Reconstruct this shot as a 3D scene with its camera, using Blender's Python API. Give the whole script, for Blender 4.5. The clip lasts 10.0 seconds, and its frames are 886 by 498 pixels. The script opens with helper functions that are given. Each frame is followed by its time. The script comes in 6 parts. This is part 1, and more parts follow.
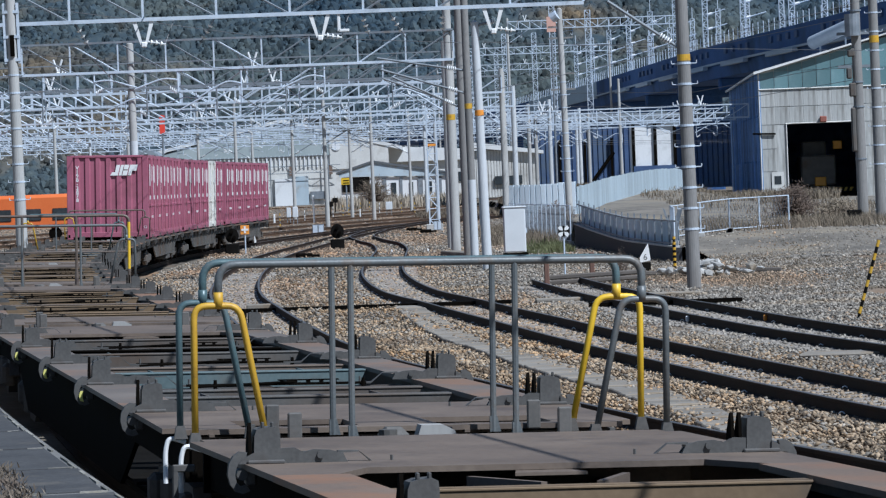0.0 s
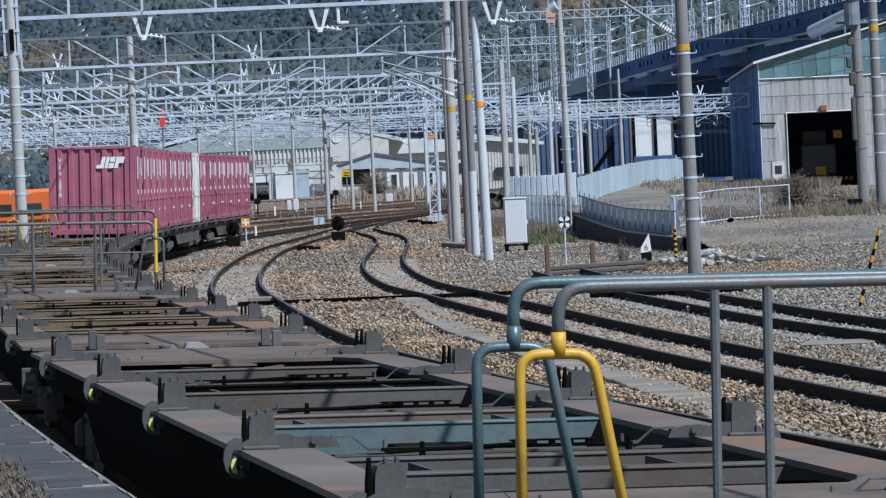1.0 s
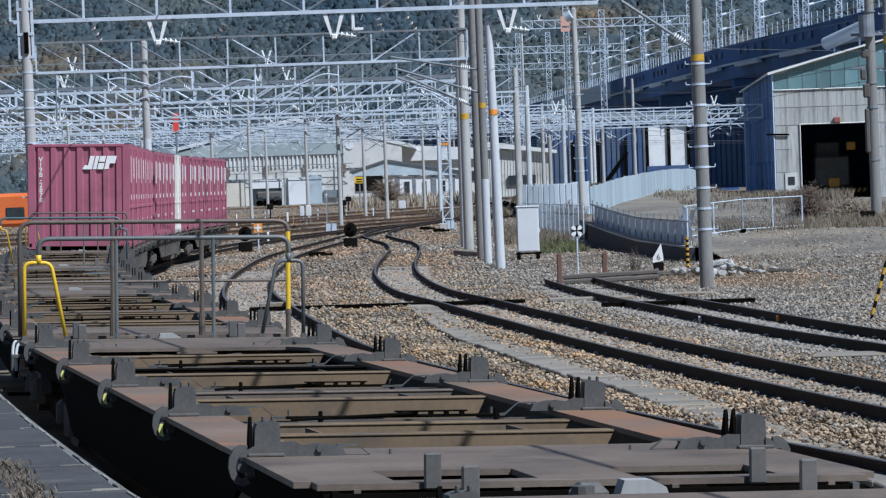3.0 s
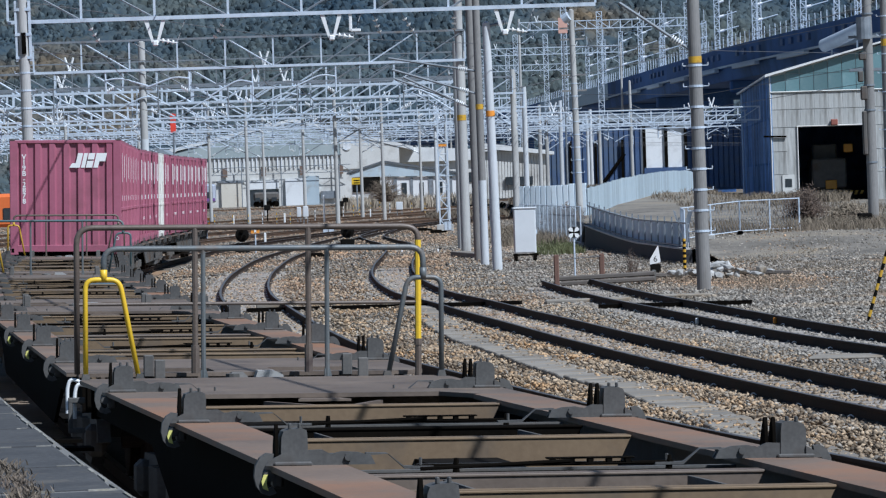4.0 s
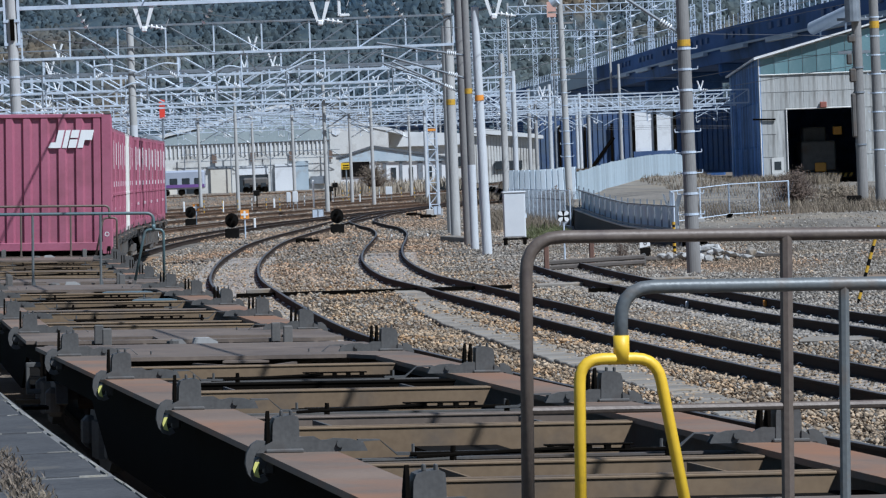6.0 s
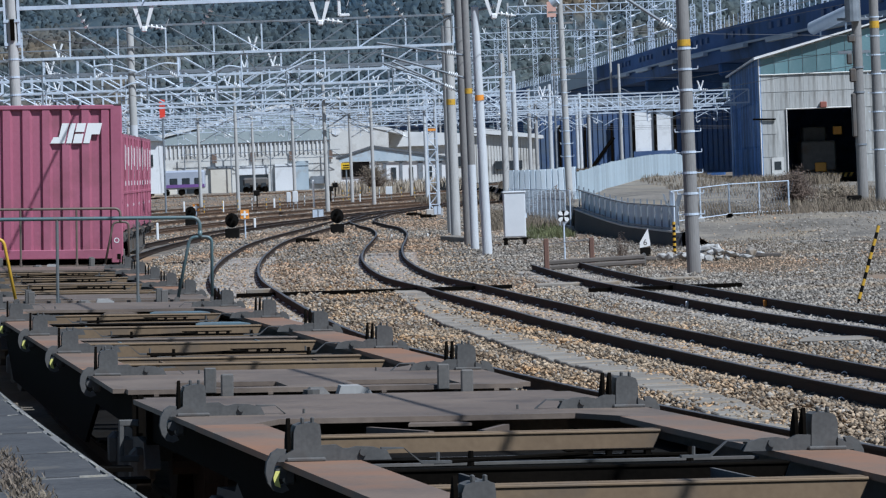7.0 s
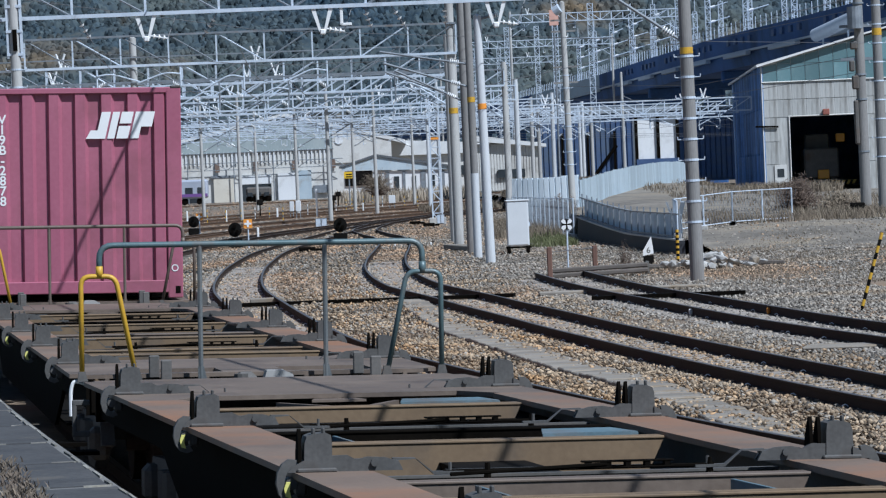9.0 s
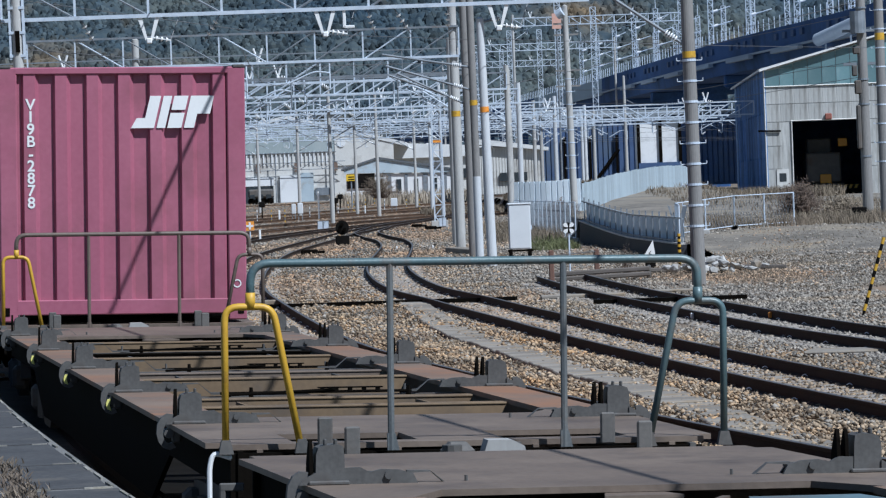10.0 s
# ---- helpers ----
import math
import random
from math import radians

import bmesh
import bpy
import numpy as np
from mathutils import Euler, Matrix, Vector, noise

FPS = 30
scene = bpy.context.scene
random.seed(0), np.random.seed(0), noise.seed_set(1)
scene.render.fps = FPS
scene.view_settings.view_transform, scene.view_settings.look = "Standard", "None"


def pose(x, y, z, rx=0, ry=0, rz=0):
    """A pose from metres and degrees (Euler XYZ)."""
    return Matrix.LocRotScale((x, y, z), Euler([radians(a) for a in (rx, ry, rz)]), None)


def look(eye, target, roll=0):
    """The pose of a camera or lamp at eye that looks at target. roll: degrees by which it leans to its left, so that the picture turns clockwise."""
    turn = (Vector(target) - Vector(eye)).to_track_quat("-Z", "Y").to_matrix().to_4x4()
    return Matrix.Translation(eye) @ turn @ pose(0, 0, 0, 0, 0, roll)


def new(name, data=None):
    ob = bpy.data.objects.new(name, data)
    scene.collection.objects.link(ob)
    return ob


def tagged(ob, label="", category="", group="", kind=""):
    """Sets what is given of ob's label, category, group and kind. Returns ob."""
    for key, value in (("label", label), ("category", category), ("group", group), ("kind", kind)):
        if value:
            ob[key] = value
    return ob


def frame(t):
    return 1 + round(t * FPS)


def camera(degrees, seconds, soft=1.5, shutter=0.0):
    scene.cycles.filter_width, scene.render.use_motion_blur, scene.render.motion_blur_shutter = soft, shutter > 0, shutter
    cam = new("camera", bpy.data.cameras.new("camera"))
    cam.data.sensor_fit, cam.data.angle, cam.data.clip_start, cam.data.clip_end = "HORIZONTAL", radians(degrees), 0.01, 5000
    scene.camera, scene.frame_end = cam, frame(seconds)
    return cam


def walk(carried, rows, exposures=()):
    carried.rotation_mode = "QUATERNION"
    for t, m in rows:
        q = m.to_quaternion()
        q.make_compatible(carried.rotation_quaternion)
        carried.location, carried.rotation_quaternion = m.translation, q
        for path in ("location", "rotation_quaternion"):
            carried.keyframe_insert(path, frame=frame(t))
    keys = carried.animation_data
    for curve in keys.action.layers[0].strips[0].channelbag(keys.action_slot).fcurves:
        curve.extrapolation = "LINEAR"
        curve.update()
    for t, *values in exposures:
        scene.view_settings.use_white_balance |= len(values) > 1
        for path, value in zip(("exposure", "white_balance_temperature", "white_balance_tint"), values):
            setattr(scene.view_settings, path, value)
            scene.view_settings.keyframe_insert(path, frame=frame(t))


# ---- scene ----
cam = camera(12.05, 10.0, soft=1.25)
EYE = (0.0, 0.0, 2.46)
# seconds, yaw, pitch, roll
PATH = [(0, -0.0174, -0.8890, 2.213), (0.5, -0.0619, -1.0011, 2.350), (1, -0.0117, -1.0031, 2.575),
        (1.5, 0.0566, -0.9841, 2.319), (2, 0.1110, -0.9603, 2.127), (2.5, 0.1429, -0.9221, 2.030),
        (4, 0.1264, -0.8778, 1.824), (4.5, 0.0586, -0.9526, 1.798), (5, 0.0502, -0.9815, 1.895),
        (5.5, -0.0243, -1.0912, 2.106), (7, -0.0177, -1.0950, 2.121), (7.5, -0.0420, -1.0460, 2.144),
        (8, -0.0318, -0.9598, 2.103), (8.5, -0.0176, -0.9547, 2.202), (9, 0.0226, -0.9752, 2.340),
        (9.5, 0.0063, -0.9377, 2.151), (10, 0.0518, -0.9328, 2.111)]
walk(cam, [(t, pose(*EYE, 90 + p, r, w)) for t, w, p, r in PATH], [(0, 0.07, 5500, 8), (10, 0.07, 5500, 8)])

# ---- light ----
SUN = Vector((0.47, -0.43, 0.77)).normalized()
world = bpy.data.worlds.new("sky")
scene.world = world
world.use_nodes = True
wn = world.node_tree.nodes
sky = wn.new("ShaderNodeTexSky")
sky.sky_type, sky.sun_disc = "NISHITA", False
sky.sun_elevation = math.asin(SUN.z)
sky.sun_rotation = math.atan2(SUN.x, SUN.y)
sky.air_density, sky.dust_density, sky.ozone_density = 1.2, 0.3, 3.5
world.node_tree.links.new(sky.outputs[0], wn["Background"].inputs[0])
wn["Background"].inputs[1].default_value = 0.05
sun = new("sun", bpy.data.lights.new("sun", "SUN"))
sun.data.energy, sun.data.angle, sun.data.color = 5.0, radians(0.53), (1.0, 0.965, 0.91)
sun.matrix_world = look((0, 0, 60), Vector((0, 0, 60)) - SUN)


# ---- materials ----
def mat(name, c1, c2, scale=2.0, fine=40.0, rough=0.75, metal=0.0, bump=0.15, stain=None, amount=0.35, stain_scale=0.8,
        island=0.0, random_tint=0.0, stretch=(1, 1, 1), spec=0.5):
    m = bpy.data.materials.new(name)
    m.use_nodes = True
    nt = m.node_tree
    N, L = nt.nodes, nt.links
    bsdf = N["Principled BSDF"]
    bsdf.inputs["Metallic"].default_value = metal
    bsdf.inputs["Specular IOR Level"].default_value = spec
    tc = N.new("ShaderNodeTexCoord")
    mp = N.new("ShaderNodeMapping")
    mp.inputs["Scale"].default_value = stretch
    L.new(tc.outputs["Object"], mp.inputs[0])
    n1 = N.new("ShaderNodeTexNoise")
    n1.inputs["Scale"].default_value, n1.inputs["Detail"].default_value = scale, 6
    n2 = N.new("ShaderNodeTexNoise")
    n2.inputs["Scale"].default_value, n2.inputs["Detail"].default_value = fine, 4
    L.new(mp.outputs[0], n1.inputs["Vector"])
    L.new(mp.outputs[0], n2.inputs["Vector"])
    add = N.new("ShaderNodeMath")
    add.operation = "MULTIPLY_ADD"
    L.new(n2.outputs[0], add.inputs[0])
    add.inputs[1].default_value = 0.6
    L.new(n1.outputs[0], add.inputs[2])
    mr = N.new("ShaderNodeMapRange")
    mr.inputs[1].default_value, mr.inputs[2].default_value = 0.5, 1.1
    L.new(add.outputs[0], mr.inputs[0])
    mix = N.new("ShaderNodeMix")
    mix.data_type = "RGBA"
    mix.inputs[6].default_value, mix.inputs[7].default_value = (*c1, 1), (*c2, 1)
    L.new(mr.outputs[0], mix.inputs[0])
    out = mix.outputs[2]
    if stain:
        n3 = N.new("ShaderNodeTexNoise")
        n3.inputs["Scale"].default_value, n3.inputs["Detail"].default_value = stain_scale, 8
        n3.inputs["Roughness"].default_value = 0.65
        L.new(mp.outputs[0], n3.inputs["Vector"])
        r3 = N.new("ShaderNodeMapRange")
        r3.inputs[1].default_value, r3.inputs[2].default_value = 0.62 - 0.3 * amount, 0.78 - 0.2 * amount
        L.new(n3.outputs[0], r3.inputs[0])
        mx = N.new("ShaderNodeMix")
        mx.data_type = "RGBA"
        L.new(r3.outputs[0], mx.inputs[0])
        L.new(out, mx.inputs[6])
        mx.inputs[7].default_value = (*stain, 1)
        out = mx.outputs[2]
    if island or random_tint:
        if island:
            src = N.new("ShaderNodeNewGeometry").outputs["Random Per Island"]
        else:
            src = N.new("ShaderNodeObjectInfo").outputs["Random"]
        k = island or random_tint
        hv = N.new("ShaderNodeHueSaturation")
        r4 = N.new("ShaderNodeMapRange")
        r4.inputs[3].default_value, r4.inputs[4].default_value = 1 - k, 1 + k
        L.new(src, r4.inputs[0])
        L.new(r4.outputs[0], hv.inputs["Value"])
        L.new(out, hv.inputs["Color"])
        out = hv.outputs[0]
    L.new(out, bsdf.inputs["Base Color"])
    rr = N.new("ShaderNodeMapRange")
    rr.inputs[3].default_value, rr.inputs[4].default_value = max(rough - 0.12, 0.05), min(rough + 0.12, 1)
    L.new(n1.outputs[0], rr.inputs[0])
    L.new(rr.outputs[0], bsdf.inputs["Roughness"])
    if bump:
        bp = N.new("ShaderNodeBump")
        bp.inputs["Strength"].default_value, bp.inputs["Distance"].default_value = bump, 0.02
        L.new(add.outputs[0], bp.inputs["Height"])
        L.new(bp.outputs[0], bsdf.inputs["Normal"])
    return m


DECK = mat("deck_steel", (0.108, 0.08, 0.061), (0.19, 0.146, 0.112), 1.4, 22, 0.62, 0.0, 0.15, (0.085, 0.065, 0.053), 0.38, 1.7)
SILL = mat("sill_steel", (0.125, 0.092, 0.07), (0.21, 0.15, 0.11), 1.5, 30, 0.7, 0.0, 0.12, (0.27, 0.13, 0.065), 0.48, 0.6)
# near-black steel; on left sills and lock horns it holds shade
DARK = mat("dark_steel_and_shade", (0.003, 0.0025, 0.002), (0.008, 0.0065, 0.005), 2, 40, 0.95, spec=0.03)
UNDER = mat("underframe_grey", (0.06, 0.06, 0.058), (0.13, 0.12, 0.11), 2, 40, 0.7, 0, 0.1, (0.09, 0.06, 0.04), 0.4)
LUG = mat("lug_steel", (0.062, 0.06, 0.058), (0.115, 0.111, 0.106), 6, 50, 0.6, 0.0, 0.06, (0.05, 0.036, 0.028), 0.25, 3, spec=0.3)
TAN = mat("tan_beam", (0.13, 0.085, 0.046), (0.21, 0.145, 0.083), 1.0, 25, 0.75, 0, 0.08, (0.08, 0.066, 0.055), 0.4, 1.2)
SILLGREY = mat("grey_sill_steel", (0.115, 0.096, 0.082), (0.18, 0.152, 0.13), 1.5, 30, 0.65, 0.0, 0.12, (0.25, 0.135, 0.075), 0.34, 0.6)
TEAL = mat("teal_beam", (0.075, 0.11, 0.115), (0.14, 0.185, 0.19), 1.2, 30, 0.65, 0, 0.08, (0.10, 0.085, 0.07), 0.4, 1.2)
BLUE = mat("blue_paint", (0.075, 0.125, 0.15), (0.15, 0.22, 0.255), 1.2, 30, 0.6, 0, 0.08, (0.13, 0.10, 0.08), 0.5, 1.6)
RAILGREY = mat("handrail_grey", (0.09, 0.10, 0.105), (0.17, 0.18, 0.18), 4, 60, 0.45, 0.1, 0.1, (0.13, 0.09, 0.06), 0.3, 4)
RAILTEAL = mat("handrail_teal", (0.065, 0.115, 0.125), (0.125, 0.175, 0.185), 4, 60, 0.42, 0.1, 0.1, (0.12, 0.10, 0.085), 0.3, 4)
RAILBROWN = mat("handrail_brown", (0.10, 0.075, 0.06), (0.17, 0.135, 0.11), 4, 60, 0.5, 0.1, 0.1, (0.07, 0.05, 0.045), 0.3, 4)
YELLOW = mat("yellow_paint", (0.68, 0.42, 0.018), (0.80, 0.525, 0.028), 3, 50, 0.45, 0, 0.06, (0.34, 0.19, 0.04), 0.15, 5)
OCHRE = mat("worn_yellow_paint", (0.50, 0.285, 0.02), (0.62, 0.375, 0.035), 3, 50, 0.5, 0, 0.06, (0.26, 0.14, 0.035), 0.3, 5)
WHITE = mat("white_paint", (0.74, 0.74, 0.73), (0.82, 0.82, 0.81), 3, 40, 0.5, 0, 0.04, (0.6, 0.58, 0.55), 0.15, 3)
WINE = mat("wine_red_paint", (0.30, 0.085, 0.135), (0.375, 0.125, 0.18), 0.8, 22, 0.5, 0, 0.05, (0.25, 0.085, 0.115), 0.4, 1.3)
CREAM = mat("cream_paint", (0.62, 0.60, 0.55), (0.72, 0.70, 0.66), 0.8, 22, 0.5, 0, 0.05, (0.42, 0.36, 0.30), 0.3)
YARD = mat("yard_earth", (0.065, 0.058, 0.048), (0.29, 0.255, 0.21), 0.4, 5, 0.95, 0, 1.0, (0.24, 0.195, 0.13), 0.42, 0.2)
BALLAST = mat("ballast", (0.03, 0.025, 0.02), (0.27, 0.23, 0.18), 0.45, 9, 0.95, 0, 1.0, (0.30, 0.18, 0.095), 0.45, 0.07)
STONE = mat("ballast_stone", (0.125, 0.09, 0.058), (0.36, 0.275, 0.185), 0.3, 12, 0.9, 0, 0.2, (0.36, 0.21, 0.095), 0.45, 0.35, island=0.8)
CONCRETE = mat("concrete", (0.38, 0.375, 0.36), (0.52, 0.51, 0.49), 0.9, 30, 0.85, 0, 0.12, (0.25, 0.24, 0.225), 0.35, 1.1, random_tint=0.1)
POLE = mat("pole_concrete", (0.36, 0.355, 0.34), (0.48, 0.475, 0.46), 1.2, 30, 0.85, 0, 0.1, (0.25, 0.235, 0.22), 0.4, 1.0, stretch=(1, 1, 0.25))
POLE_DARK = mat("pole_weathered", (0.17, 0.165, 0.16), (0.27, 0.26, 0.25), 1.2, 30, 0.85, 0, 0.1, (0.12, 0.11, 0.10), 0.4, 1.0, stretch=(1, 1, 0.25))
POLE_WHITE = mat("pole_white", (0.47, 0.49, 0.51), (0.60, 0.62, 0.64), 1.2, 30, 0.7, 0, 0.06, (0.36, 0.36, 0.36), 0.3, 1.0, stretch=(1, 1, 0.25))
# bluish base carries the far yard's haze; near fittings use it too
GALV = mat("galvanised_steel", (0.46, 0.53, 0.62), (0.64, 0.70, 0.78), 3, 40, 0.5, 0.1, 0.05, (0.32, 0.35, 0.39), 0.25, 2)
GALV_OLD = mat("weathered_galvanised_steel", (0.14, 0.16, 0.185), (0.25, 0.275, 0.305), 3, 40, 0.55, 0.1, 0.05, (0.17, 0.14, 0.12), 0.25, 2)
WIRE = mat("wire", (0.10, 0.10, 0.105), (0.18, 0.18, 0.19), 5, 40, 0.5, 0.5, 0)
PORCELAIN = mat("white_porcelain", (0.72, 0.73, 0.73), (0.82, 0.82, 0.82), 4, 40, 0.25, 0, 0)
ORANGE = mat("orange_paint", (0.72, 0.26, 0.03), (0.80, 0.33, 0.05), 3, 40, 0.55, 0, 0.03)
RUST = mat("rusty_rail", (0.022, 0.015, 0.011), (0.052, 0.034, 0.025), 3, 40, 0.8, 0.0, 0.1, spec=0.15)
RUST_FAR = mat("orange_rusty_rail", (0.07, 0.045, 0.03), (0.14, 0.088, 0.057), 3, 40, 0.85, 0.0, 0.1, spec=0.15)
RUSTSTONE = mat("rust_stained_stone", (0.165, 0.115, 0.078), (0.38, 0.28, 0.19), 0.3, 12, 0.9, 0, 0.2, (0.40, 0.23, 0.12), 0.4, 0.2, island=0.7)
RAILTOP = mat("rail_head", (0.17, 0.15, 0.135), (0.28, 0.25, 0.23), 3, 40, 0.4, 0.8, 0.04)
GRAVEL = mat("grey_gravel", (0.125, 0.112, 0.096), (0.335, 0.30, 0.255), 0.3, 12, 0.9, 0, 0.2, (0.27, 0.20, 0.125), 0.4, 0.25, island=0.65)
# brighter copy of the pale blue sheet, with sunlight put into the colour
PALESHEET = mat("sunlit_pale_sheet", (0.62, 0.70, 0.76), (0.74, 0.80, 0.85), 0.7, 20, 0.5, 0.0, 0.05, (0.55, 0.57, 0.58), 0.3, 0.9, random_tint=0.1)
PALECONCRETE = mat("broken_concrete", (0.30, 0.29, 0.275), (0.50, 0.49, 0.47), 3, 30, 0.9, 0, 0.2, (0.30, 0.28, 0.25), 0.35, 2, random_tint=0.2)
LID = mat("lid_concrete", (0.185, 0.165, 0.14), (0.29, 0.262, 0.225), 1.1, 30, 0.9, 0, 0.3, (0.22, 0.165, 0.105), 0.45, 1.6, random_tint=0.2)
SLEEPER = mat("sleeper_concrete", (0.21, 0.19, 0.17), (0.32, 0.29, 0.26), 2, 30, 0.9, 0, 0.15, (0.20, 0.14, 0.10), 0.4, 1.5, random_tint=0.15)
WOOD = mat("weathered_wood", (0.07, 0.06, 0.052), (0.15, 0.13, 0.115), 2, 30, 0.9, 0, 0.3, None, 0, 1, stretch=(1, 1, 6))
RUSTWOOD = mat("rusty_post", (0.11, 0.06, 0.045), (0.20, 0.11, 0.08), 3, 30, 0.85, 0, 0.2)
PLATFORM = mat("platform_asphalt", (0.042, 0.043, 0.047), (0.098, 0.098, 0.1), 1.1, 26, 0.95, 0, 0.4, (0.15, 0.135, 0.115), 0.22, 1.4, spec=0.2)
CABINET = mat("cabinet_grey", (0.58, 0.60, 0.62), (0.66, 0.68, 0.70), 2, 30, 0.45, 0, 0.03, (0.5, 0.5, 0.5), 0.2)
# black paint; also fills wagon wells and a shed bay with shade
BLACK = mat("black_paint_and_shade", (0.005, 0.0045, 0.004), (0.013, 0.012, 0.011), 3, 40, 0.8, spec=0.05)
# near-black base stands for shade on the left-facing retaining wall
PITWALL = mat("wall_shade_black", (0.012, 0.013, 0.018), (0.03, 0.032, 0.04), 1, 20, 0.8, 0, 0.2)
SHEETBLUE = mat("pale_blue_sheet", (0.38, 0.46, 0.52), (0.50, 0.575, 0.62), 0.7, 20, 0.5, 0.1, 0.05, (0.36, 0.36, 0.35), 0.35, 0.9, random_tint=0.14)
SHEETGREY = mat("weathered_cement_sheet", (0.34, 0.345, 0.335), (0.56, 0.56, 0.54), 1.6, 14, 0.85, 0, 0.1, (0.24, 0.235, 0.22), 0.45, 2.2, stretch=(1, 1, 0.1), random_tint=0.1)
# blue base holds the shade on the engine shed's left wall
SHEETSIDE = mat("shaded_side_sheet", (0.10, 0.20, 0.42), (0.24, 0.38, 0.64), 0.6, 12, 0.7, 0, 0.06, (0.08, 0.14, 0.28), 0.4, 0.5, random_tint=0.45)
GREENGLASS = mat("green_translucent_panel", (0.11, 0.205, 0.225), (0.19, 0.29, 0.31), 0.6, 12, 0.3, 0, 0.04, (0.26, 0.35, 0.36), 0.3, 0.6, random_tint=0.25)
# navy base stands for blue shade on walls beneath the viaduct
DEPOT = mat("depot_shade_blue", (0.03, 0.06, 0.15), (0.07, 0.12, 0.24), 0.4, 6, 0.75, 0, 0.05, (0.08, 0.11, 0.16), 0.4, 0.3)
ROOF = mat("roof_grey_blue", (0.17, 0.20, 0.23), (0.27, 0.30, 0.33), 0.3, 8, 0.6, 0, 0.05, (0.33, 0.35, 0.37), 0.3, 0.2)
ROOFWHITE = mat("pale_roof", (0.60, 0.61, 0.61), (0.74, 0.74, 0.73), 0.2, 8, 0.6, 0, 0.04, (0.45, 0.45, 0.44), 0.35, 0.15)
WALLPALE = mat("pale_wall", (0.55, 0.545, 0.52), (0.70, 0.69, 0.66), 0.25, 6, 0.85, 0, 0.05, (0.32, 0.30, 0.27), 0.4, 0.25)
WALLWHITE = mat("white_wall", (0.68, 0.69, 0.70), (0.78, 0.79, 0.80), 0.25, 6, 0.8, 0, 0.04, (0.55, 0.55, 0.55), 0.3)
# dark blue base holds the shade and haze on the viaduct's concrete
VIADUCT = mat("viaduct_shade_blue", (0.03, 0.075, 0.2), (0.065, 0.13, 0.30), 0.15, 4, 0.85, 0, 0.06, (0.03, 0.06, 0.125), 0.4, 0.12, spec=0.2)
# paler viaduct concrete: lit slab edges put into colour; also the shed duct
VIADUCT_LIGHT = mat("light_parapet", (0.30, 0.36, 0.43), (0.40, 0.46, 0.54), 0.15, 4, 0.8, 0, 0.05)
GLASS = mat("dark_window", (0.02, 0.025, 0.03), (0.05, 0.06, 0.07), 0.5, 8, 0.12, 0, 0)
TRAINORANGE = mat("vermilion_paint", (0.62, 0.13, 0.03), (0.70, 0.18, 0.045), 0.5, 10, 0.45, 0, 0.02)
BUSGREY = mat("grey_vehicle_paint", (0.30, 0.33, 0.40), (0.42, 0.45, 0.52), 0.5, 10, 0.4, 0, 0.02)
PURPLE = mat("purple_stripe", (0.13, 0.06, 0.22), (0.18, 0.09, 0.28), 0.5, 10, 0.4, 0, 0)
RED = mat("red_paint", (0.68, 0.05, 0.03), (0.76, 0.08, 0.05), 2, 20, 0.5, 0, 0)
DRYGRASS = mat("dry_grass", (0.13, 0.105, 0.075), (0.24, 0.195, 0.14), 0.4, 10, 0.9, 0, 0, (0.12, 0.09, 0.07), 0.4, 0.3, island=0.4)
GREENGRASS = mat("green_grass", (0.075, 0.085, 0.035), (0.14, 0.15, 0.065), 0.6, 10, 0.9, 0, 0, None, 0, 1, island=0.4)
GABLE = mat("grey_green_sheet", (0.26, 0.31, 0.32), (0.40, 0.45, 0.455), 0.25, 8, 0.7, 0, 0.05, (0.38, 0.42, 0.42), 0.35, 0.25, stretch=(1, 1, 0.3))
DARKROOF = mat("dark_grey_roof", (0.07, 0.08, 0.09), (0.13, 0.14, 0.155), 0.3, 8, 0.7, 0, 0.05)
CREAMWALL = mat("cream_shutter", (0.56, 0.52, 0.44), (0.68, 0.64, 0.56), 0.3, 8, 0.8, 0, 0.04, (0.45, 0.40, 0.33), 0.3)
REED = mat("pale_reed", (0.24, 0.20, 0.15), (0.44, 0.38, 0.30), 0.4, 10, 0.9, 0, 0, None, 0, 1, island=0.4)
TWIG = mat("twig_brown", (0.07, 0.05, 0.04), (0.14, 0.10, 0.075), 2, 10, 0.9, 0, 0, None, 0, 1, island=0.35)
# blue in the base colour stands for distance haze over the hill
FOREST = mat("forest", (0.022, 0.042, 0.065), (0.085, 0.098, 0.092), 0.02, 0.45, 0.95, 0, 0, (0.145, 0.11, 0.07), 0.32, 0.018, island=0.42, spec=0.1)


# ---- small mesh tools ----
def box(bm, c, s, rz=0.0, m=None):
    mm = Matrix.Translation(c) @ Matrix.Rotation(rz, 4, "Z")
    if m is not None:
        mm = m @ mm
    bmesh.ops.create_cube(bm, size=1, matrix=mm @ Matrix.Diagonal((*s, 1)))


def bevel_box(bm, c, s, w=0.01, rz=0.0):
    t = bmesh.new()
    bmesh.ops.create_cube(t, size=1, matrix=Matrix.Translation(c) @ Matrix.Rotation(rz, 4, "Z") @ Matrix.Diagonal((*s, 1)))
    bmesh.ops.bevel(t, geom=list(t.edges), offset=w, segments=1, affect="EDGES")
    me = bpy.data.meshes.new("tmp")
    t.to_mesh(me)
    t.free()
    bm.from_mesh(me)
    bpy.data.meshes.remove(me)


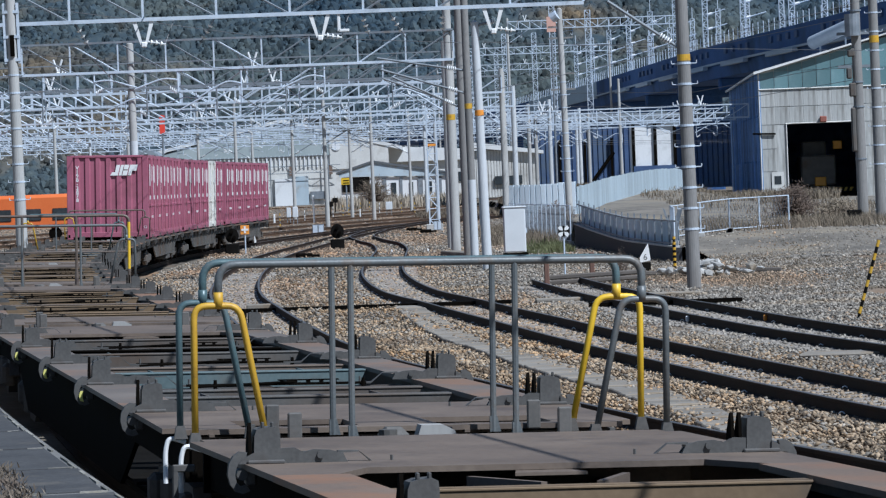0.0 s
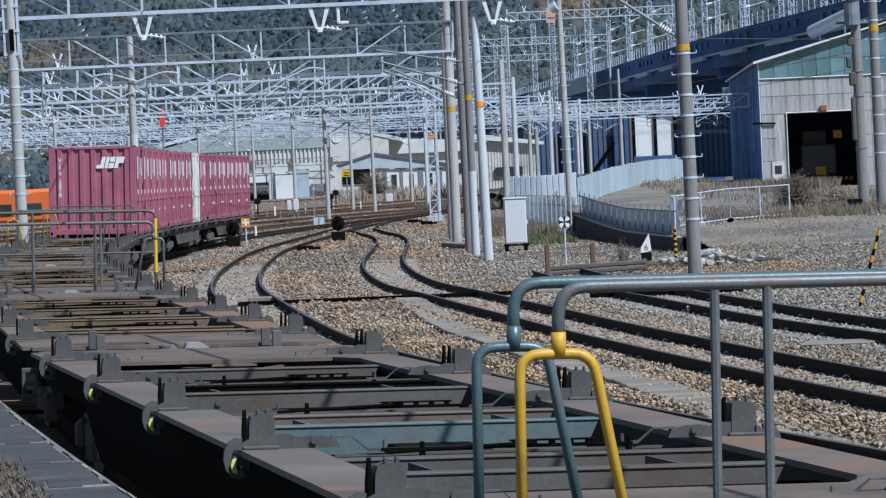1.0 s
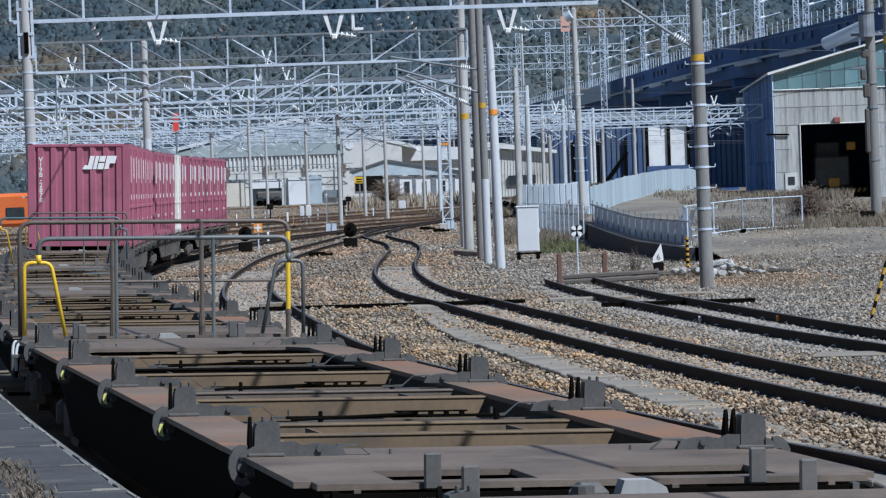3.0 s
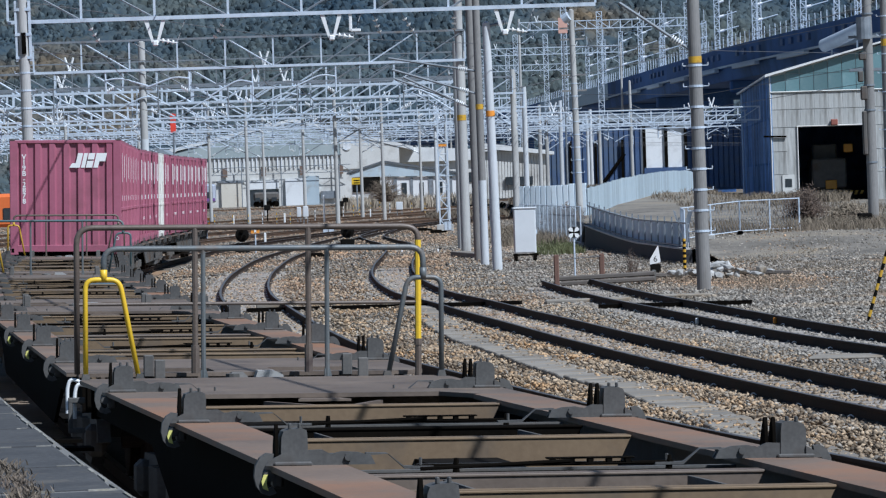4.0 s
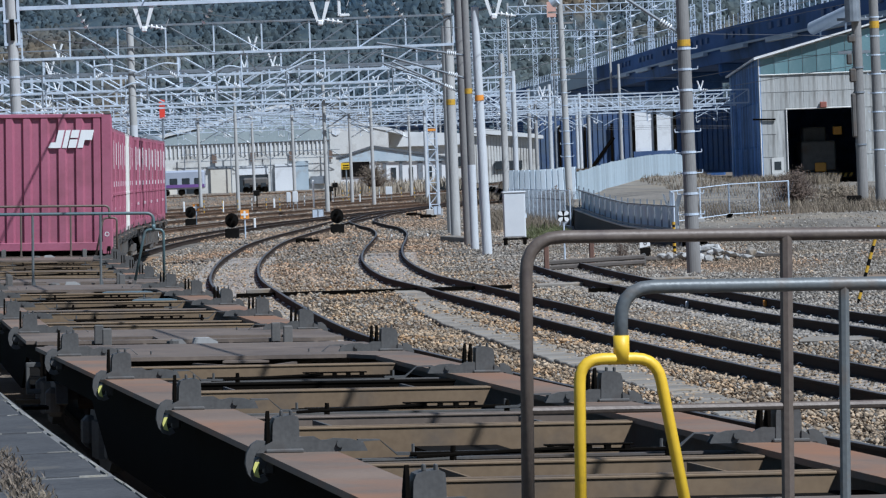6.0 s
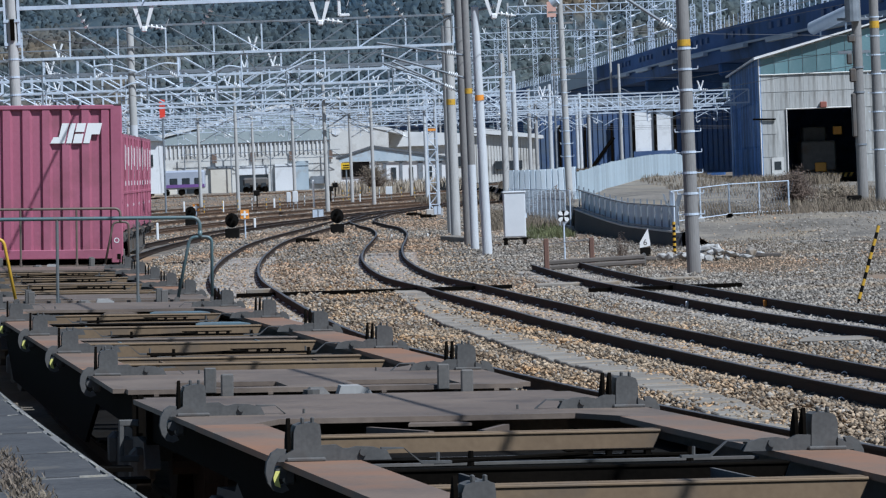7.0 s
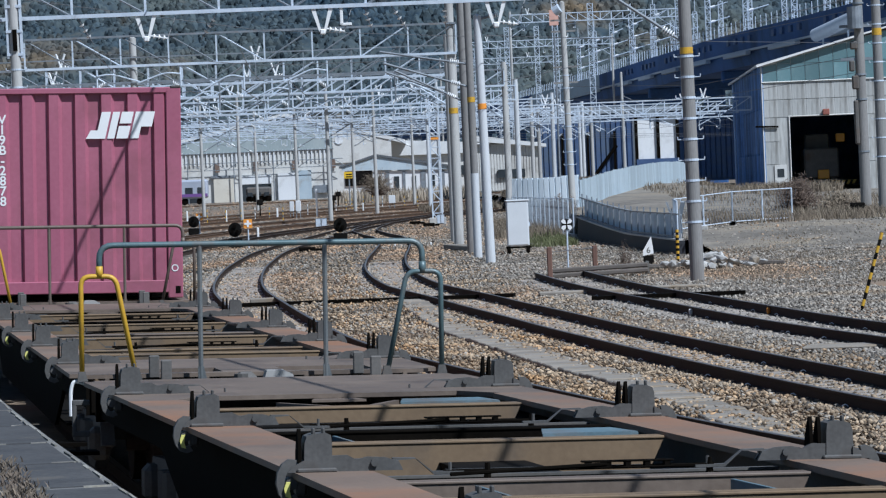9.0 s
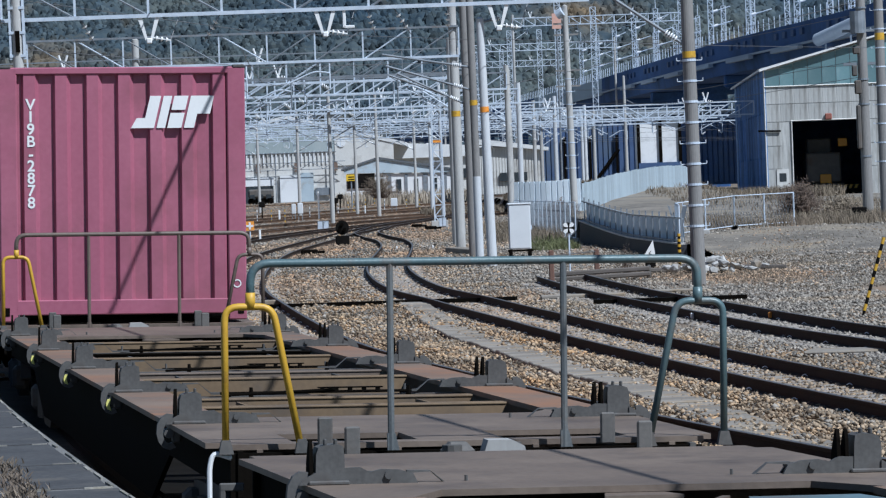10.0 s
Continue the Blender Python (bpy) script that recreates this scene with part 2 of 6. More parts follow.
def tube(bm, a, b, r, r2=None, n=8):
    a, b = Vector(a), Vector(b)
    d = b - a
    q = d.to_track_quat("Z", "Y").to_matrix().to_4x4()
    bmesh.ops.create_cone(bm, cap_ends=True, segments=n, radius1=r, radius2=r if r2 is None else r2, depth=d.length,
                          matrix=Matrix.Translation((a + b) / 2) @ q)


def bent(bm, pts, r, bend=0.08, n=8):
    """A pipe through pts with rounded corners."""
    pts = [Vector(p) for p in pts]
    path = [pts[0]]
    for i in range(1, len(pts) - 1):
        a, b, c = pts[i - 1], pts[i], pts[i + 1]
        k1, k2 = min(bend, (a - b).length / 2.1), min(bend, (c - b).length / 2.1)
        p, q = b + (a - b).normalized() * k1, b + (c - b).normalized() * k2
        for j in range(6):
            u = j / 5
            path.append(p * (1 - u) ** 2 + b * 2 * u * (1 - u) + q * u * u)
    path.append(pts[-1])
    rings = []
    for i, p in enumerate(path):
        d = (path[min(i + 1, len(path) - 1)] - path[max(i - 1, 0)]).normalized()
        e = d.cross(Vector((0.13, 1, 0.07))).normalized()
        g = d.cross(e)
        rings.append([bm.verts.new(p + r * (math.cos(2 * math.pi * k / n) * e + math.sin(2 * math.pi * k / n) * g)) for k in range(n)])
    for A, B in zip(rings, rings[1:]):
        for k in range(n):
            bm.faces.new((A[k], A[(k + 1) % n], B[(k + 1) % n], B[k]))
    bm.faces.new(rings[0][::-1])
    bm.faces.new(rings[-1])


def prism(bm, poly, lo, hi, axis="z"):
    """A polygon (pairs) pushed from lo to hi along an axis."""
    def v(p, h):
        return bm.verts.new({"z": (p[0], p[1], h), "y": (p[0], h, p[1]), "x": (h, p[0], p[1])}[axis])
    a, b = [v(p, lo) for p in poly], [v(p, hi) for p in poly]
    n = len(poly)
    bm.faces.new(a)
    bm.faces.new(b)
    for i in range(n):
        bm.faces.new((a[i], a[(i + 1) % n], b[(i + 1) % n], b[i]))


def finish(bm, name, material, smooth=False):
    bmesh.ops.recalc_face_normals(bm, faces=bm.faces)
    me = bpy.data.meshes.new(name)
    bm.to_mesh(me)
    bm.free()
    me.materials.append(material)
    if smooth:
        for p in me.polygons:
            p.use_smooth = True
    return me


def part(name, bm, material, parent, label="", smooth=False):
    me = bm if isinstance(bm, bpy.types.Mesh) else finish(bm, name, material, smooth)
    ob = new(name, me)
    ob.parent = parent
    return tagged(ob, label)


def thing(name, m, label, category, group="", kind=""):
    ob = new(name)
    ob.matrix_basis = m
    return tagged(ob, label, category, group, kind)


def raw(name, verts, faces, material):
    me = bpy.data.meshes.new(name)
    me.from_pydata(verts, [], faces)
    me.materials.append(material)
    me.update()
    return me


def strip(bm, line, profile):
    """A profile (side, up) swept along a line of (x, y, z)."""
    rows = []
    for i, p in enumerate(line):
        p = Vector(p)
        d = Vector(line[min(i + 1, len(line) - 1)]) - Vector(line[max(i - 1, 0)])
        d.z = 0
        side = Vector((d.y, -d.x, 0)).normalized()
        rows.append([bm.verts.new(p + side * a + Vector((0, 0, h))) for a, h in profile])
    n = len(profile)
    for A, B in zip(rows, rows[1:]):
        for k in range(n):
            bm.faces.new((A[k], A[(k + 1) % n], B[(k + 1) % n], B[k]))
    bm.faces.new(rows[0])
    bm.faces.new(rows[-1][::-1])


# ---- the lie of the land and the tracks ----
def step(a, b, v):
    u = min(max((v - a) / (b - a), 0), 1)
    return u * u * (3 - 2 * u)


def yard_edge(y):
    """Where the raised yard begins, as x for a distance y."""
    return 6.54 - (min(y, 154) - 120) * 0.0494 - max(y - 154, 0) * 0.004


def ground_z(x, y):
    return max(0.6 * step(330, 480, y), yard_z(x, y))


def yard_z(x, y):
    if y < 119 or x < yard_edge(y) + 0.15:
        return 0.0
    k = step(6.8, 7.8, x)
    u = step(0.5, 4, x - yard_edge(y))
    level = 0.6 + (0.5 * step(150, 190, y) + 0.5 * step(190, 250, y)) * (1 - step(14, 18, x))
    return (wall_top(y) * (1 - u) + level * u) * (1 - k + k * step(124, 134, y))


def wall_top(y):
    return 0.44 + 0.38 * min(max((y - 134) / 20, 0), 1) ** 1.3


def own_track(s):
    """The train's track: place and heading at s metres along it."""
    n = 60
    h = s / n
    x, y = 4.2515, 0.0
    for i in range(n):
        u = (i + 0.5) * h
        w = min(max(u, -20), 190)
        a = -0.21443 + 0.0018639 * w - 4.2467e-6 * w * w + 1.1051e-8 * w ** 3 + 0.00145 * max(u - 190, 0)
        x, y = x + math.sin(a) * h, y + math.cos(a) * h
    return x, y


def curve_through(points, step_m=1.5):
    """A smooth line through (y, x) points."""
    ys, xs = [p[0] for p in points], [p[1] for p in points]
    out, y = [], ys[0]
    tang = [(xs[min(i + 1, len(xs) - 1)] - xs[max(i - 1, 0)]) / (ys[min(i + 1, len(ys) - 1)] - ys[max(i - 1, 0)]) for i in range(len(xs))]
    i = 0
    while y < ys[-1]:
        while y > ys[i + 1]:
            i += 1
        h = ys[i + 1] - ys[i]
        u = (y - ys[i]) / h
        x = ((2 * u ** 3 - 3 * u * u + 1) * xs[i] + (u ** 3 - 2 * u * u + u) * h * tang[i]
             + (-2 * u ** 3 + 3 * u * u) * xs[i + 1] + (u ** 3 - u * u) * h * tang[i + 1])
        out.append((x, y))
        y += step_m
    return out


OWN = [own_track(s) for s in np.arange(-20, 420, 2.0)]
SIDING = curve_through([(-20, 9.3), (0, 7.6), (25, 4.3), (40, 1.35), (51, -0.5), (59, -1.7), (68, -2.62), (82, -3.8), (94, -4.7), (109, -5.4),
                        (124, -5.83), (147, -6.1), (176, -5.5), (210, -4.45), (250, -2.0), (300, 2.5), (330, 5.5)])
MIDDLE = curve_through([(-20, 14), (0, 11.0), (25, 7.0), (40, 4.75), (44.6, 4.12), (52, 3.22), (62, 2.12), (69, 1.45), (76, 0.75), (82, 0.2), (92, -0.78), (108, -1.53),
                        (124, -1.82), (142, -1.86), (156, -1.95), (171, -2.4), (182, -3.1), (200, -3.9), (225, -3.6)])
SHORT = curve_through([(20, 11.2), (40, 8.2), (54.5, 6.25), (62.4, 5.25), (74.8, 4.14), (82, 3.5), (90.8, 2.94), (99, 2.55)])
LEFT = [[(x + dx, y) for x, y in OWN if y > y0] for dx, y0 in ((-4.2, 150), (-9.5, 180))]
FAR = [[(x + dx, y) for x, y in curve_through([(200, -30), (260, -22), (320, -12), (380, 2), (430, 18)], 3)] for dx in (0, 5, -8)] + [curve_through([(428, -45), (436, -28), (441, -16), (446, -4), (450, 8)], 2)]


# ---- ground ----
def ground():
    xs = np.concatenate([[-3000, -1200, -500, -200, -100, -60], np.arange(-45, 46, 1.5), [55, 80, 140, 300, 800, 3000]])
    ys = np.concatenate([[-60, -20, 0], np.arange(10, 340, 3.0), np.arange(340, 520, 15.0), [560, 700, 1000, 1600, 3000, 4500]])
    verts = [(float(x), float(y), 0.6 * step(330, 480, y) + 0.06 * noise.noise((x * 0.15, y * 0.08, 0)) * (y < 600) - 0.03) for y in ys for x in xs]
    w = len(xs)
    faces = [(j * w + i, j * w + i + 1, (j + 1) * w + i + 1, (j + 1) * w + i) for j in range(len(ys) - 1) for i in range(w - 1)]
    ob = new("ground", raw("ground", verts, faces, BALLAST))
    tagged(ob, "grey-brown gravel ground of a rail yard", "ground", kind="structure")
    # the raised yard behind its curved retaining wall
    ys = np.concatenate([np.arange(119.5, 160, 0.8), np.arange(160, 420, 4.0)])
    us = np.concatenate([np.linspace(0, 6, 16), np.linspace(7, 45, 26)])
    verts = []
    for y in ys:
        for u in us:
            x = yard_edge(y) + 0.16 + u
            verts.append((x, y, yard_z(x, y) + 0.05 * noise.noise((x * 0.3, y * 0.15, 4)) if u else yard_z(x, y)))
    w = len(us)
    faces = [(j * w + i, j * w + i + 1, (j + 1) * w + i + 1, (j + 1) * w + i) for j in range(len(ys) - 1) for i in range(w - 1)]
    ob = new("raised_yard", raw("raised_yard", verts, faces, YARD))
    tagged(ob, "raised yard of dry earth and gravel behind a wall", "ground", kind="structure")


ground()


def loose_stones():
    """Crushed stone lying over the beds, as one mass."""
    rng = np.random.default_rng(3)
    base = np.array([(1, 0, 0), (-1, 0, 0), (0, 1, 0), (0, -1, 0), (0, 0, 1), (0, 0, -1)], float)
    tri = np.array([(0, 2, 4), (2, 1, 4), (1, 3, 4), (3, 0, 4), (2, 0, 5), (1, 2, 5), (3, 1, 5), (0, 3, 5)])
    pts = []
    oy, ox = [p[1] for p in OWN], [p[0] for p in OWN]
    for y0, y1, n, w in ((33, 48, 34000, 8), (48, 64, 36000, 11), (64, 86, 34000, 15), (86, 118, 34000, 20), (118, 165, 26000, 26)):
        yy = rng.uniform(y0, y1, n)
        xx = np.interp(yy, oy, ox) + 1.2 + rng.uniform(0, 1, n) * w
        pts.append(np.stack([xx, yy], 1))
    for y0, y1, n in ((160, 200, 16000), (200, 260, 14000), (260, 335, 12000), (335, 470, 9000)):
        yy = rng.uniform(y0, y1, n)
        edge = np.array([yard_edge(y) for y in yy])
        pts.append(np.stack([edge - rng.uniform(0, 1, n) * (edge + 0.13 * yy), yy], 1))
    pts = np.concatenate(pts)
    n = len(pts)
    size = (0.009 + 0.028 * rng.uniform(0, 1, n) ** 1.4) * np.interp(pts[:, 1], [40, 80, 165, 330, 470], [1.0, 1.2, 1.7, 2.3, 3.0])
    v = base[None] * size[:, None, None] * rng.uniform(0.4, 1.5, (n, 6, 1)) * np.array([1.25, 1, 0.75])
    ang = rng.uniform(0, 6.28, n)
    c, s = np.cos(ang)[:, None], np.sin(ang)[:, None]
    v = np.stack([v[..., 0] * c - v[..., 1] * s, v[..., 0] * s + v[..., 1] * c, v[..., 2] + 0.4 * v[..., 0]], -1)
    v[..., 0] += pts[:, :1]
    v[..., 1] += pts[:, 1:]
    mid = np.interp(pts[:, 1], [p[1] for p in MIDDLE], [p[0] for p in MIDDLE])
    sid = np.interp(pts[:, 1], [p[1] for p in SIDING], [p[0] for p in SIDING])
    heap = 0.05 * np.exp(-((pts[:, 0] - mid + 1.3) / 0.5) ** 2) + 0.05 * np.exp(-((pts[:, 0] - sid - 1.25) / 0.4) ** 2)
    v[..., 2] += heap[:, None] * rng.uniform(0, 1.5, (n, 1)) + np.array([ground_z(x, y) for x, y in pts])[:, None]
    short = np.interp(pts[:, 1], [p[1] for p in SHORT], [p[0] for p in SHORT])
    grey = (pts[:, 0] > short - 1.6 + rng.normal(0, 0.5, n)) | (rng.uniform(0, 1, n) < np.interp(pts[:, 1], [60, 110, 140], [0.12, 0.6, 0.85]))
    patch = np.array([noise.noise((x * 0.35, y * 0.045, 21)) for x, y in pts]) + rng.normal(0, 0.12, n)
    rusty = (patch > np.interp(pts[:, 1], [60, 110, 170], [0.45, 0.22, -0.02])) & ((pts[:, 0] < 2.5) | (patch > 0.3))
    grey &= ~rusty
    for name, mask, m, label in (("rusty_ballast", rusty, RUSTSTONE, "rust-stained brown ballast between the rails"), ("ballast_stones", ~grey & ~rusty, STONE, "tan and brown crushed stone ballast beside the tracks"), ("gravel", grey, GRAVEL, "grey gravel and chippings over the yard")):
        k = int(mask.sum())
        co = v[mask].reshape(-1, 3)
        f = (tri[None] + (np.arange(k) * 6)[:, None, None]).reshape(-1, 3)
        me = bpy.data.meshes.new(name)
        me.vertices.add(len(co))
        me.vertices.foreach_set("co", co.ravel())
        me.loops.add(len(f) * 3)
        me.loops.foreach_set("vertex_index", f.ravel())
        me.polygons.add(len(f))
        me.polygons.foreach_set("loop_start", np.arange(len(f)) * 3)
        me.materials.append(m)
        me.update()
        me.validate()
        tagged(new(name, me), label, "ballast", kind="stuff")


loose_stones()

RAIL_PROFILE = [(-0.062, 0.0), (0.062, 0.0), (0.062, 0.012), (0.012, 0.03), (0.012, 0.115), (0.033, 0.125), (0.033, 0.15), (-0.033, 0.15),
                (-0.033, 0.125), (-0.012, 0.115), (-0.012, 0.03), (-0.062, 0.012)]


def track(line, label, y_from, y_to, sleepers=True, z=0.0, steel=None):
    ob = thing("railway_track", pose(0, 0, 0), label, "track", kind="structure")
    pts = [Vector((x, y, 0)) for x, y in line]
    for side in (-1, 1):
        bm = bmesh.new()
        off = []
        for i, p in enumerate(pts):
            d = pts[min(i + 1, len(pts) - 1)] - pts[max(i - 1, 0)]
            nrm = Vector((d.y, -d.x, 0)).normalized()
            q = p + nrm * side * 0.5665
            off.append((q.x, q.y, ground_z(q.x, q.y) * 0.9 + z))
        strip(bm, off, RAIL_PROFILE)
        part("rail", bm, steel or RUST, ob)
        bm = bmesh.new()
        strip(bm, off, [(-0.026, 0.149), (0.026, 0.149), (0.026, 0.153), (-0.026, 0.153)])
        part("rail_head", bm, RAILTOP, ob)
    if not sleepers:
        return
    bm = bmesh.new()
    bevel_box(bm, (0, 0, -0.045), (2.0, 0.22, 0.09), 0.015)
    me = finish(bm, "sleeper", SLEEPER)
    bm = bmesh.new()
    for side in (-1, 1):
        for k in (-1,):
            bent(bm, [(side * 0.5665 + k * 0.05, -0.03, 0.02), (side * 0.5665 + k * 0.075, 0.0, 0.045), (side * 0.5665 + k * 0.1, 0.03, 0.02)], 0.006, 0.03, 5)
    # pale steel stands in for the clips' glint beside the rail
    clips = finish(bm, "rail_clips", GALV)
    dist, count = 0.0, 0
    for a, b in zip(pts, pts[1:]):
        dist += (b - a).length
        if dist < 0.6:
            continue
        while dist >= 0.6:
            dist -= 0.6
            if not y_from < a.y < y_to:
                continue
            p = b - (b - a).normalized() * dist
            h = math.atan2(-(b - a).x, (b - a).y)
            s = part("sleeper", me, None, ob)
            s.matrix_basis = pose(p.x, p.y, 0.012, 0, 0, math.degrees(h))
            count += 1
            if count % 4 == 0:
                part("rail_clips", clips, None, s)


track(MIDDLE, "dark rusty rails of a curving siding on stone ballast", 36, 125)
track(SIDING, "rusty rails of the curved line beside the train", 45, 125)
track(SHORT, "short rusty siding ending at a wooden stop block", 48, 99)
track(OWN, "curved line on which the freight train runs", 100, 101, False)
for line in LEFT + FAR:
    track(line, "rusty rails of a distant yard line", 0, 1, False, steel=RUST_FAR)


# ---- the train ----
CANT = 1.55


def wagon_pose(s_front, t, y=0.0, z=0.0):
    """A wagon (or a load on it, y metres from its middle) whose near end is s_front from the leading mark, at t seconds."""
    u = 10 - t
    s = 21.401 + 8.5 * u + s_front
    a, b = Vector(own_track(s + 3.16)), Vector(own_track(s + 17.64))
    m, d = (a + b) / 2, b - a
    return pose(m.x, m.y, 0.15, 0, CANT, -math.degrees(math.atan2(d.x, d.y))) @ pose(-0.02, y, z)


CENTRES = [-7.86, -3.93, 0.0, 3.93, 7.86]


def lug_meshes():
    """Lock posts for either side of the deck: (post, horns, arm, bracket), and the yellow tab. The arm points inwards, along -x."""
    out = []
    for outer_horns in (False, True):
        bm = bmesh.new()
        # block with rounded shoulders, a foot plate and two small nubs on top
        prism(bm, [(-0.062, 0.0), (0.066, 0.0), (0.062, 0.13), (0.052, 0.158), (0.025, 0.168), (-0.036, 0.172), (-0.056, 0.162), (-0.06, 0.13)], -0.06, 0.06, "y")
        for x in (-0.025, 0.02):
            bevel_box(bm, (x, -0.035, 0.18), (0.014, 0.03, 0.028), 0.004)
        bevel_box(bm, (0.01, 0, 0.008), (0.18, 0.17, 0.02), 0.006)
        prism(bm, [(0.06, 0.0), (0.14, 0.0), (0.125, 0.02), (0.06, 0.055)], -0.07, 0.07, "y")
        post = finish(bm, "lock_post", LUG)
        bm = bmesh.new()
        for x in ((0.082,) if outer_horns else (-0.09, -0.128)):
            prism(bm, [(-0.055, 0.0), (0.05, 0.0), (0.04, 0.09), (0.02, 0.13), (-0.01, 0.185), (-0.03, 0.192), (-0.045, 0.15), (-0.05, 0.08)], x - 0.008, x + 0.008, "x")
        # near-black colour stands for the shade the horns lie in
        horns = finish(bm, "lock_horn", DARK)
        bm = bmesh.new()
        # arm on edge, stepping down to a strap that reaches the cross rod
        prism(bm, [(-0.06, 0.0), (-0.06, 0.07), (-0.13, 0.072), (-0.17, 0.05), (-0.22, 0.062), (-0.3, 0.058), (-0.36, 0.04), (-0.38, 0.0)], -0.055, -0.035, "y")
        prism(bm, [(-0.16, 0.0), (-0.16, 0.05), (-0.34, 0.045), (-0.37, 0.0)], 0.03, 0.05, "y")
        box(bm, (-0.21, -0.01, 0.036), (0.3, 0.08, 0.012))
        tube(bm, (-0.25, -0.07, 0.036), (-0.25, 0.06, 0.036), 0.018, n=8)
        prism(bm, [(-0.34, 0.04), (-0.34, 0.052), (-0.44, 0.05), (-0.52, -0.012), (-0.66, -0.014), (-0.66, -0.026), (-0.525, -0.026), (-0.445, 0.045)], -0.02, 0.02, "y")
        tube(bm, (-0.6, 0, -0.02), (-0.6, 0, 0.025), 0.008, n=5)
        arm = finish(bm, "lock_arm", LUG)
        bm = bmesh.new()
        # curved hook outside the sill
        ring = [(0.12 + 0.07 * math.cos(a), -0.04 + 0.1 * math.sin(a)) for a in np.linspace(1.9, -2.1, 9)]
        inner = [(0.12 + 0.035 * math.cos(a), -0.05 + 0.055 * math.sin(a)) for a in np.linspace(-2.1, 1.9, 9)]
        prism(bm, ring + inner, -0.06, -0.02, "y")
        tube(bm, (0.12, -0.05, -0.05), (0.12, 0.05, -0.05), 0.028, n=8)
        bevel_box(bm, (0.075, 0.0, -0.07), (0.05, 0.1, 0.07), 0.012)
        hook = finish(bm, "outer_bracket", LUG)
        out.append((post, horns, arm, hook))
    bm = bmesh.new()
    prism(bm, [(0.125, -0.115), (0.15, -0.105), (0.158, -0.07), (0.148, -0.04), (0.128, -0.04), (0.134, -0.08)], -0.075, -0.062, "y")
    tab = finish(bm, "yellow_tab", mat("yellow_tab_paint", (0.62, 0.58, 0.12), (0.76, 0.72, 0.22), 12, 60, 0.6))
    return out, tab


LUG_MESHES = lug_meshes()


def wagon_meshes(beam, accent):
    out = []
    # side sills, with a deeper belly between the bogies
    for k in (-1, 1):
        bm = bmesh.new()
        box(bm, (k * 1.125, 0, 0.985), (0.35, 13.5, 0.03))
        out.append(("sill_flange", finish(bm, "sill_flange", SILL if beam is TAN else SILLGREY), ""))
        bm = bmesh.new()
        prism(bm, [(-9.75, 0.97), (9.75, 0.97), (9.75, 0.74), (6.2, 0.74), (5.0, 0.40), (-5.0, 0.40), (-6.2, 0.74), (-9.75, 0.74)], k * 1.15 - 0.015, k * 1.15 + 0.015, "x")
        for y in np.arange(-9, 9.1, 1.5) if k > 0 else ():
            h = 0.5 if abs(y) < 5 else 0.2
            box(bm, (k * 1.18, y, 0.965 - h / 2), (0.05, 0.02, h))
        # left sill near-black: its shaded side is put into the colour
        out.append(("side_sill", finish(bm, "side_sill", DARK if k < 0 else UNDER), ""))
    # centre sill black: shade of the wells is put into its colour
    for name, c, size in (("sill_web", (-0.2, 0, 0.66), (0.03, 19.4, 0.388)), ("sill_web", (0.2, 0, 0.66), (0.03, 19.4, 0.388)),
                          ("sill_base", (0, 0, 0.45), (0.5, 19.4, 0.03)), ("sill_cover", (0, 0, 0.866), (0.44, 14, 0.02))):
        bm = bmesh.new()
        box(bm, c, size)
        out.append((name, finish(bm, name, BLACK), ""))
    # black pan and plates added where there is only shade under the deck
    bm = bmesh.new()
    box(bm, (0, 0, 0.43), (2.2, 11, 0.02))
    out.append(("shade_pan", finish(bm, "shade_pan", BLACK), "black pan added for the shade under the deck"))
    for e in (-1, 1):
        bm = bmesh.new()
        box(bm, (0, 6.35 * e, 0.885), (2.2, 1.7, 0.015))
        out.append(("shade_plate", finish(bm, "shade_plate", BLACK), "black plate added for the shade in the well"))
    # end decks: full plates, a slotted strip at the very end, splayed gussets to the sills
    for e in (-1, 1):
        bm = bmesh.new()
        prism(bm, [(-1.3, 8.86 * e), (1.3, 8.86 * e), (1.3, 6.75 * e), (1.0, 6.75 * e), (0.8, 7.15 * e), (-0.8, 7.15 * e), (-1.0, 6.75 * e), (-1.3, 6.75 * e)], 0.972, 1.0)
        for x0, x1 in ((-1.3, -0.86), (-0.22, 0.22), (0.86, 1.3)) if e < 0 else ((-1.3, 1.3),):
            box(bm, ((x0 + x1) / 2, 9.18 * e, 0.986), (x1 - x0, 0.64, 0.028))
        box(bm, (0, 9.59 * e, 0.986), (2.44, 0.18, 0.028))
        for x in (-1.05, -0.35, 0.35, 1.05):
            box(bm, (x, 9.69 * e, 0.9), (0.03, 0.05, 0.15))
        out.append(("end_deck", finish(bm, "end_deck", DECK), ""))
        bm = bmesh.new()
        box(bm, (0, 9.72 * e, 0.84), (2.4, 0.03, 0.24))
        for x in (-0.45, 0.45):
            bevel_box(bm, (x, 9.85 * e, 0.8), (0.22, 0.22, 0.2), 0.03)
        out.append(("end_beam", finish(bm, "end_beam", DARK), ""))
        bm = bmesh.new()
        bevel_box(bm, (0, 9.98 * e, 0.78), (0.3, 0.5, 0.26), 0.05)
        tube(bm, (-0.16 * e, 10.06 * e, 0.8), (-0.16 * e, 10.06 * e, 1.01), 0.05, n=10)
        out.append(("coupler", finish(bm, "coupler", UNDER), "worn grey knuckle coupler"))
        if e < 0:
            bm = bmesh.new()
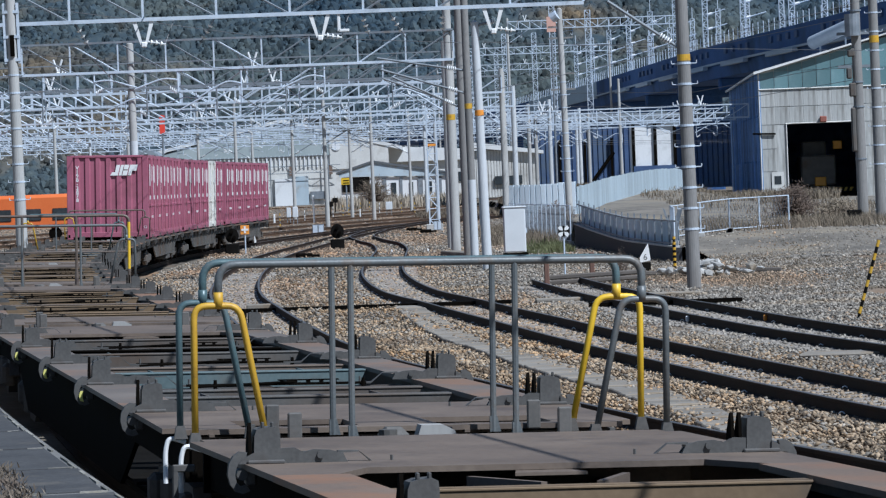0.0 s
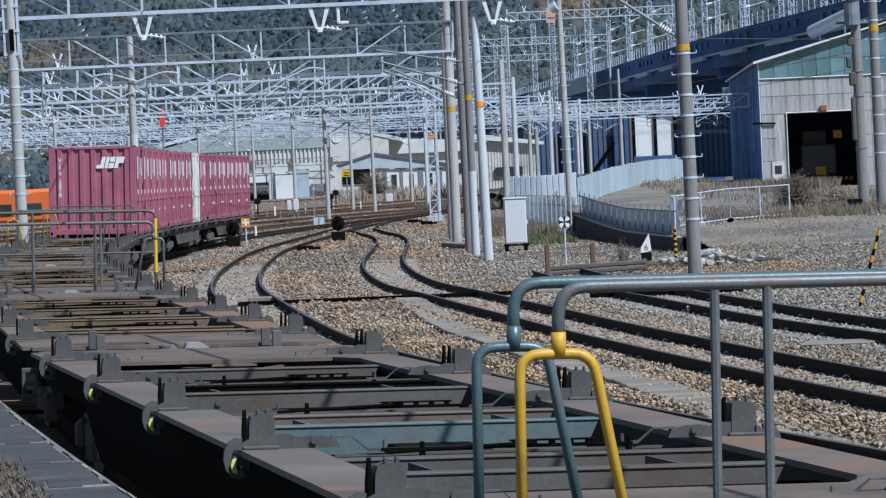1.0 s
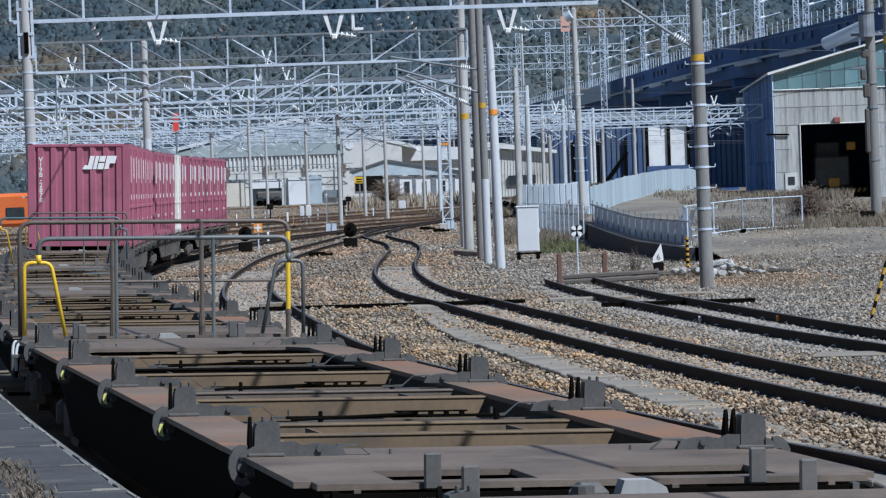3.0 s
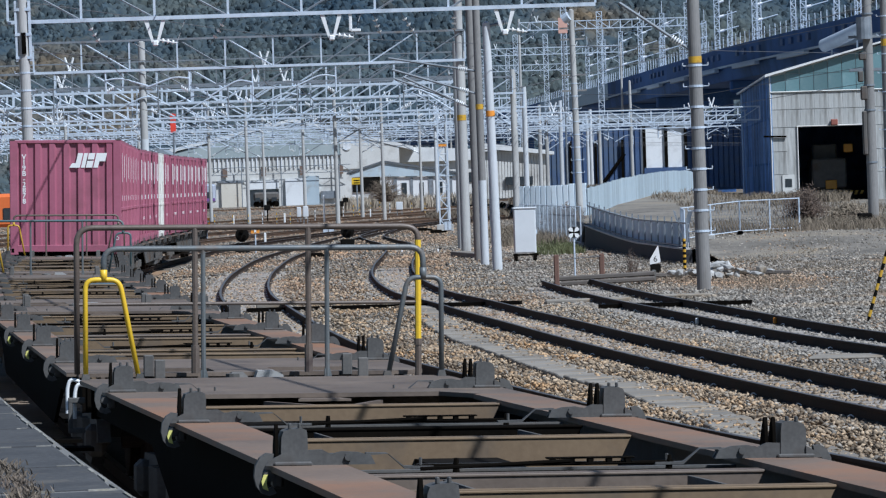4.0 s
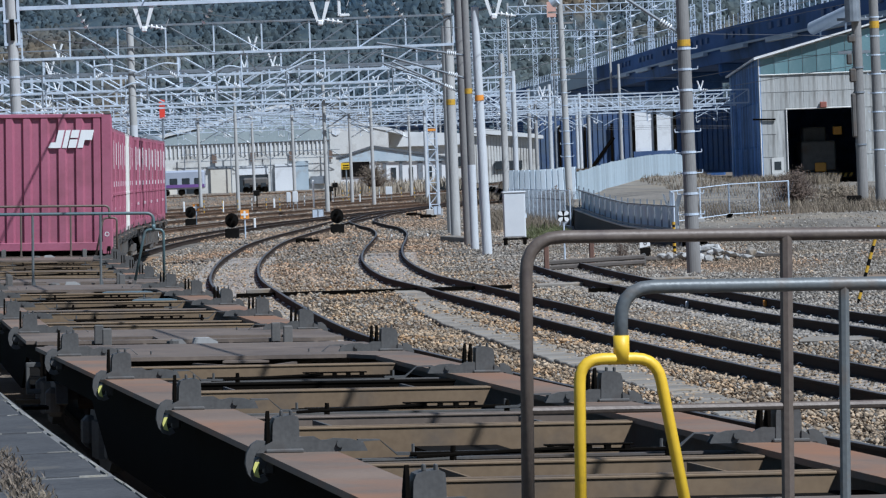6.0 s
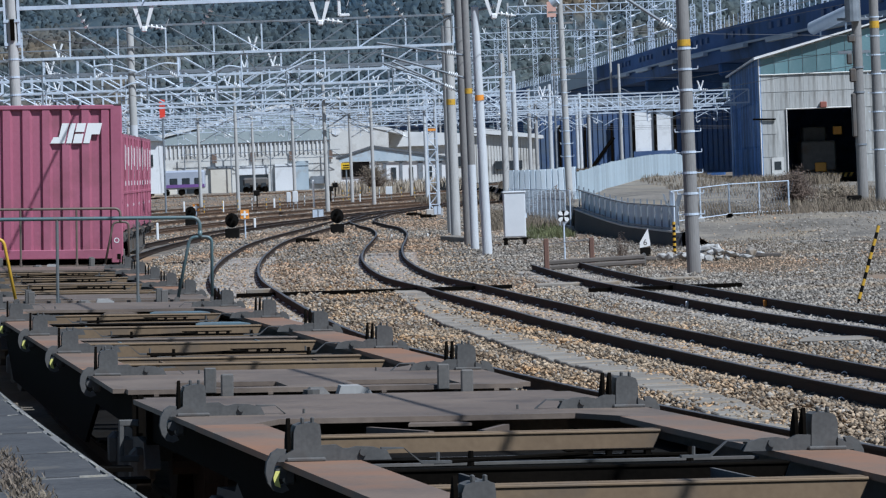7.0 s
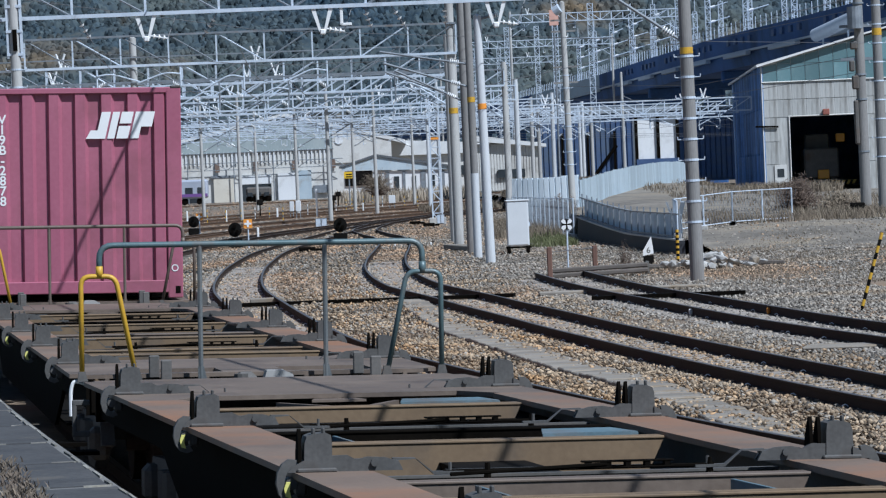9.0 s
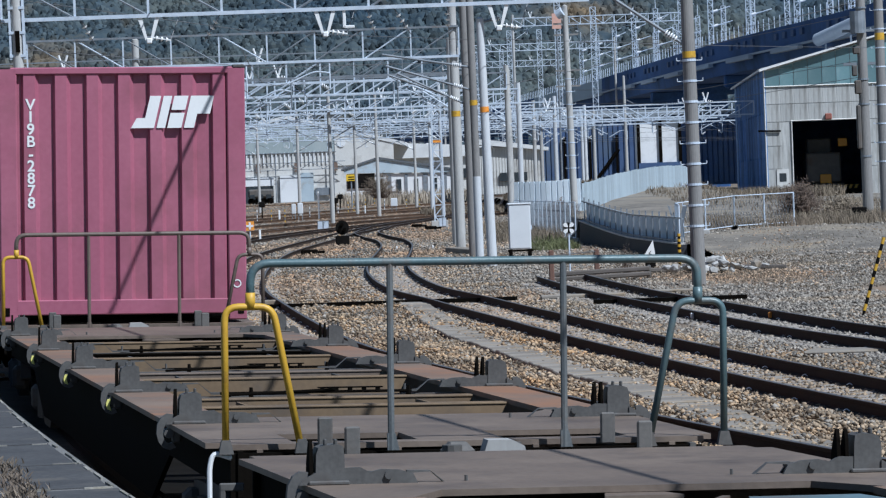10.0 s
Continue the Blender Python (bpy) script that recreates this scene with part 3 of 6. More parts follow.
            prism(bm, [(-0.02, 0.9), (0.24, 0.9), (0.2, 1.0), (0.14, 1.03), (0.02, 1.03)], -10.2, -10.06, "y")
            out.append(("knuckle", finish(bm, "knuckle", POLE), "pale worn coupler knuckle"))
            bm = bmesh.new()
            bevel_box(bm, (-0.12, -10.12, 0.95), (0.16, 0.16, 0.14), 0.04)
            out.append(("knuckle_lock", finish(bm, "knuckle_lock", UNDER), ""))
        # the well next to the end deck: a low sloping gusset and a stay
        bm = bmesh.new()
        prism(bm, [(-0.1, 7.15 * e), (0.16, 7.15 * e), (0.2, 6.98 * e), (-0.14, 6.98 * e)], 0.955, 0.97)
        box(bm, (-0.22, 6.8 * e, 0.93), (0.035, 0.55, 0.05), 0.45 * e)
        box(bm, (0.28, 6.8 * e, 0.93), (0.035, 0.55, 0.05), -0.45 * e)
        out.append(("coupler_stay", finish(bm, "coupler_stay", DECK), ""))
    # cross beams: deep plates with narrow top flanges, their ends cut back towards the bottom; a thin bearer under each lock rod
    def plate(y, top, depth, half):
        bm = bmesh.new()
        prism(bm, [(-half, top), (half, top), (half - 0.02, top - 0.06), (half - 0.17, top - depth), (-half + 0.17, top - depth), (-half + 0.02, top - 0.06)], y - 0.008, y + 0.008, "y")
        bevel_box(bm, (0, y + 0.05, top - 0.008), (half * 2, 0.13, 0.016), 0.005)
        return bm
    for i, mid in enumerate((-5.9, -1.97, 1.97, 5.9)):
        near_paint = accent if i == 1 and accent is TEAL else beam
        # far plate: near-black in the third bay, deck-coloured in the second
        far_tone = DARK if i == 2 else DECK if i == 1 else beam
        out.append(("cross_beam", finish(plate(mid + (0.3 if i < 3 else -0.05), 0.985, 0.34, 0.94), "cross_beam", near_paint), ""))
        if i < 3:
            out.append(("cross_beam", finish(plate(mid + 1.5, 0.975, 0.3, 0.94), "cross_beam", far_tone), ""))
        for x in (-0.57, 0.57):
            bm = bmesh.new()
            prism(bm, [(mid + 0.32, 0.965), (mid + 1.45, 0.955), (mid + 1.45, 0.70), (mid + 0.32, 0.70)], x - 0.008, x + 0.008, "x")
            if i < 3:
                out.append(("stiffener", finish(bm, "stiffener", accent if i else beam), ""))
    for y in CENTRES:
        bm = bmesh.new()
        box(bm, (0, y + 0.12, 0.955), (1.9, 0.05, 0.012))
        box(bm, (0, y + 0.125, 0.8), (1.9, 0.012, 0.3))
        out.append(("rod_bearer", finish(bm, "rod_bearer", UNDER), ""))
    if accent is BLUE:
        for y, x, w in ((2.75, 0.62, 0.5), (6.25, 0.55, 0.6)):
            bm = bmesh.new()
            prism(bm, [(x - w / 2, y - 0.2), (x + w / 2, y - 0.2), (x + w / 2 - 0.05, y + 0.2), (x - w / 2 + 0.08, y + 0.2)], 0.987, 0.993)
            prism(bm, [(x - w / 2, y - 0.215), (x + w / 2, y - 0.215), (x + w / 2, y - 0.208), (x - w / 2, y - 0.208)], 0.88, 0.99)
            out.append(("cover_plate", finish(bm, "cover_plate", BLUE), "worn light blue plate"))
    for y in CENTRES[1:4]:
        # two rods joined in a slotted channel, with upright pins
        bm = bmesh.new()
        tube(bm, (-0.62, y, 0.985), (0.62, y, 0.985), 0.009, n=6)
        tube(bm, (-0.6, y - 0.06, 0.975), (0.12, y - 0.02, 1.0), 0.009, n=6)
        for z in (0.985, 1.012):
            bevel_box(bm, (0.22, y, z), (0.42, 0.05, 0.008), 0.002)
        for x in (0.04, 0.13, 0.22, 0.31, 0.4):
            box(bm, (x, y, 1.0), (0.025, 0.045, 0.03))
        for x in (-0.42, 0.6):
            tube(bm, (x, y, 0.95), (x, y, 1.02), 0.018, 0.012, n=6)
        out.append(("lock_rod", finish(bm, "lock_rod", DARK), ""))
        bm = bmesh.new()
        bevel_box(bm, (-0.15, y + 0.05, 0.985), (0.9, 0.035, 0.012), 0.003)
        out.append(("rod_guide", finish(bm, "rod_guide", LUG), ""))
    for k in (-1, 1):
        for e in (-1, 1):
            bm = bmesh.new()
            bevel_box(bm, (k * 0.72, 9.7 * e, 1.05), (0.075, 0.025, 0.16), 0.008)
            out.append(("end_plate", finish(bm, "end_plate", UNDER), ""))
    for _, me, _ in out:
        me.transform(Matrix.Diagonal((1, 1.027, 1, 1)))
    return out


def bogie_meshes():
    bm = bmesh.new()
    for k in (-1, 1):
        prism(bm, [(-1.25, 0.42), (-1.1, 0.58), (-0.4, 0.6), (-0.3, 0.66), (0.3, 0.66), (0.4, 0.6), (1.1, 0.58), (1.25, 0.42), (0.75, 0.36), (0.35, 0.2), (-0.35, 0.2), (-0.75, 0.36)],
              k * 0.95 - 0.05, k * 0.95 + 0.05, "x")
        for y in (-0.95, 0.95):
            bevel_box(bm, (k * 1.0, y, 0.42), (0.16, 0.26, 0.24), 0.04)
        for y in (-0.12, 0.12):
            tube(bm, (k * 1.0, y, 0.28), (k * 1.0, y, 0.55), 0.08)
    box(bm, (0, 0, 0.5), (1.9, 0.4, 0.2))
    frame_me = finish(bm, "bogie_frame", UNDER)
    bm = bmesh.new()
    tube(bm, (-0.8, 0, 0), (0.8, 0, 0), 0.07, n=10)
    for k in (-1, 1):
        tube(bm, (k * 0.5, 0, 0), (k * 0.63, 0, 0), 0.41, n=24)
        tube(bm, (k * 0.48, 0, 0), (k * 0.5, 0, 0), 0.44, n=24)
    return frame_me, finish(bm, "wheelset", RUST)


BOGIE, WHEELSET = bogie_meshes()
WAGON_SETS = {"tan": wagon_meshes(TAN, UNDER), "blue": wagon_meshes(TAN, BLUE), "teal": wagon_meshes(UNDER, TEAL), "grey": wagon_meshes(UNDER, UNDER)}


def handrail(parent, y, style):
    """An end handrail on the deck: a pipe rail on posts with inverted-U grab irons at its ends."""
    ob = new("handrail")
    ob.parent = parent
    ob.location = (0.03 if style == "tall" else 0, y, 1.0)
    if style == "tall":
        tagged(ob, "tall brown pipe handrail with a middle bar")
        bm = bmesh.new()
        bent(bm, [(-1.27, 0, 0), (-1.27, 0, 1.05), (1.2, 0, 1.05), (1.2, 0, 0.87)], 0.021, 0.12)
        part("top_rail", bm, RAILBROWN, ob, smooth=True)
        bm = bmesh.new()
        tube(bm, (-1.27, 0, 0.5), (1.2, 0, 0.5), 0.013)
        part("middle_rail", bm, RAILBROWN, ob)
        bm = bmesh.new()
        tube(bm, (1.2, 0, 0.22), (1.2, 0, 0.95), 0.023)
        part("post", bm, YELLOW, ob, "yellow painted post")
        bm = bmesh.new()
        tube(bm, (1.2, 0, -0.035), (1.2, 0, 0.215), 0.024)
        tube(bm, (1.2, 0, 0.19), (1.2, 0, 0.235), 0.03)
        part("post_socket", bm, RAILBROWN, ob)
        for x in (-0.42, 0.4):
            bm = bmesh.new()
            tube(bm, (x, 0, 0), (x, 0, 1.05), 0.021)
            tube(bm, (x, 0, 0), (x, 0, 0.2), 0.03)
            part("post", bm, RAILBROWN, ob)
        return
    steel, left, right = {"grey": (RAILGREY, YELLOW, RAILGREY), "teal": (RAILTEAL, RAILTEAL, RAILGREY), "teal_yellow": (RAILTEAL, OCHRE, RAILTEAL), "brown_yellow": (RAILGREY, YELLOW, RAILGREY),
                          "near": (RAILGREY, OCHRE, RAILGREY), "far": (RAILTEAL, RAILTEAL, YELLOW), "ochre": (RAILBROWN, OCHRE, RAILBROWN)}[style]
    bm = bmesh.new()
    bent(bm, [(-1.1, 0, 0.70), (-1.1, 0, 0.905), (1.17, 0, 0.905), (1.17, 0, 0.70)], 0.021, 0.1)
    part("top_rail", bm, steel, ob, smooth=True)
    for x in (-0.4, 0.48):
        bm = bmesh.new()
        tube(bm, (x, 0, -0.035), (x, 0, 0.9), 0.017)
        prism(bm, [(x - 0.02, -0.035), (x + 0.04, -0.035), (x + 0.02, 0.05), (x - 0.02, 0.05)], -0.012, 0.012, "y")
        part("post", bm, RAILGREY if steel is RAILTEAL else steel, ob)
    for c, foot_in, m in ((-1.1, -0.85, left), (1.17, 0.91, right)):
        out = c - 0.13 if c < 0 else c + 0.13
        inn = c + 0.11 if c < 0 else c - 0.11
        bm = bmesh.new()
        bent(bm, [(out, 0, -0.035), (out, 0, 0.69), (inn, 0, 0.69), (foot_in, 0, -0.035)], 0.018, 0.07)
        for x in (out, foot_in):
            fm = bmesh.new()
            prism(fm, [(x - 0.035, -0.04), (x + 0.04, -0.04), (x + 0.022, 0.03), (x - 0.022, 0.03)], -0.02, 0.02, "y")
            part("foot", fm, UNDER, ob)
        tube(bm, (c, 0, 0.68), (c, 0, 0.76), 0.025)
        part("grab_iron", bm, m, ob, "yellow inverted-U grab iron" if m in (YELLOW, OCHRE) else "", smooth=True)


def steps(parent, e, iron):
    if iron:
        bm = bmesh.new()
        bent(bm, [(-1.2, 10.04 * e, 0.94), (-1.29, 10.04 * e, 0.97), (-1.31, 10.04 * e, 0.9), (-1.31, 10.04 * e, 0.72)], 0.013, 0.04)
        part("hand_iron", bm, WHITE, parent, "white painted hand iron")
    if e > 0:
        bm = bmesh.new()
        for c, size in (((-1.3, 10.0, 0.85), (0.12, 0.02, 0.04)), ((-1.345, 10.0, 0.745), (0.03, 0.02, 0.2)), ((-1.3, 10.0, 0.64), (0.12, 0.02, 0.04))):
            bevel_box(bm, c, size, 0.006)
        part("step_frame", bm, UNDER, parent)
    bm = bmesh.new()
    box(bm, (-1.3, 9.9 * e, 0.52), (0.2, 0.26, 0.025))
    part("step", bm, DARK, parent)


WAGONS = [(20.46 + (k - 1) * 20.8, *rest) for k, rest in enumerate((("tan", None, "near"), ("teal", "far", None), ("tan", None, "brown_yellow"), ("tan", "tall", None), ("blue", None, None), ("tan", "teal_yellow", "ochre"),
                                                           ("grey", None, None), ("grey", None, None), ("grey", None, None)), -5)]
MOVING = []


def wagon(s_front, paint, near_rail, far_rail, loaded):
    label = {"tan": "empty brown container flat wagon with tan cross beams", "teal": "empty brown container flat wagon with teal cross beams", "blue": "empty brown container flat wagon with worn blue plates",
             "grey": "loaded grey container flat wagon" if loaded else "empty grey-brown container flat wagon"}[paint]
    ob = thing("container_flat_wagon", wagon_pose(s_front, 0), label, "freight wagon", "wagons of the freight train")
    for name, me, lab in WAGON_SETS[paint]:
        part(name, me, None, ob, lab)
    sides, tab = LUG_MESHES
    for y in CENTRES:
        for k in (-1, 1):
            post, horns, arm, hook = sides[k < 0]
            o = part("container_lock", post, None, ob)
            o.matrix_basis = pose(k * 1.19, y, 1.0, 0, 0, 0) @ Matrix.Diagonal((k, 1, 1, 1))
            part("lock_horn", horns, None, o)
            part("lock_arm", arm, None, o)
            part("outer_bracket", hook, None, o)
            if k < 0 and abs(y) < 5:
                part("yellow_tab", tab, None, o, "faded yellow tab")
    for y in (-7.24, 7.24):
        b = part("bogie", BOGIE, None, ob)
        b.location = (0, y, 0)
        for dy in (-0.95, 0.95):
            w = part("wheelset", WHEELSET, None, b)
            w.location = (0, dy, 0.43)
    if near_rail:
        handrail(ob, -10.06, near_rail)
    if far_rail:
        handrail(ob, 10.06, far_rail)
    steps(ob, -1, near_rail)
    steps(ob, 1, far_rail)
    if loaded:
        bm = bmesh.new()
        bevel_box(bm, (0.9, 2.2, 0.45), (0.5, 1.6, 0.45), 0.04)
        part("equipment_box", bm, UNDER, ob)
        bm = bmesh.new()
        tube(bm, (0.9, -3.2, 0.5), (0.9, -1.9, 0.5), 0.22, n=12)
        part("air_tank", bm, DARK, ob)
    MOVING.append((ob, s_front, 0.0, 0.0))
    return ob


def ribbed(bm, length, z0, z1, at, axis, ribs, depth=0.045, flip=1):
    """A wall of pressed ribs; axis x: a wall across, at y = at; axis y: a wall along, at x = at."""
    pitch = length / ribs
    prof = []
    for i in range(ribs):
        a = -length / 2 + i * pitch
        prof += [(a, 0), (a + pitch * 0.74, 0), (a + pitch * 0.80, depth), (a + pitch * 0.94, depth)]
    prof.append((length / 2, 0))
    lo = [bm.verts.new((u, at + flip * d, z0) if axis == "x" else (at + flip * d, u, z0)) for u, d in prof]
    hi = [bm.verts.new((u, at + flip * d, z1) if axis == "x" else (at + flip * d, u, z1)) for u, d in prof]
    for i in range(len(prof) - 1):
        bm.faces.new((lo[i], lo[i + 1], hi[i + 1], hi[i]))


def container_meshes(paint):
    L, W, H = 3.78, 2.45, 2.53
    out = []
    bm = bmesh.new()
    for x in (-1, 1):
        for y in (-1, 1):
            bevel_box(bm, (x * (W / 2 - 0.09), y * (L / 2 - 0.06), H / 2), (0.18, 0.12, H), 0.012)
    for y in (-1, 1):
        bevel_box(bm, (0, y * (L / 2 - 0.04), 0.14), (W - 0.3, 0.08, 0.15), 0.01)
        bevel_box(bm, (0, y * (L / 2 - 0.05), H - 0.035), (W - 0.3, 0.1, 0.07), 0.01)
    for x in (-1, 1):
        bevel_box(bm, (x * (W / 2 - 0.04), 0, 0.12), (0.08, L - 0.2, 0.18), 0.01)
        bevel_box(bm, (x * (W / 2 - 0.05), 0, H - 0.05), (0.1, L - 0.2, 0.1), 0.01)
    out.append(("frame", finish(bm, "frame", paint), ""))
    for x in (-1, 1):
        for y in (-1, 1):
            bm = bmesh.new()
            bevel_box(bm, (x * (W / 2 - 0.06), y * (L / 2 - 0.055), H + 0.003), (0.125, 0.125, 0.035), 0.01)
            out.append(("corner_fitting", finish(bm, "corner_fitting", LUG), "dark steel corner fitting"))
    for y in (-1, 1):
        # trapezoid corrugation: raised ribs with one steep flank and one wide one
        prof = [(-W / 2 + 0.17, 0.05)]
        for i in range(7):
            a = -1.0 + 0.314 * i
            prof += [(a, 0.05), (a + 0.022, 0.0), (a + 0.135, 0.0), (a + 0.175, 0.05)]
        prof.append((W / 2 - 0.17, 0.05))
        bm = bmesh.new()
        lo = [bm.verts.new((u, y * (L / 2 - 0.014 - d), 0.2)) for u, d in prof]
        hi = [bm.verts.new((u, y * (L / 2 - 0.014 - d), H - 0.06)) for u, d in prof]
        for i in range(len(prof) - 1):
            bm.faces.new((lo[i], lo[i + 1], hi[i + 1], hi[i]))
        out.append(("end_wall", finish(bm, "end_wall", paint), ""))
    bm = bmesh.new()
    ribbed(bm, W - 0.2, 0, L - 0.1, 0, "x", 8, 0.02, -1)
    bm.transform(pose(0, L / 2 - 0.05, H - 0.01, 90))
    out.append(("roof", finish(bm, "roof", paint), ""))
    for x in (-1, 1):
        bm = bmesh.new()
        ribbed(bm, L - 0.22, 0.16, H - 0.08, x * (W / 2 - 0.03), "y", 12, 0.035, -x)
        out.append(("side_door", finish(bm, "side_door", paint), ""))
        for y in (-1.45, -0.55, -0.2, 0.2, 0.55, 1.45):
            bm = bmesh.new()
            tube(bm, (x * (W / 2 + 0.0), y, 0.12), (x * (W / 2 + 0.0), y, H - 0.06), 0.018, n=6)
            bevel_box(bm, (x * (W / 2), y, 1.0), (0.04, 0.14, 0.08), 0.01)
            out.append(("locking_bar", finish(bm, "locking_bar", paint), ""))
        for y0, y1, z0, z1 in ((-1.3, -0.85, 1.6, 2.25), (0.6, 0.85, 1.3, 2.25), (-0.5, -0.25, 1.75, 2.2), (0.25, 0.5, 1.75, 2.2), (-0.5, 0.5, 0.62, 0.7), (1.0, 1.3, 1.7, 2.2), (-1.2, -0.8, 1.18, 1.3), (0.7, 1.25, 1.18, 1.3)):
            bm = bmesh.new()
            box(bm, (x * (W / 2 + 0.004), (y0 + y1) / 2, (z0 + z1) / 2), (0.008, y1 - y0, z1 - z0))
            out.append(("white_marking", finish(bm, "white_marking", WHITE), "white stencil bars"))
    for y in (-1, 1):
        for x in (-1, 1):
            bm = bmesh.new()
            bevel_box(bm, (x * (W / 2 - 0.06), y * (L / 2 + 0.001), 0.1), (0.06, 0.012, 0.085), 0.004)
            out.append(("corner_pocket", finish(bm, "corner_pocket", DARK), ""))
    return out


CONTAINERS = {"wine": container_meshes(WINE), "cream": container_meshes(CREAM)}


def logo_mesh():
    """The white emblem as slanted blocks."""
    bm = bmesh.new()
    def block(pts):
        prism(bm, [(x + 0.28 * z, z) for x, z in pts], -0.006, 0.006, "y")
    block([(-0.47, 0.0), (-0.2, 0.0), (-0.2, 0.32), (-0.33, 0.32), (-0.33, 0.1), (-0.43, 0.1)])
    block([(-0.17, 0.0), (-0.07, 0.0), (-0.07, 0.32), (-0.17, 0.32)])
    block([(-0.045, 0.0), (0.12, 0.0), (0.12, 0.15), (-0.045, 0.15)])
    block([(-0.045, 0.18), (0.12, 0.18), (0.12, 0.32), (-0.045, 0.32)])
    block([(0.15, 0.0), (0.27, 0.0), (0.27, 0.14), (0.42, 0.14), (0.42, 0.32), (0.15, 0.32)])
    return finish(bm, "emblem", WHITE)


EMBLEM = logo_mesh()


def container(s_front, y, paint, first):
    label = "wine-red ribbed steel freight container with white stencils" if paint == "wine" else "cream-white ribbed steel freight container"
    ob = thing("freight_container", wagon_pose(s_front, 0, y, 1.03), label, "container", "containers on the wagons")
    for name, me, lab in CONTAINERS[paint]:
        part(name, me, None, ob, lab)
    if paint == "wine":
        o = part("emblem", EMBLEM, None, ob, "white slanted block emblem")
        o.matrix_basis = pose(0.485, -1.882, 1.92) @ Matrix.Diagonal((0.85, 1, 1, 1))
    if first:
        z = 2.2
        for ch in "V19B-2878":
            cu = bpy.data.curves.new("number", "FONT")
            cu.body, cu.size, cu.align_x, cu.extrude, cu.offset = ch, 0.155, "CENTER", 0.002, 0.003
            o = new("number", cu)
            cu.materials.append(WHITE)
            o.parent = ob
            o.matrix_basis = pose(-0.91, -1.88, z - 0.09, 90)
            z -= 0.122
        bm = bmesh.new()
        rings = [[bm.verts.new((1.13 + r * math.cos(math.pi * i / 10), -1.896, 0.36 + r * math.sin(math.pi * i / 10))) for i in range(20)] for r in (0.03, 0.042)]
        for i in range(20):
            bm.faces.new((rings[0][i], rings[0][i - 1], rings[1][i - 1], rings[1][i]))
        part("round_mark", bm, WHITE, ob)
    MOVING.append((ob, s_front, y, 1.03))


for i, (s0, paint, near, far) in enumerate(WAGONS):
    wagon(s0, paint, near, far, i >= 6)
    if i >= 6:
        for j, y in enumerate(CENTRES):
            container(s0, y, "cream" if (i, j) == (7, 3) else "wine", (i, j) == (6, 0))


# ---- platform and cable troughs ----
def platform():
    ob = thing("platform", pose(0, 0, 0), "dark asphalt freight platform with a worn concrete edge", "platform", kind="structure")
    edge = [(x - 1.72, y) for x, y in OWN if -20 < y < 60]
    line = []
    for i, (x, y) in enumerate(edge):
        line.append((x - 0.02, y, 0))
    bm = bmesh.new()
    strip(bm, line, [(-9.0, 0), (0.0, 0), (0.0, 0.942), (-9.0, 0.942)])
    part("platform_body", bm, PLATFORM_EDGE, ob)
    pts = [Vector(p) for p in line]
    rng = random.Random(6)
    for i in range(len(pts) - 1):
        a, b = pts[i], pts[i + 1]
        if not 6 < a.y < 46:
            continue
        d = (b - a).normalized()
        side = Vector((d.y, -d.x, 0))
        g0, g1 = rng.choice((0.003, 0.003, 0.05, 0.09)), rng.choice((0.003, 0.02, 0.06))
        for w0, w1 in ((-0.95, -0.022), (-2.6, -0.965), (-5.5, -2.615)):
            bm = bmesh.new()
            q = [a + d * g0 + side * w0, a + d * g0 + side * (w1 + rng.choice((-0.035, -0.012, 0.0, 0.008))), b - d * g1 + side * (w1 + rng.choice((-0.035, -0.012, 0.0, 0.008))), b - d * g1 + side * w0]
            dz = rng.uniform(-0.003, 0.004)
            prism(bm, [(v.x, v.y) for v in q], 0.85, 0.948 + dz)
            part("paving_slab", bm, PLATFORM, ob)
        # chipped pale mortar in the joints and along the edge
        for w0, w1 in ((-0.95, -0.6), (-0.5, -0.28), (-0.2, -0.02)):
            if rng.random() < 0.75:
                bm = bmesh.new()
                c, w = a + side * (w0 + w1) / 2 + d * rng.uniform(-0.02, 0.02), (w1 - w0) * rng.uniform(0.3, 0.9)
                h = math.atan2(side.y, side.x) + rng.uniform(-0.03, 0.03)
                box(bm, (c.x, c.y, 0.947), (w, rng.uniform(0.012, 0.03), 0.012), h)
                part("mortar_patch", bm, MORTAR, ob)
        for k in range(3):
            bm = bmesh.new()
            c = a + d * (0.65 * k + rng.uniform(0.1, 0.5)) + side * rng.uniform(-0.035, -0.02)
            box(bm, (c.x, c.y, 0.947), (rng.uniform(0.008, 0.022), rng.uniform(0.2, 0.6), 0.012), -math.atan2(d.x, d.y) + rng.uniform(-0.02, 0.02))
            part("chipped_edge", bm, MORTAR, ob)
    return edge


MORTAR = mat("old_mortar", (0.13, 0.125, 0.115), (0.30, 0.285, 0.25), 3, 40, 0.9, 0, 0.3, (0.24, 0.2, 0.12), 0.3, 1.5, random_tint=0.4)
PLATFORM_EDGE = mat("edge_concrete", (0.10, 0.10, 0.098), (0.24, 0.23, 0.215), 1.2, 40, 0.9, 0, 0.3, (0.24, 0.235, 0.21), 0.25, 1.3, random_tint=0.15)
EDGE = platform()


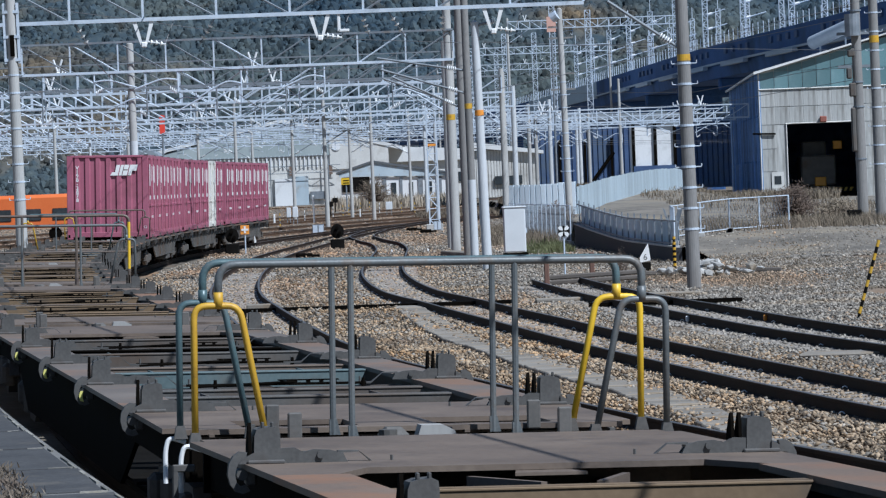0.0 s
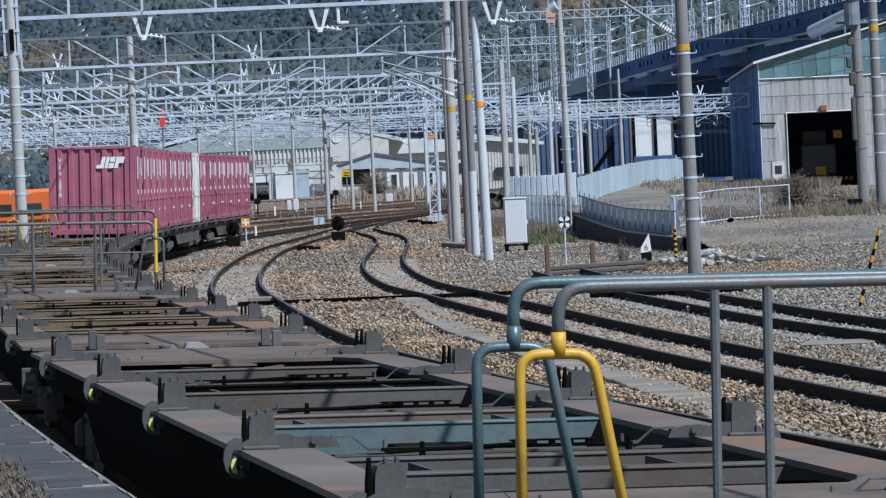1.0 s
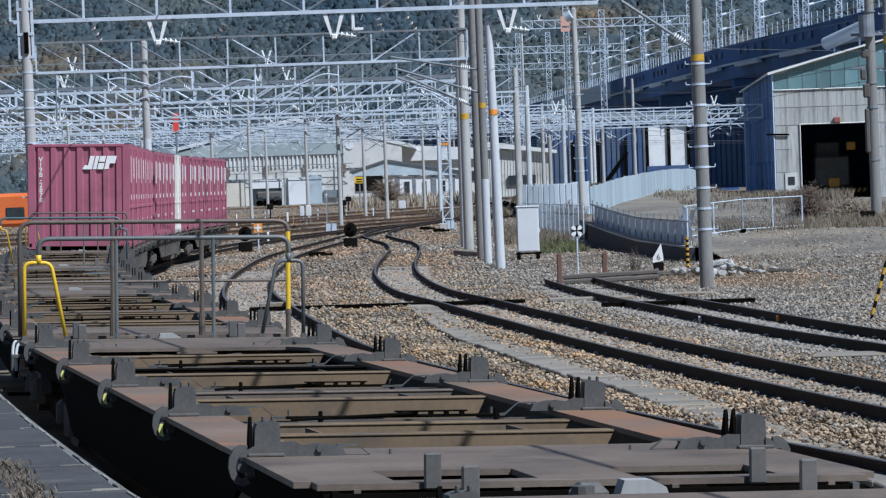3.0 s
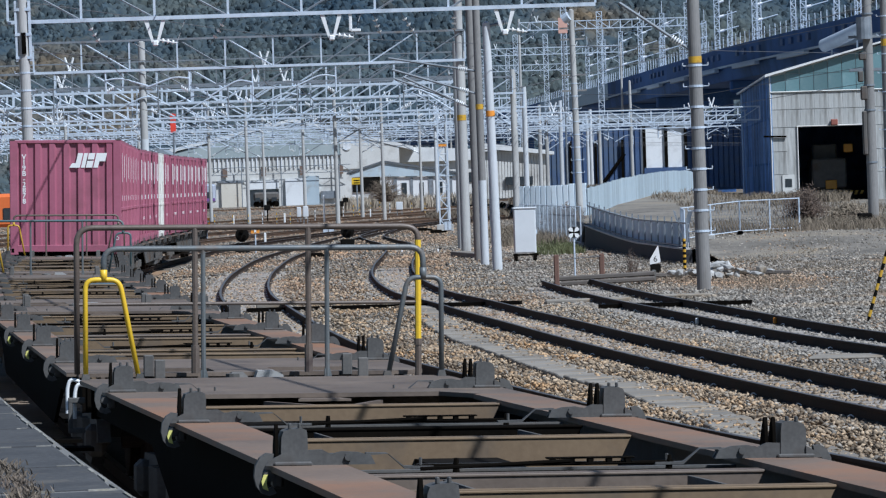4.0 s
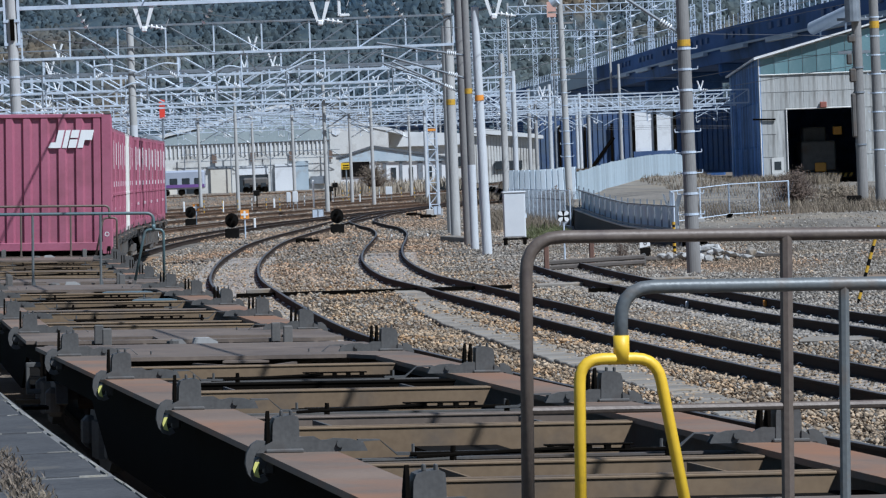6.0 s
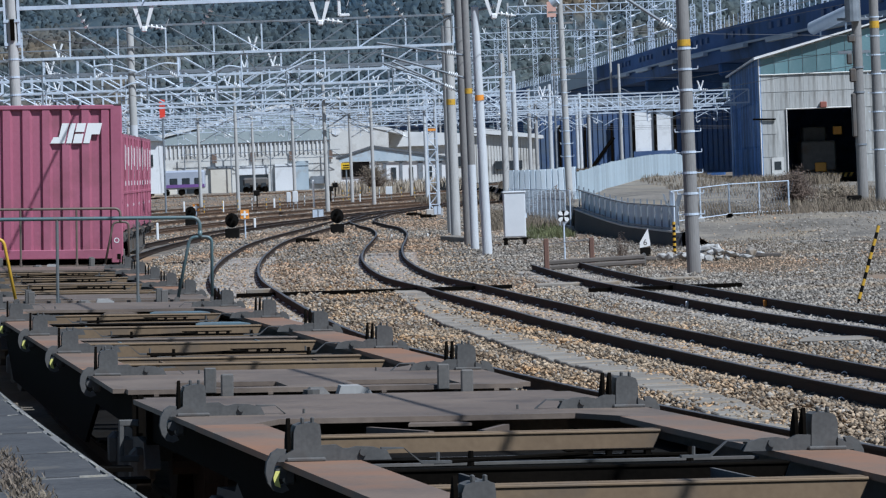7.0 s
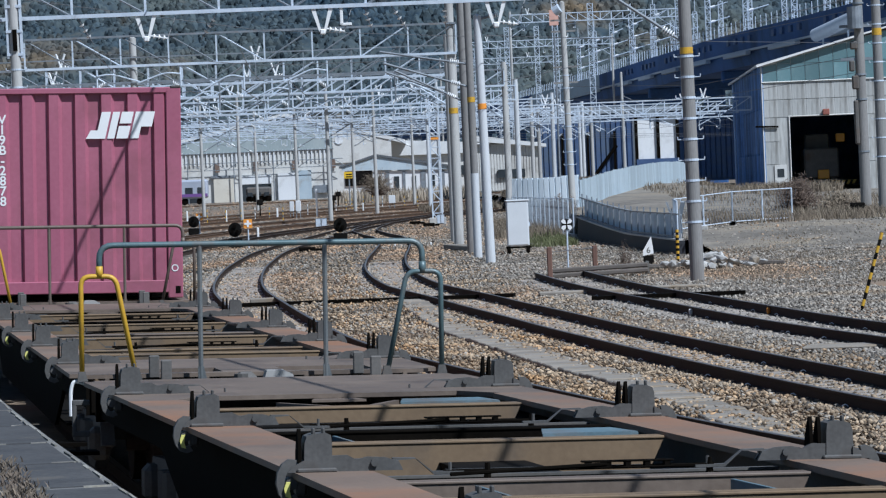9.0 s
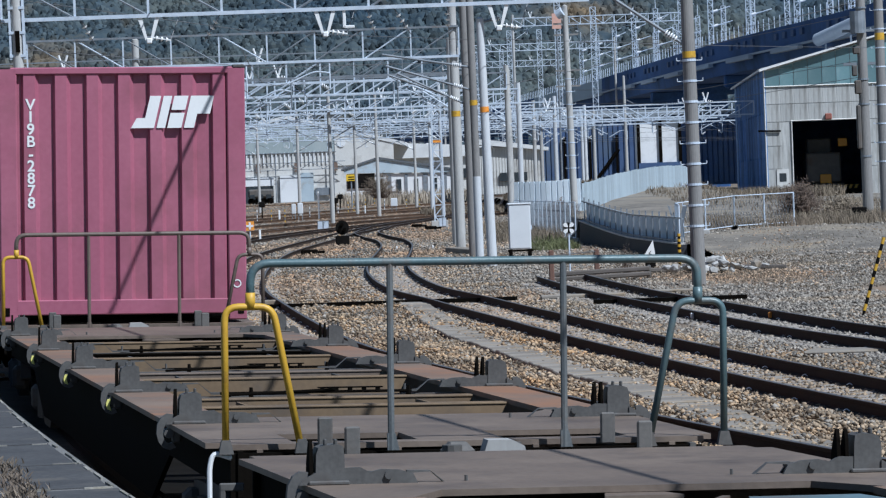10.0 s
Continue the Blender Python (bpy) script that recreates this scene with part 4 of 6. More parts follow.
def tufts(name, where, n, h, material, label, seed, lean=0.4, width=0.012):
    """Blades of grass, each a bent sliver, as one mass."""
    rng = np.random.default_rng(seed)
    verts, faces = [], []
    for _ in range(n):
        x, y, z = where(rng)
        hh = h * rng.uniform(0.4, 1.2)
        a = rng.uniform(0, 6.28)
        lx, ly = lean * hh * math.cos(a) * rng.uniform(0.2, 1.3), lean * hh * math.sin(a) * rng.uniform(0.2, 1.3)
        wx, wy = width * math.sin(a + 1.3), width * math.cos(a + 1.3)
        b = len(verts)
        verts += [(x - wx, y - wy, z), (x + wx, y + wy, z), (x + lx * 0.4 + wx * 0.7, y + ly * 0.4 + wy * 0.7, z + hh * 0.6),
                  (x + lx * 0.4 - wx * 0.7, y + ly * 0.4 - wy * 0.7, z + hh * 0.6), (x + lx, y + ly, z + hh)]
        faces += [(b, b + 1, b + 2, b + 3), (b + 3, b + 2, b + 4)]
    ob = new(name, raw(name, verts, faces, material))
    return tagged(ob, label, "grass", kind="stuff")


def on_platform(rng):
    y = rng.uniform(17, 24)
    x = np.interp(y, [p[1] for p in EDGE], [p[0] for p in EDGE]) - 0.56 + 0.012 * (y - 20) + rng.normal(0, 0.06)
    return float(x), float(y), 0.945


tufts("weeds", on_platform, 1500, 0.04, DRYGRASS, "dry weeds in a crack of the platform", 5, 0.9, 0.006)


def troughs():
    """Concrete cable trough lids lying end to end between the tracks."""
    ob = thing("cable_trough", pose(0, 0, 0), "line of grey concrete cable trough lids", "cable trough", kind="structure")
    line = curve_through([(30, 3.6), (41, 2.62), (43.7, 2.42), (48.3, 2.02), (52.3, 1.5), (60, 0.75), (66.2, 0.14), (75, -0.37), (84.3, -0.8), (90, -1.0)], 0.5)
    bm = bmesh.new()
    bevel_box(bm, (0, 0, 0), (0.56, 0.485, 0.06), 0.012)
    me = finish(bm, "lid", LID)
    rng = random.Random(4)
    for (x0, y0), (x1, y1) in zip(line, line[1:]):
        if y0 > 84:
            break
        o = part("lid", me, None, ob)
        o.matrix_basis = pose(x0 + rng.uniform(-0.012, 0.012), y0, 0.03 + rng.uniform(-0.008, 0.008), rng.uniform(-1, 1), rng.uniform(-1.5, 1.5), -math.degrees(math.atan2(x1 - x0, y1 - y0)))


troughs()


def slab(x, y, w, d, rz, h=0.1):
    bm = bmesh.new()
    bevel_box(bm, (0, 0, h / 2), (w, d, h), 0.02)
    ob = new("concrete_slab", finish(bm, "concrete_slab", LID))
    ob.matrix_basis = pose(x, y, 0, 0, 0, rz)
    tagged(ob, "pale worn concrete slab lying on the ballast", "slab")


for args in ((5.5, 55.2, 1.7, 0.8, -12, 0.05), (2.65, 84.5, 1.7, 0.5, 0, 0.08), (4.6, 86.3, 1.3, 0.6, -10, 0.06), (-3.75, 86.2, 0.7, 0.4, 0, 0.14), (0.55, 141.5, 0.55, 6, 8, 0.16)):
    slab(*args)
for a, b in (((-4.2, 84.6, 0.06), (1.3, 83.8, 0.06)), ((2.7, 79.6, 0.06), (5.6, 79.4, 0.06))):
    bm = bmesh.new()
    box(bm, (Vector(a) + Vector(b)) / 2, ((Vector(b) - Vector(a)).length, 0.35, 0.07), math.atan2(b[1] - a[1], b[0] - a[0]))
    tagged(new("cable_duct", finish(bm, "cable_duct", DARK)), "dark flat cable duct crossing under the rails", "cable duct")


# ---- poles ----
def pole(x, y, h, r0, r1, material, label, bands=(), lower=None, rungs=0, rung_z=(2.0, 7.0), lean=0.0, z=None, name="utility_pole"):
    z = ground_z(x, y) - 0.05 if z is None else z
    ob = thing(name, pose(x, y, z, 0, lean, 0), label, "pole")
    bm = bmesh.new()
    tube(bm, (0, 0, 0), (0, 0, h), r0, r1, 20)
    tube(bm, (0, 0, h), (0, 0, h + 0.05), r1 * 0.9, r1 * 0.3, 20)
    part("shaft", bm, material, ob, smooth=False)
    rad = lambda q: r0 + (r1 - r0) * q / h + 0.006
    for zz, hh, m in bands:
        bm = bmesh.new()
        tube(bm, (0, 0, zz), (0, 0, zz + hh), rad(zz), rad(zz + hh), 20)
        part("band", bm, m, ob)
    if lower:
        bm = bmesh.new()
        tube(bm, (0, 0, 0), (0, 0, lower[0]), r0 + 0.006, rad(lower[0]), 20)
        part("painted_base", bm, lower[1], ob, "white painted lower part")
    for i in range(rungs):
        zz = rung_z[0] + (rung_z[1] - rung_z[0]) * i / max(rungs - 1, 1)
        bm = bmesh.new()
        tube(bm, (0, 0, zz), (0, 0, zz + 0.05), rad(zz) + 0.006, None, 16)
        for k in (-1, 1):
            bent(bm, [(k * rad(zz), 0, zz + 0.02), (k * (rad(zz) + 0.13), 0, zz + 0.02), (k * (rad(zz) + 0.13), 0, zz + 0.09)], 0.011, 0.02, 6)
        part("step_iron", bm, GALV, ob)
    return ob


def bracket(ob, z, dx, dz, z2=None, r=0.035, label="slanting steel bracket arm with insulators"):
    b = new("bracket_arm")
    b.parent = ob
    tagged(b, label)
    bm = bmesh.new()
    tube(bm, (0, 0, z), (dx, 0, z + dz), r, n=8)
    part("arm", bm, GALV_OLD, b)
    bm = bmesh.new()
    d = Vector((dx, 0, dz)).normalized()
    for i in range(5):
        c = Vector((0, 0, z)) + d * (0.35 + 0.06 * i)
        tube(bm, c - d * 0.012, c + d * 0.012, 0.075, n=10)
    part("insulator", bm, PORCELAIN, b)
    if z2 is not None:
        bm = bmesh.new()
        tube(bm, (0, 0, z2), (dx * 0.92, 0, z + dz * 0.92), r * 0.7, n=8)
        part("stay", bm, GALV_OLD, b)


p = pole(5.40, 91.2, 9.0, 0.155, 0.125, POLE_DARK, "tall weathered grey concrete pole with step irons", [(4.98, 0.14, OCHRE)], rungs=9, rung_z=(1.3, 4.9), lean=-0.5)
bracket(p, 5.2, -1.6, 1.15)
p = pole(1.21, 118.9, 7.05, 0.142, 0.11, POLE_WHITE, "pale white concrete mast with an orange band", [(4.4, 0.16, ORANGE)], rungs=0, lean=-0.9)
bracket(p, 6.95, 0.55, 0.1, r=0.04)
p = pole(0.92, 127, 9.6, 0.12, 0.11, POLE_DARK, "dark weathered concrete mast with a white foot and yellow band", [(4.75, 0.16, OCHRE)], lower=(2.6, POLE_WHITE), lean=-0.3)
bracket(p, 5.2, -2.6, 0.85)
bracket(p, 5.9, -2.7, 0.5)
p = pole(0.78, 134, 9.8, 0.15, 0.13, POLE_DARK, "dark weathered concrete mast beside the line", lean=-0.4)
bracket(p, 4.9, -2.2, 1.1)
p = pole(0.42, 148, 10.2, 0.17, 0.14, POLE, "grey concrete mast with a yellow band", [(4.75, 0.2, OCHRE)], lean=-0.2)
bracket(p, 5.4, -2.3, 0.9)
p = pole(15.3, 152.8, 11, 0.2, 0.16, POLE_DARK, "weathered concrete pole carrying switchgear", lean=-0.3)
for zz in (5.6, 6.8, 8.3):
    bm = bmesh.new()
    box(bm, (0, 0, zz), (1.4, 0.1, 0.1))
    part("crossarm", bm, GALV_OLD, p)
bm = bmesh.new()
tube(bm, (-0.15, -0.3, 6.7), (-0.15, -0.3, 7.5), 0.28, n=14)
part("transformer", bm, GALV_OLD, p)
for zz, w, h in ((3.3, 0.16, 1.6), (4.75, 0.24, 0.5), (5.35, 0.2, 0.4), (6.1, 0.26, 0.3)):
    bm = bmesh.new()
    bevel_box(bm, (-0.26 - 0.05 * math.sin(zz * 5), -0.1, zz), (w, 0.26, h), 0.04)
    part("switch_box", bm, UNDER, p)
for zz in (2.2, 4.1, 5.0, 7.6):
    bm = bmesh.new()
    tube(bm, (0, 0, zz), (0, 0, zz + 0.06), 0.215, None, 14)
    part("pole_band", bm, GALV_OLD, p)
p = pole(15.45, 148, 11, 0.19, 0.15, POLE_DARK, "weathered concrete pole with a yellow band", [(6.3, 0.25, OCHRE)], rungs=10, rung_z=(2.0, 8.0), lean=-0.3)
bm = bmesh.new()
bevel_box(bm, (0, 0, 0.2), (0.5, 0.35, 0.4), 0.03)
ob = new("equipment_box", finish(bm, "equipment_box", BLACK))
ob.matrix_basis = pose(14.4, 147, ground_z(14.4, 147))
tagged(ob, "small black equipment box at a pole's foot", "box")
# the two masts left of the line
p = pole(-11.84, 118, 8.2, 0.17, 0.14, POLE, "pale concrete mast on the far side of the line", rungs=8, rung_z=(2.5, 6), lean=-0.6)
bm = bmesh.new()
for k in (-1, 1):
    box(bm, (k * 0.19, 0, 7.2), (0.06, 0.2, 1.7))
for zz in (6.45, 7.1, 7.8):
    box(bm, (0, 0, zz), (0.45, 0.24, 0.08))
part("beam_clamp", bm, GALV, p)
bm = bmesh.new()
box(bm, (0.02, -0.1, 6.85), (0.12, 0.2, 0.6))
part("switch_box", bm, DARK, p)
pole(-11.65, 160, 8.3, 0.165, 0.135, POLE, "grey concrete mast with a white lower half", lower=(4.6, POLE_WHITE), lean=-0.2)
p = pole(5.68, 188, 9.3, 0.16, 0.12, POLE, "old leaning wooden pole with crossarms", lean=-0.8, rungs=8, rung_z=(2, 6))
for zz in (5.7, 6.4, 8.0, 8.5):
    bm = bmesh.new()
    box(bm, (0, 0, zz), (1.1, 0.08, 0.08))
    part("crossarm", bm, POLE_DARK, p)
bm = bmesh.new()
tube(bm, (-0.35, 0, 8.9), (-0.1, -0.1, 9.05), 0.22, n=12)
part("lamp_head", bm, GALV, p)
# thinner masts deeper in the yard: x, y, height
for x, y, h in ((-19.0, 330, 10), (-14.6, 300, 9), (-11.6, 330, 8.5), (-7.0, 255, 8.2), (-7.1, 330, 8.6), (-4.9, 300, 9), (-1.2, 330, 8.8), (-0.3, 280, 9), (4.7, 300, 9.5), (-24.5, 330, 9),
                (14.2, 330, 8.6), (-30, 360, 9), (-17, 380, 9), (-2.8, 380, 9), (-27.5, 300, 8)):
    p = pole(x, y, h, 0.14, 0.10, POLE if int(x * 10) % 3 else POLE_WHITE, "distant grey catenary mast in the yard", lean=-0.2)
    bracket(p, 5.2, 1.6 if int(y) % 20 else -1.6, 0.9, 6.8)


def lattice_mast(x, y, h, w, label, z=0.0, name="lattice_mast"):
    ob = thing(name, pose(x, y, z), label, "mast")
    n = max(4, int(h / 0.55))
    for sx in (-1, 1):
        for sy in (-1, 1):
            bm = bmesh.new()
            box(bm, (sx * w / 2, sy * w / 2, h / 2), (0.07, 0.07, h))
            part("leg", bm, GALV, ob)
    bm = bmesh.new()
    for i in range(n):
        a, b = h * i / n, h * (i + 1) / n
        k = 1 if i % 2 else -1
        for s in (-1, 1):
            tube(bm, (-k * w / 2, s * w / 2, a), (k * w / 2, s * w / 2, b), 0.025, n=5)
            tube(bm, (s * w / 2, -k * w / 2, a), (s * w / 2, k * w / 2, b), 0.025, n=5)
            tube(bm, (-w / 2, s * w / 2, b), (w / 2, s * w / 2, b), 0.022, n=5)
    tagged(part("lacing", bm, GALV, ob), kind="stuff")
    return ob


m = lattice_mast(-0.45, 223, 7.0, 0.5, "galvanised lattice mast with an orange band")
bm = bmesh.new()
box(bm, (0, 0, 4.55), (0.56, 0.56, 0.12))
part("band", bm, ORANGE, m)
bm = bmesh.new()
bevel_box(bm, (0, 0, 0.15), (0.9, 0.9, 0.4), 0.03)
part("footing", bm, CONCRETE, m)


# ---- catenary gantries ----
def gantry(y, x0, x1, z, h, panel, label, thick=0.05, deep=0.0, steel=None, posts=True, tilt=0.0, hanging=True, post_mat=None):
    """A beam across the tracks: two chords, uprights and diagonals, on its masts."""
    steel = steel or GALV
    ob = thing("catenary_gantry", pose(0, y, 0), label, "gantry", "gantries over the yard")
    n = max(2, round((x1 - x0) / panel))
    xs = [x0 + (x1 - x0) * i / n for i in range(n + 1)]
    zz = lambda x: z + tilt * (x - x0)
    planes = (0.0,) if not deep else (-deep / 2, deep / 2)
    for yy in planes:
        for dz, k in ((0, 1.25), (h, 1.0)):
            bm = bmesh.new()
            a, b = Vector((x0, yy, zz(x0) + dz)), Vector((x1, yy, zz(x1) + dz))
            m = Matrix.Translation((a + b) / 2) @ Matrix.Rotation(-math.atan2(b.z - a.z, b.x - a.x), 4, "Y")
            bmesh.ops.create_cube(bm, size=1, matrix=m @ Matrix.Diagonal(((b - a).length, thick * 1.6, thick * k, 1)))
            part("chord", bm, GALV_OLD if dz and y < 235 else steel, ob)
        for i, x in enumerate(xs):
            bm = bmesh.new()
            box(bm, (x, yy, zz(x) + h / 2), (thick * 0.75, thick * 0.75, h - thick))
            part("upright", bm, steel, ob)
        for i in range(n):
            up = i < n / 2
            bm = bmesh.new()
            a, b = (xs[i], yy, zz(xs[i]) + (h if up else 0)), (xs[i + 1], yy, zz(xs[i + 1]) + (0 if up else h))
            tube(bm, a, b, thick * 0.38, n=5)
            part("diagonal", bm, steel if y > 200 or i % 3 == 1 and y > 140 else GALV_OLD, ob)
    if posts:
        for x in (x0, x1):
            bm = bmesh.new()
            tube(bm, (x, 0, 0), (x, 0, zz(x) + h + 0.4), 0.17, 0.14, 14)
            part("mast", bm, post_mat or POLE, ob)
    if posts and y > 155:
        # knee braces from the masts up to the beam
        for x, k in ((x0, 1), (x1, -1)):
            bm = bmesh.new()
            tube(bm, (x, 0, zz(x) - 1.6), (x + k * 2.4, 0, zz(x)), thick * 0.45, n=5)
            part("knee_brace", bm, steel, ob)
    if y > 140:
        # drop posts with registration arms and their insulators
        rng = random.Random(int(y * 3))
        x = max(x0, -0.112 * y) + rng.uniform(1, 3)
        while x < x1 - 1.5:
            d = rng.uniform(0.7, 1.3)
            k = rng.choice((-1, 1))
            bm = bmesh.new()
            tube(bm, (x, 0, zz(x) - d), (x, 0, zz(x)), 0.035, n=6)
            part("drop_post", bm, steel, ob)
            bm = bmesh.new()
            bent(bm, [(x, -0.05, zz(x) - d * 0.45), (x + k * 0.5, -0.05, zz(x) - d * 0.35), (x + k * 1.5, -0.05, zz(x) - d * 0.8)], 0.028, 0.3, 6)
            part("registration_arm", bm, GALV, ob)
            bm = bmesh.new()
            for i in range(4):
                tube(bm, (x + k * 0.06 * (i + 1), 0, zz(x) - d + 0.04 * i), (x + k * (0.06 * i + 0.09), 0, zz(x) - d + 0.04 * i), 0.075, n=8)
            part("insulator", bm, PORCELAIN, ob)
            x += rng.uniform(1.7, 3.4) * (1 + y / 500)
    if hanging:
        rng = random.Random(int(y * 7))
        for x in np.arange(max(x0, -0.1 * y) + 2, x1 - 0.5, 9.0 if y < 200 else 11.0):
            x += rng.uniform(-0.5, 0.5)
            v = new("v_insulator")
            v.parent = ob
            v.location = (x, 0, zz(x) + h + 0.08)
            tagged(v, "white V-shaped insulator hanger")
            bm = bmesh.new()
            for k in (-1, 1):
                tube(bm, (0, 0, 0), (k * 0.2, 0, 0.62), 0.045, 0.05, 8)
            bevel_box(bm, (0, 0, -0.02), (0.14, 0.14, 0.12), 0.02)
            part("v_hanger", bm, PORCELAIN, v)
            bm = bmesh.new()
            for i in range(3):
                tube(bm, (0.18 + 0.12 * i, 0, 0.02 - 0.03 * i), (0.23 + 0.12 * i, 0, 0.01 - 0.03 * i), 0.07, n=8)
            tube(bm, (0.05, 0, 0.02), (0.6, 0, -0.1), 0.018, n=5)
            part("insulator_string", bm, PORCELAIN, v)
    return ob


gantry(118.6, -12.4, 4.2, 7.42, 1.2, 2.0, "near pale steel catenary beam across the tracks", 0.085, hanging=False, posts=False)
gantry(147.84, -14.6, 0.6, 6.83, 1.05, 1.75, "pale lattice catenary beam over the tracks", 0.07, posts=False, hanging=False)
for x in (-8.25, -3.27, 1.63):
    v = thing("v_insulator", pose(x, 118.6, 6.72), "white V-shaped insulator hanger under the near beam", "insulator", "hangers under the near beam")
    bm = bmesh.new()
    for k in (-1, 1):
        prism(bm, [(k * 0.03, 0.0), (k * 0.1, 0.0), (k * 0.3, 0.62), (k * 0.26, 0.7), (k * 0.19, 0.66)], -0.03, 0.03, "y")
    bevel_box(bm, (0, 0, -0.01), (0.16, 0.14, 0.16), 0.03)
    part("v_hanger", bm, PORCELAIN, v)
    bm = bmesh.new()
    tube(bm, (0.08, 0, 0.08), (0.62, 0, -0.02), 0.02, n=6)
    for i in range(3):
        tube(bm, (0.2 + 0.14 * i, 0, 0.06 - 0.026 * i), (0.25 + 0.14 * i, 0, 0.05 - 0.026 * i), 0.075, 0.04, n=10)
    part("insulator_string", bm, PORCELAIN, v)
    bm = bmesh.new()
    tube(bm, (0.6, 0, -0.02), (0.85, 0.4, 0.7), 0.012, n=5)
    part("tie_wire", bm, WIRE, v)
v = thing("drop_bracket", pose(-2.73, 118.6, 7.42), "white angled bracket hanging from the near beam", "bracket")
bm = bmesh.new()
bevel_box(bm, (0, 0, -0.26), (0.09, 0.06, 0.56), 0.015)
bevel_box(bm, (0.14, 0, -0.52), (0.3, 0.06, 0.08), 0.015)
part("angle", bm, PORCELAIN, v)
for x, dx in ((-6.2, -0.5), (-2.1, 0.25), (-1.35, 0.5), (0.2, 0.0), (-10.2, 0.45)):
    v = thing("insulator_string", pose(x, 118.6, 7.42), "white insulator string hanging below the near beam", "insulator", "strings under the near beam")
    d = Vector((dx, 0, -0.8))
    bm = bmesh.new()
    tube(bm, (0, 0, 0), d, 0.014, n=5)
    part("rod", bm, WIRE, v)
    bm = bmesh.new()
    for i in range(3):
        c = d * (0.3 + 0.2 * i)
        tube(bm, c, c + d.normalized() * 0.05, 0.085, 0.04, 10)
    part("discs", bm, PORCELAIN, v)
gantry(159.85, -18.0, 0.3, 6.55, 0.95, 1.9, "thin grey catenary beam on masts", 0.045, steel=GALV_OLD, posts=True, hanging=False)
for i, (y, x0, x1, z, h, deep) in enumerate(((190, -20.5, 0.6, 7.1, 0.95, 0.0), (212, -22, 2.0, 7.0, 0.9, 0.6), (232, -24.5, 3.5, 7.4, 0.9, 0.0), (254, -24, 4.5, 7.0, 0.85, 0.6), (280, -28, 5, 7.2, 0.9, 0.6),
                                             (305, -26, 8, 7.0, 0.9, 0.0), (330, -30, 7, 7.2, 0.9, 0.6), (360, -32, 12, 7.2, 0.9, 0.0), (395, -34, 14, 7.3, 0.9, 0.6), (430, -36, 14, 7.5, 0.9, 0.0), (460, -38, 16, 7.4, 0.9, 0.6))):
    gantry(y, -0.118 * y, x1, z, h, 1.5, "distant galvanised lattice gantry spanning the yard tracks", 0.085, deep or 0.45, GALV, post_mat=(POLE, POLE_WHITE)[i % 2])
for y, x0, x1, z in ((285, 4.8, 21, 6.2), (320, 5.5, 24, 6.5), (350, 8, 26, 6.6)):
    gantry(y, x0, x1, z, 0.9, 1.5, "galvanised lattice gantry over the raised yard", 0.08, 0.5, GALV, posts=y == 350)


# ---- overhead wires ----
def wire(points, r, label):
    bm = bmesh.new()
    bent(bm, points, r, 0.2, 4)
    tagged(new("overhead_wire", finish(bm, "overhead_wire", WIRE)), label, "wire", "overhead wires")


def along(line, y0, y1, z, dz, dx=0.0):
    ys = [p[1] for p in line]
    xs = [p[0] for p in line]
    pts = []
    y = y0
    while y <= y1:
        for k in range(4):
            yy = y + 40 * k / 4
            pts.append((float(np.interp(yy, ys, xs)) + dx, yy, z + dz * (2 * k / 4 - 1) ** 2))
        y += 40
    return pts


for line, lab in ((OWN, "train's line"), (SIDING, "siding"), (LEFT[0], "inner yard line"), (LEFT[1], "outer yard line")):
    wire(along(line, 122 if line in (OWN, SIDING) else 185, 400, 5.3, 0.0), 0.011, "thin contact wire over the " + lab)
    wire(along(line, 122 if line in (OWN, SIDING) else 185, 400, 6.0, 0.45), 0.011, "sagging catenary wire over the " + lab)
for x0, z0, x1, z1 in ((-12, 6.6, 1.3, 6.2), (-12, 8.0, 1.3, 6.9), (1.3, 5.0, 15.4, 8.5), (1.3, 6.4, 15.4, 6.7)):
    wire([(x0, 118, z0), ((x0 + x1) / 2, 126, (z0 + z1) / 2 - 0.35), (x1, 134 if x1 < 5 else 152, z1)], 0.009, "slack cross wire between two masts")
wire([(4.25 + 4.0, -30, 5.0)] + [(float(np.interp(y, [p[1] for p in OWN], [p[0] for p in OWN])) + 2.26, y, 5.2 + 0.034 * max(y - 20, 0)) for y in (-10, 0, 10, 20, 30, 40, 55, 70, 85, 100, 118.5)], 0.024, "thick feeder wire running above the train's line")
for z0 in (8.0, 8.4, 5.7, 6.3):
    wire([(15.4, 152.8, z0), (10.4, 171, z0 - 0.5), (5.68, 188, z0)], 0.01, "slack service wire between poles")
    wire([(5.68, 188, z0), (5.2, 245, z0 - 0.7), (4.7, 300, z0)], 0.01, "slack service wire between poles")


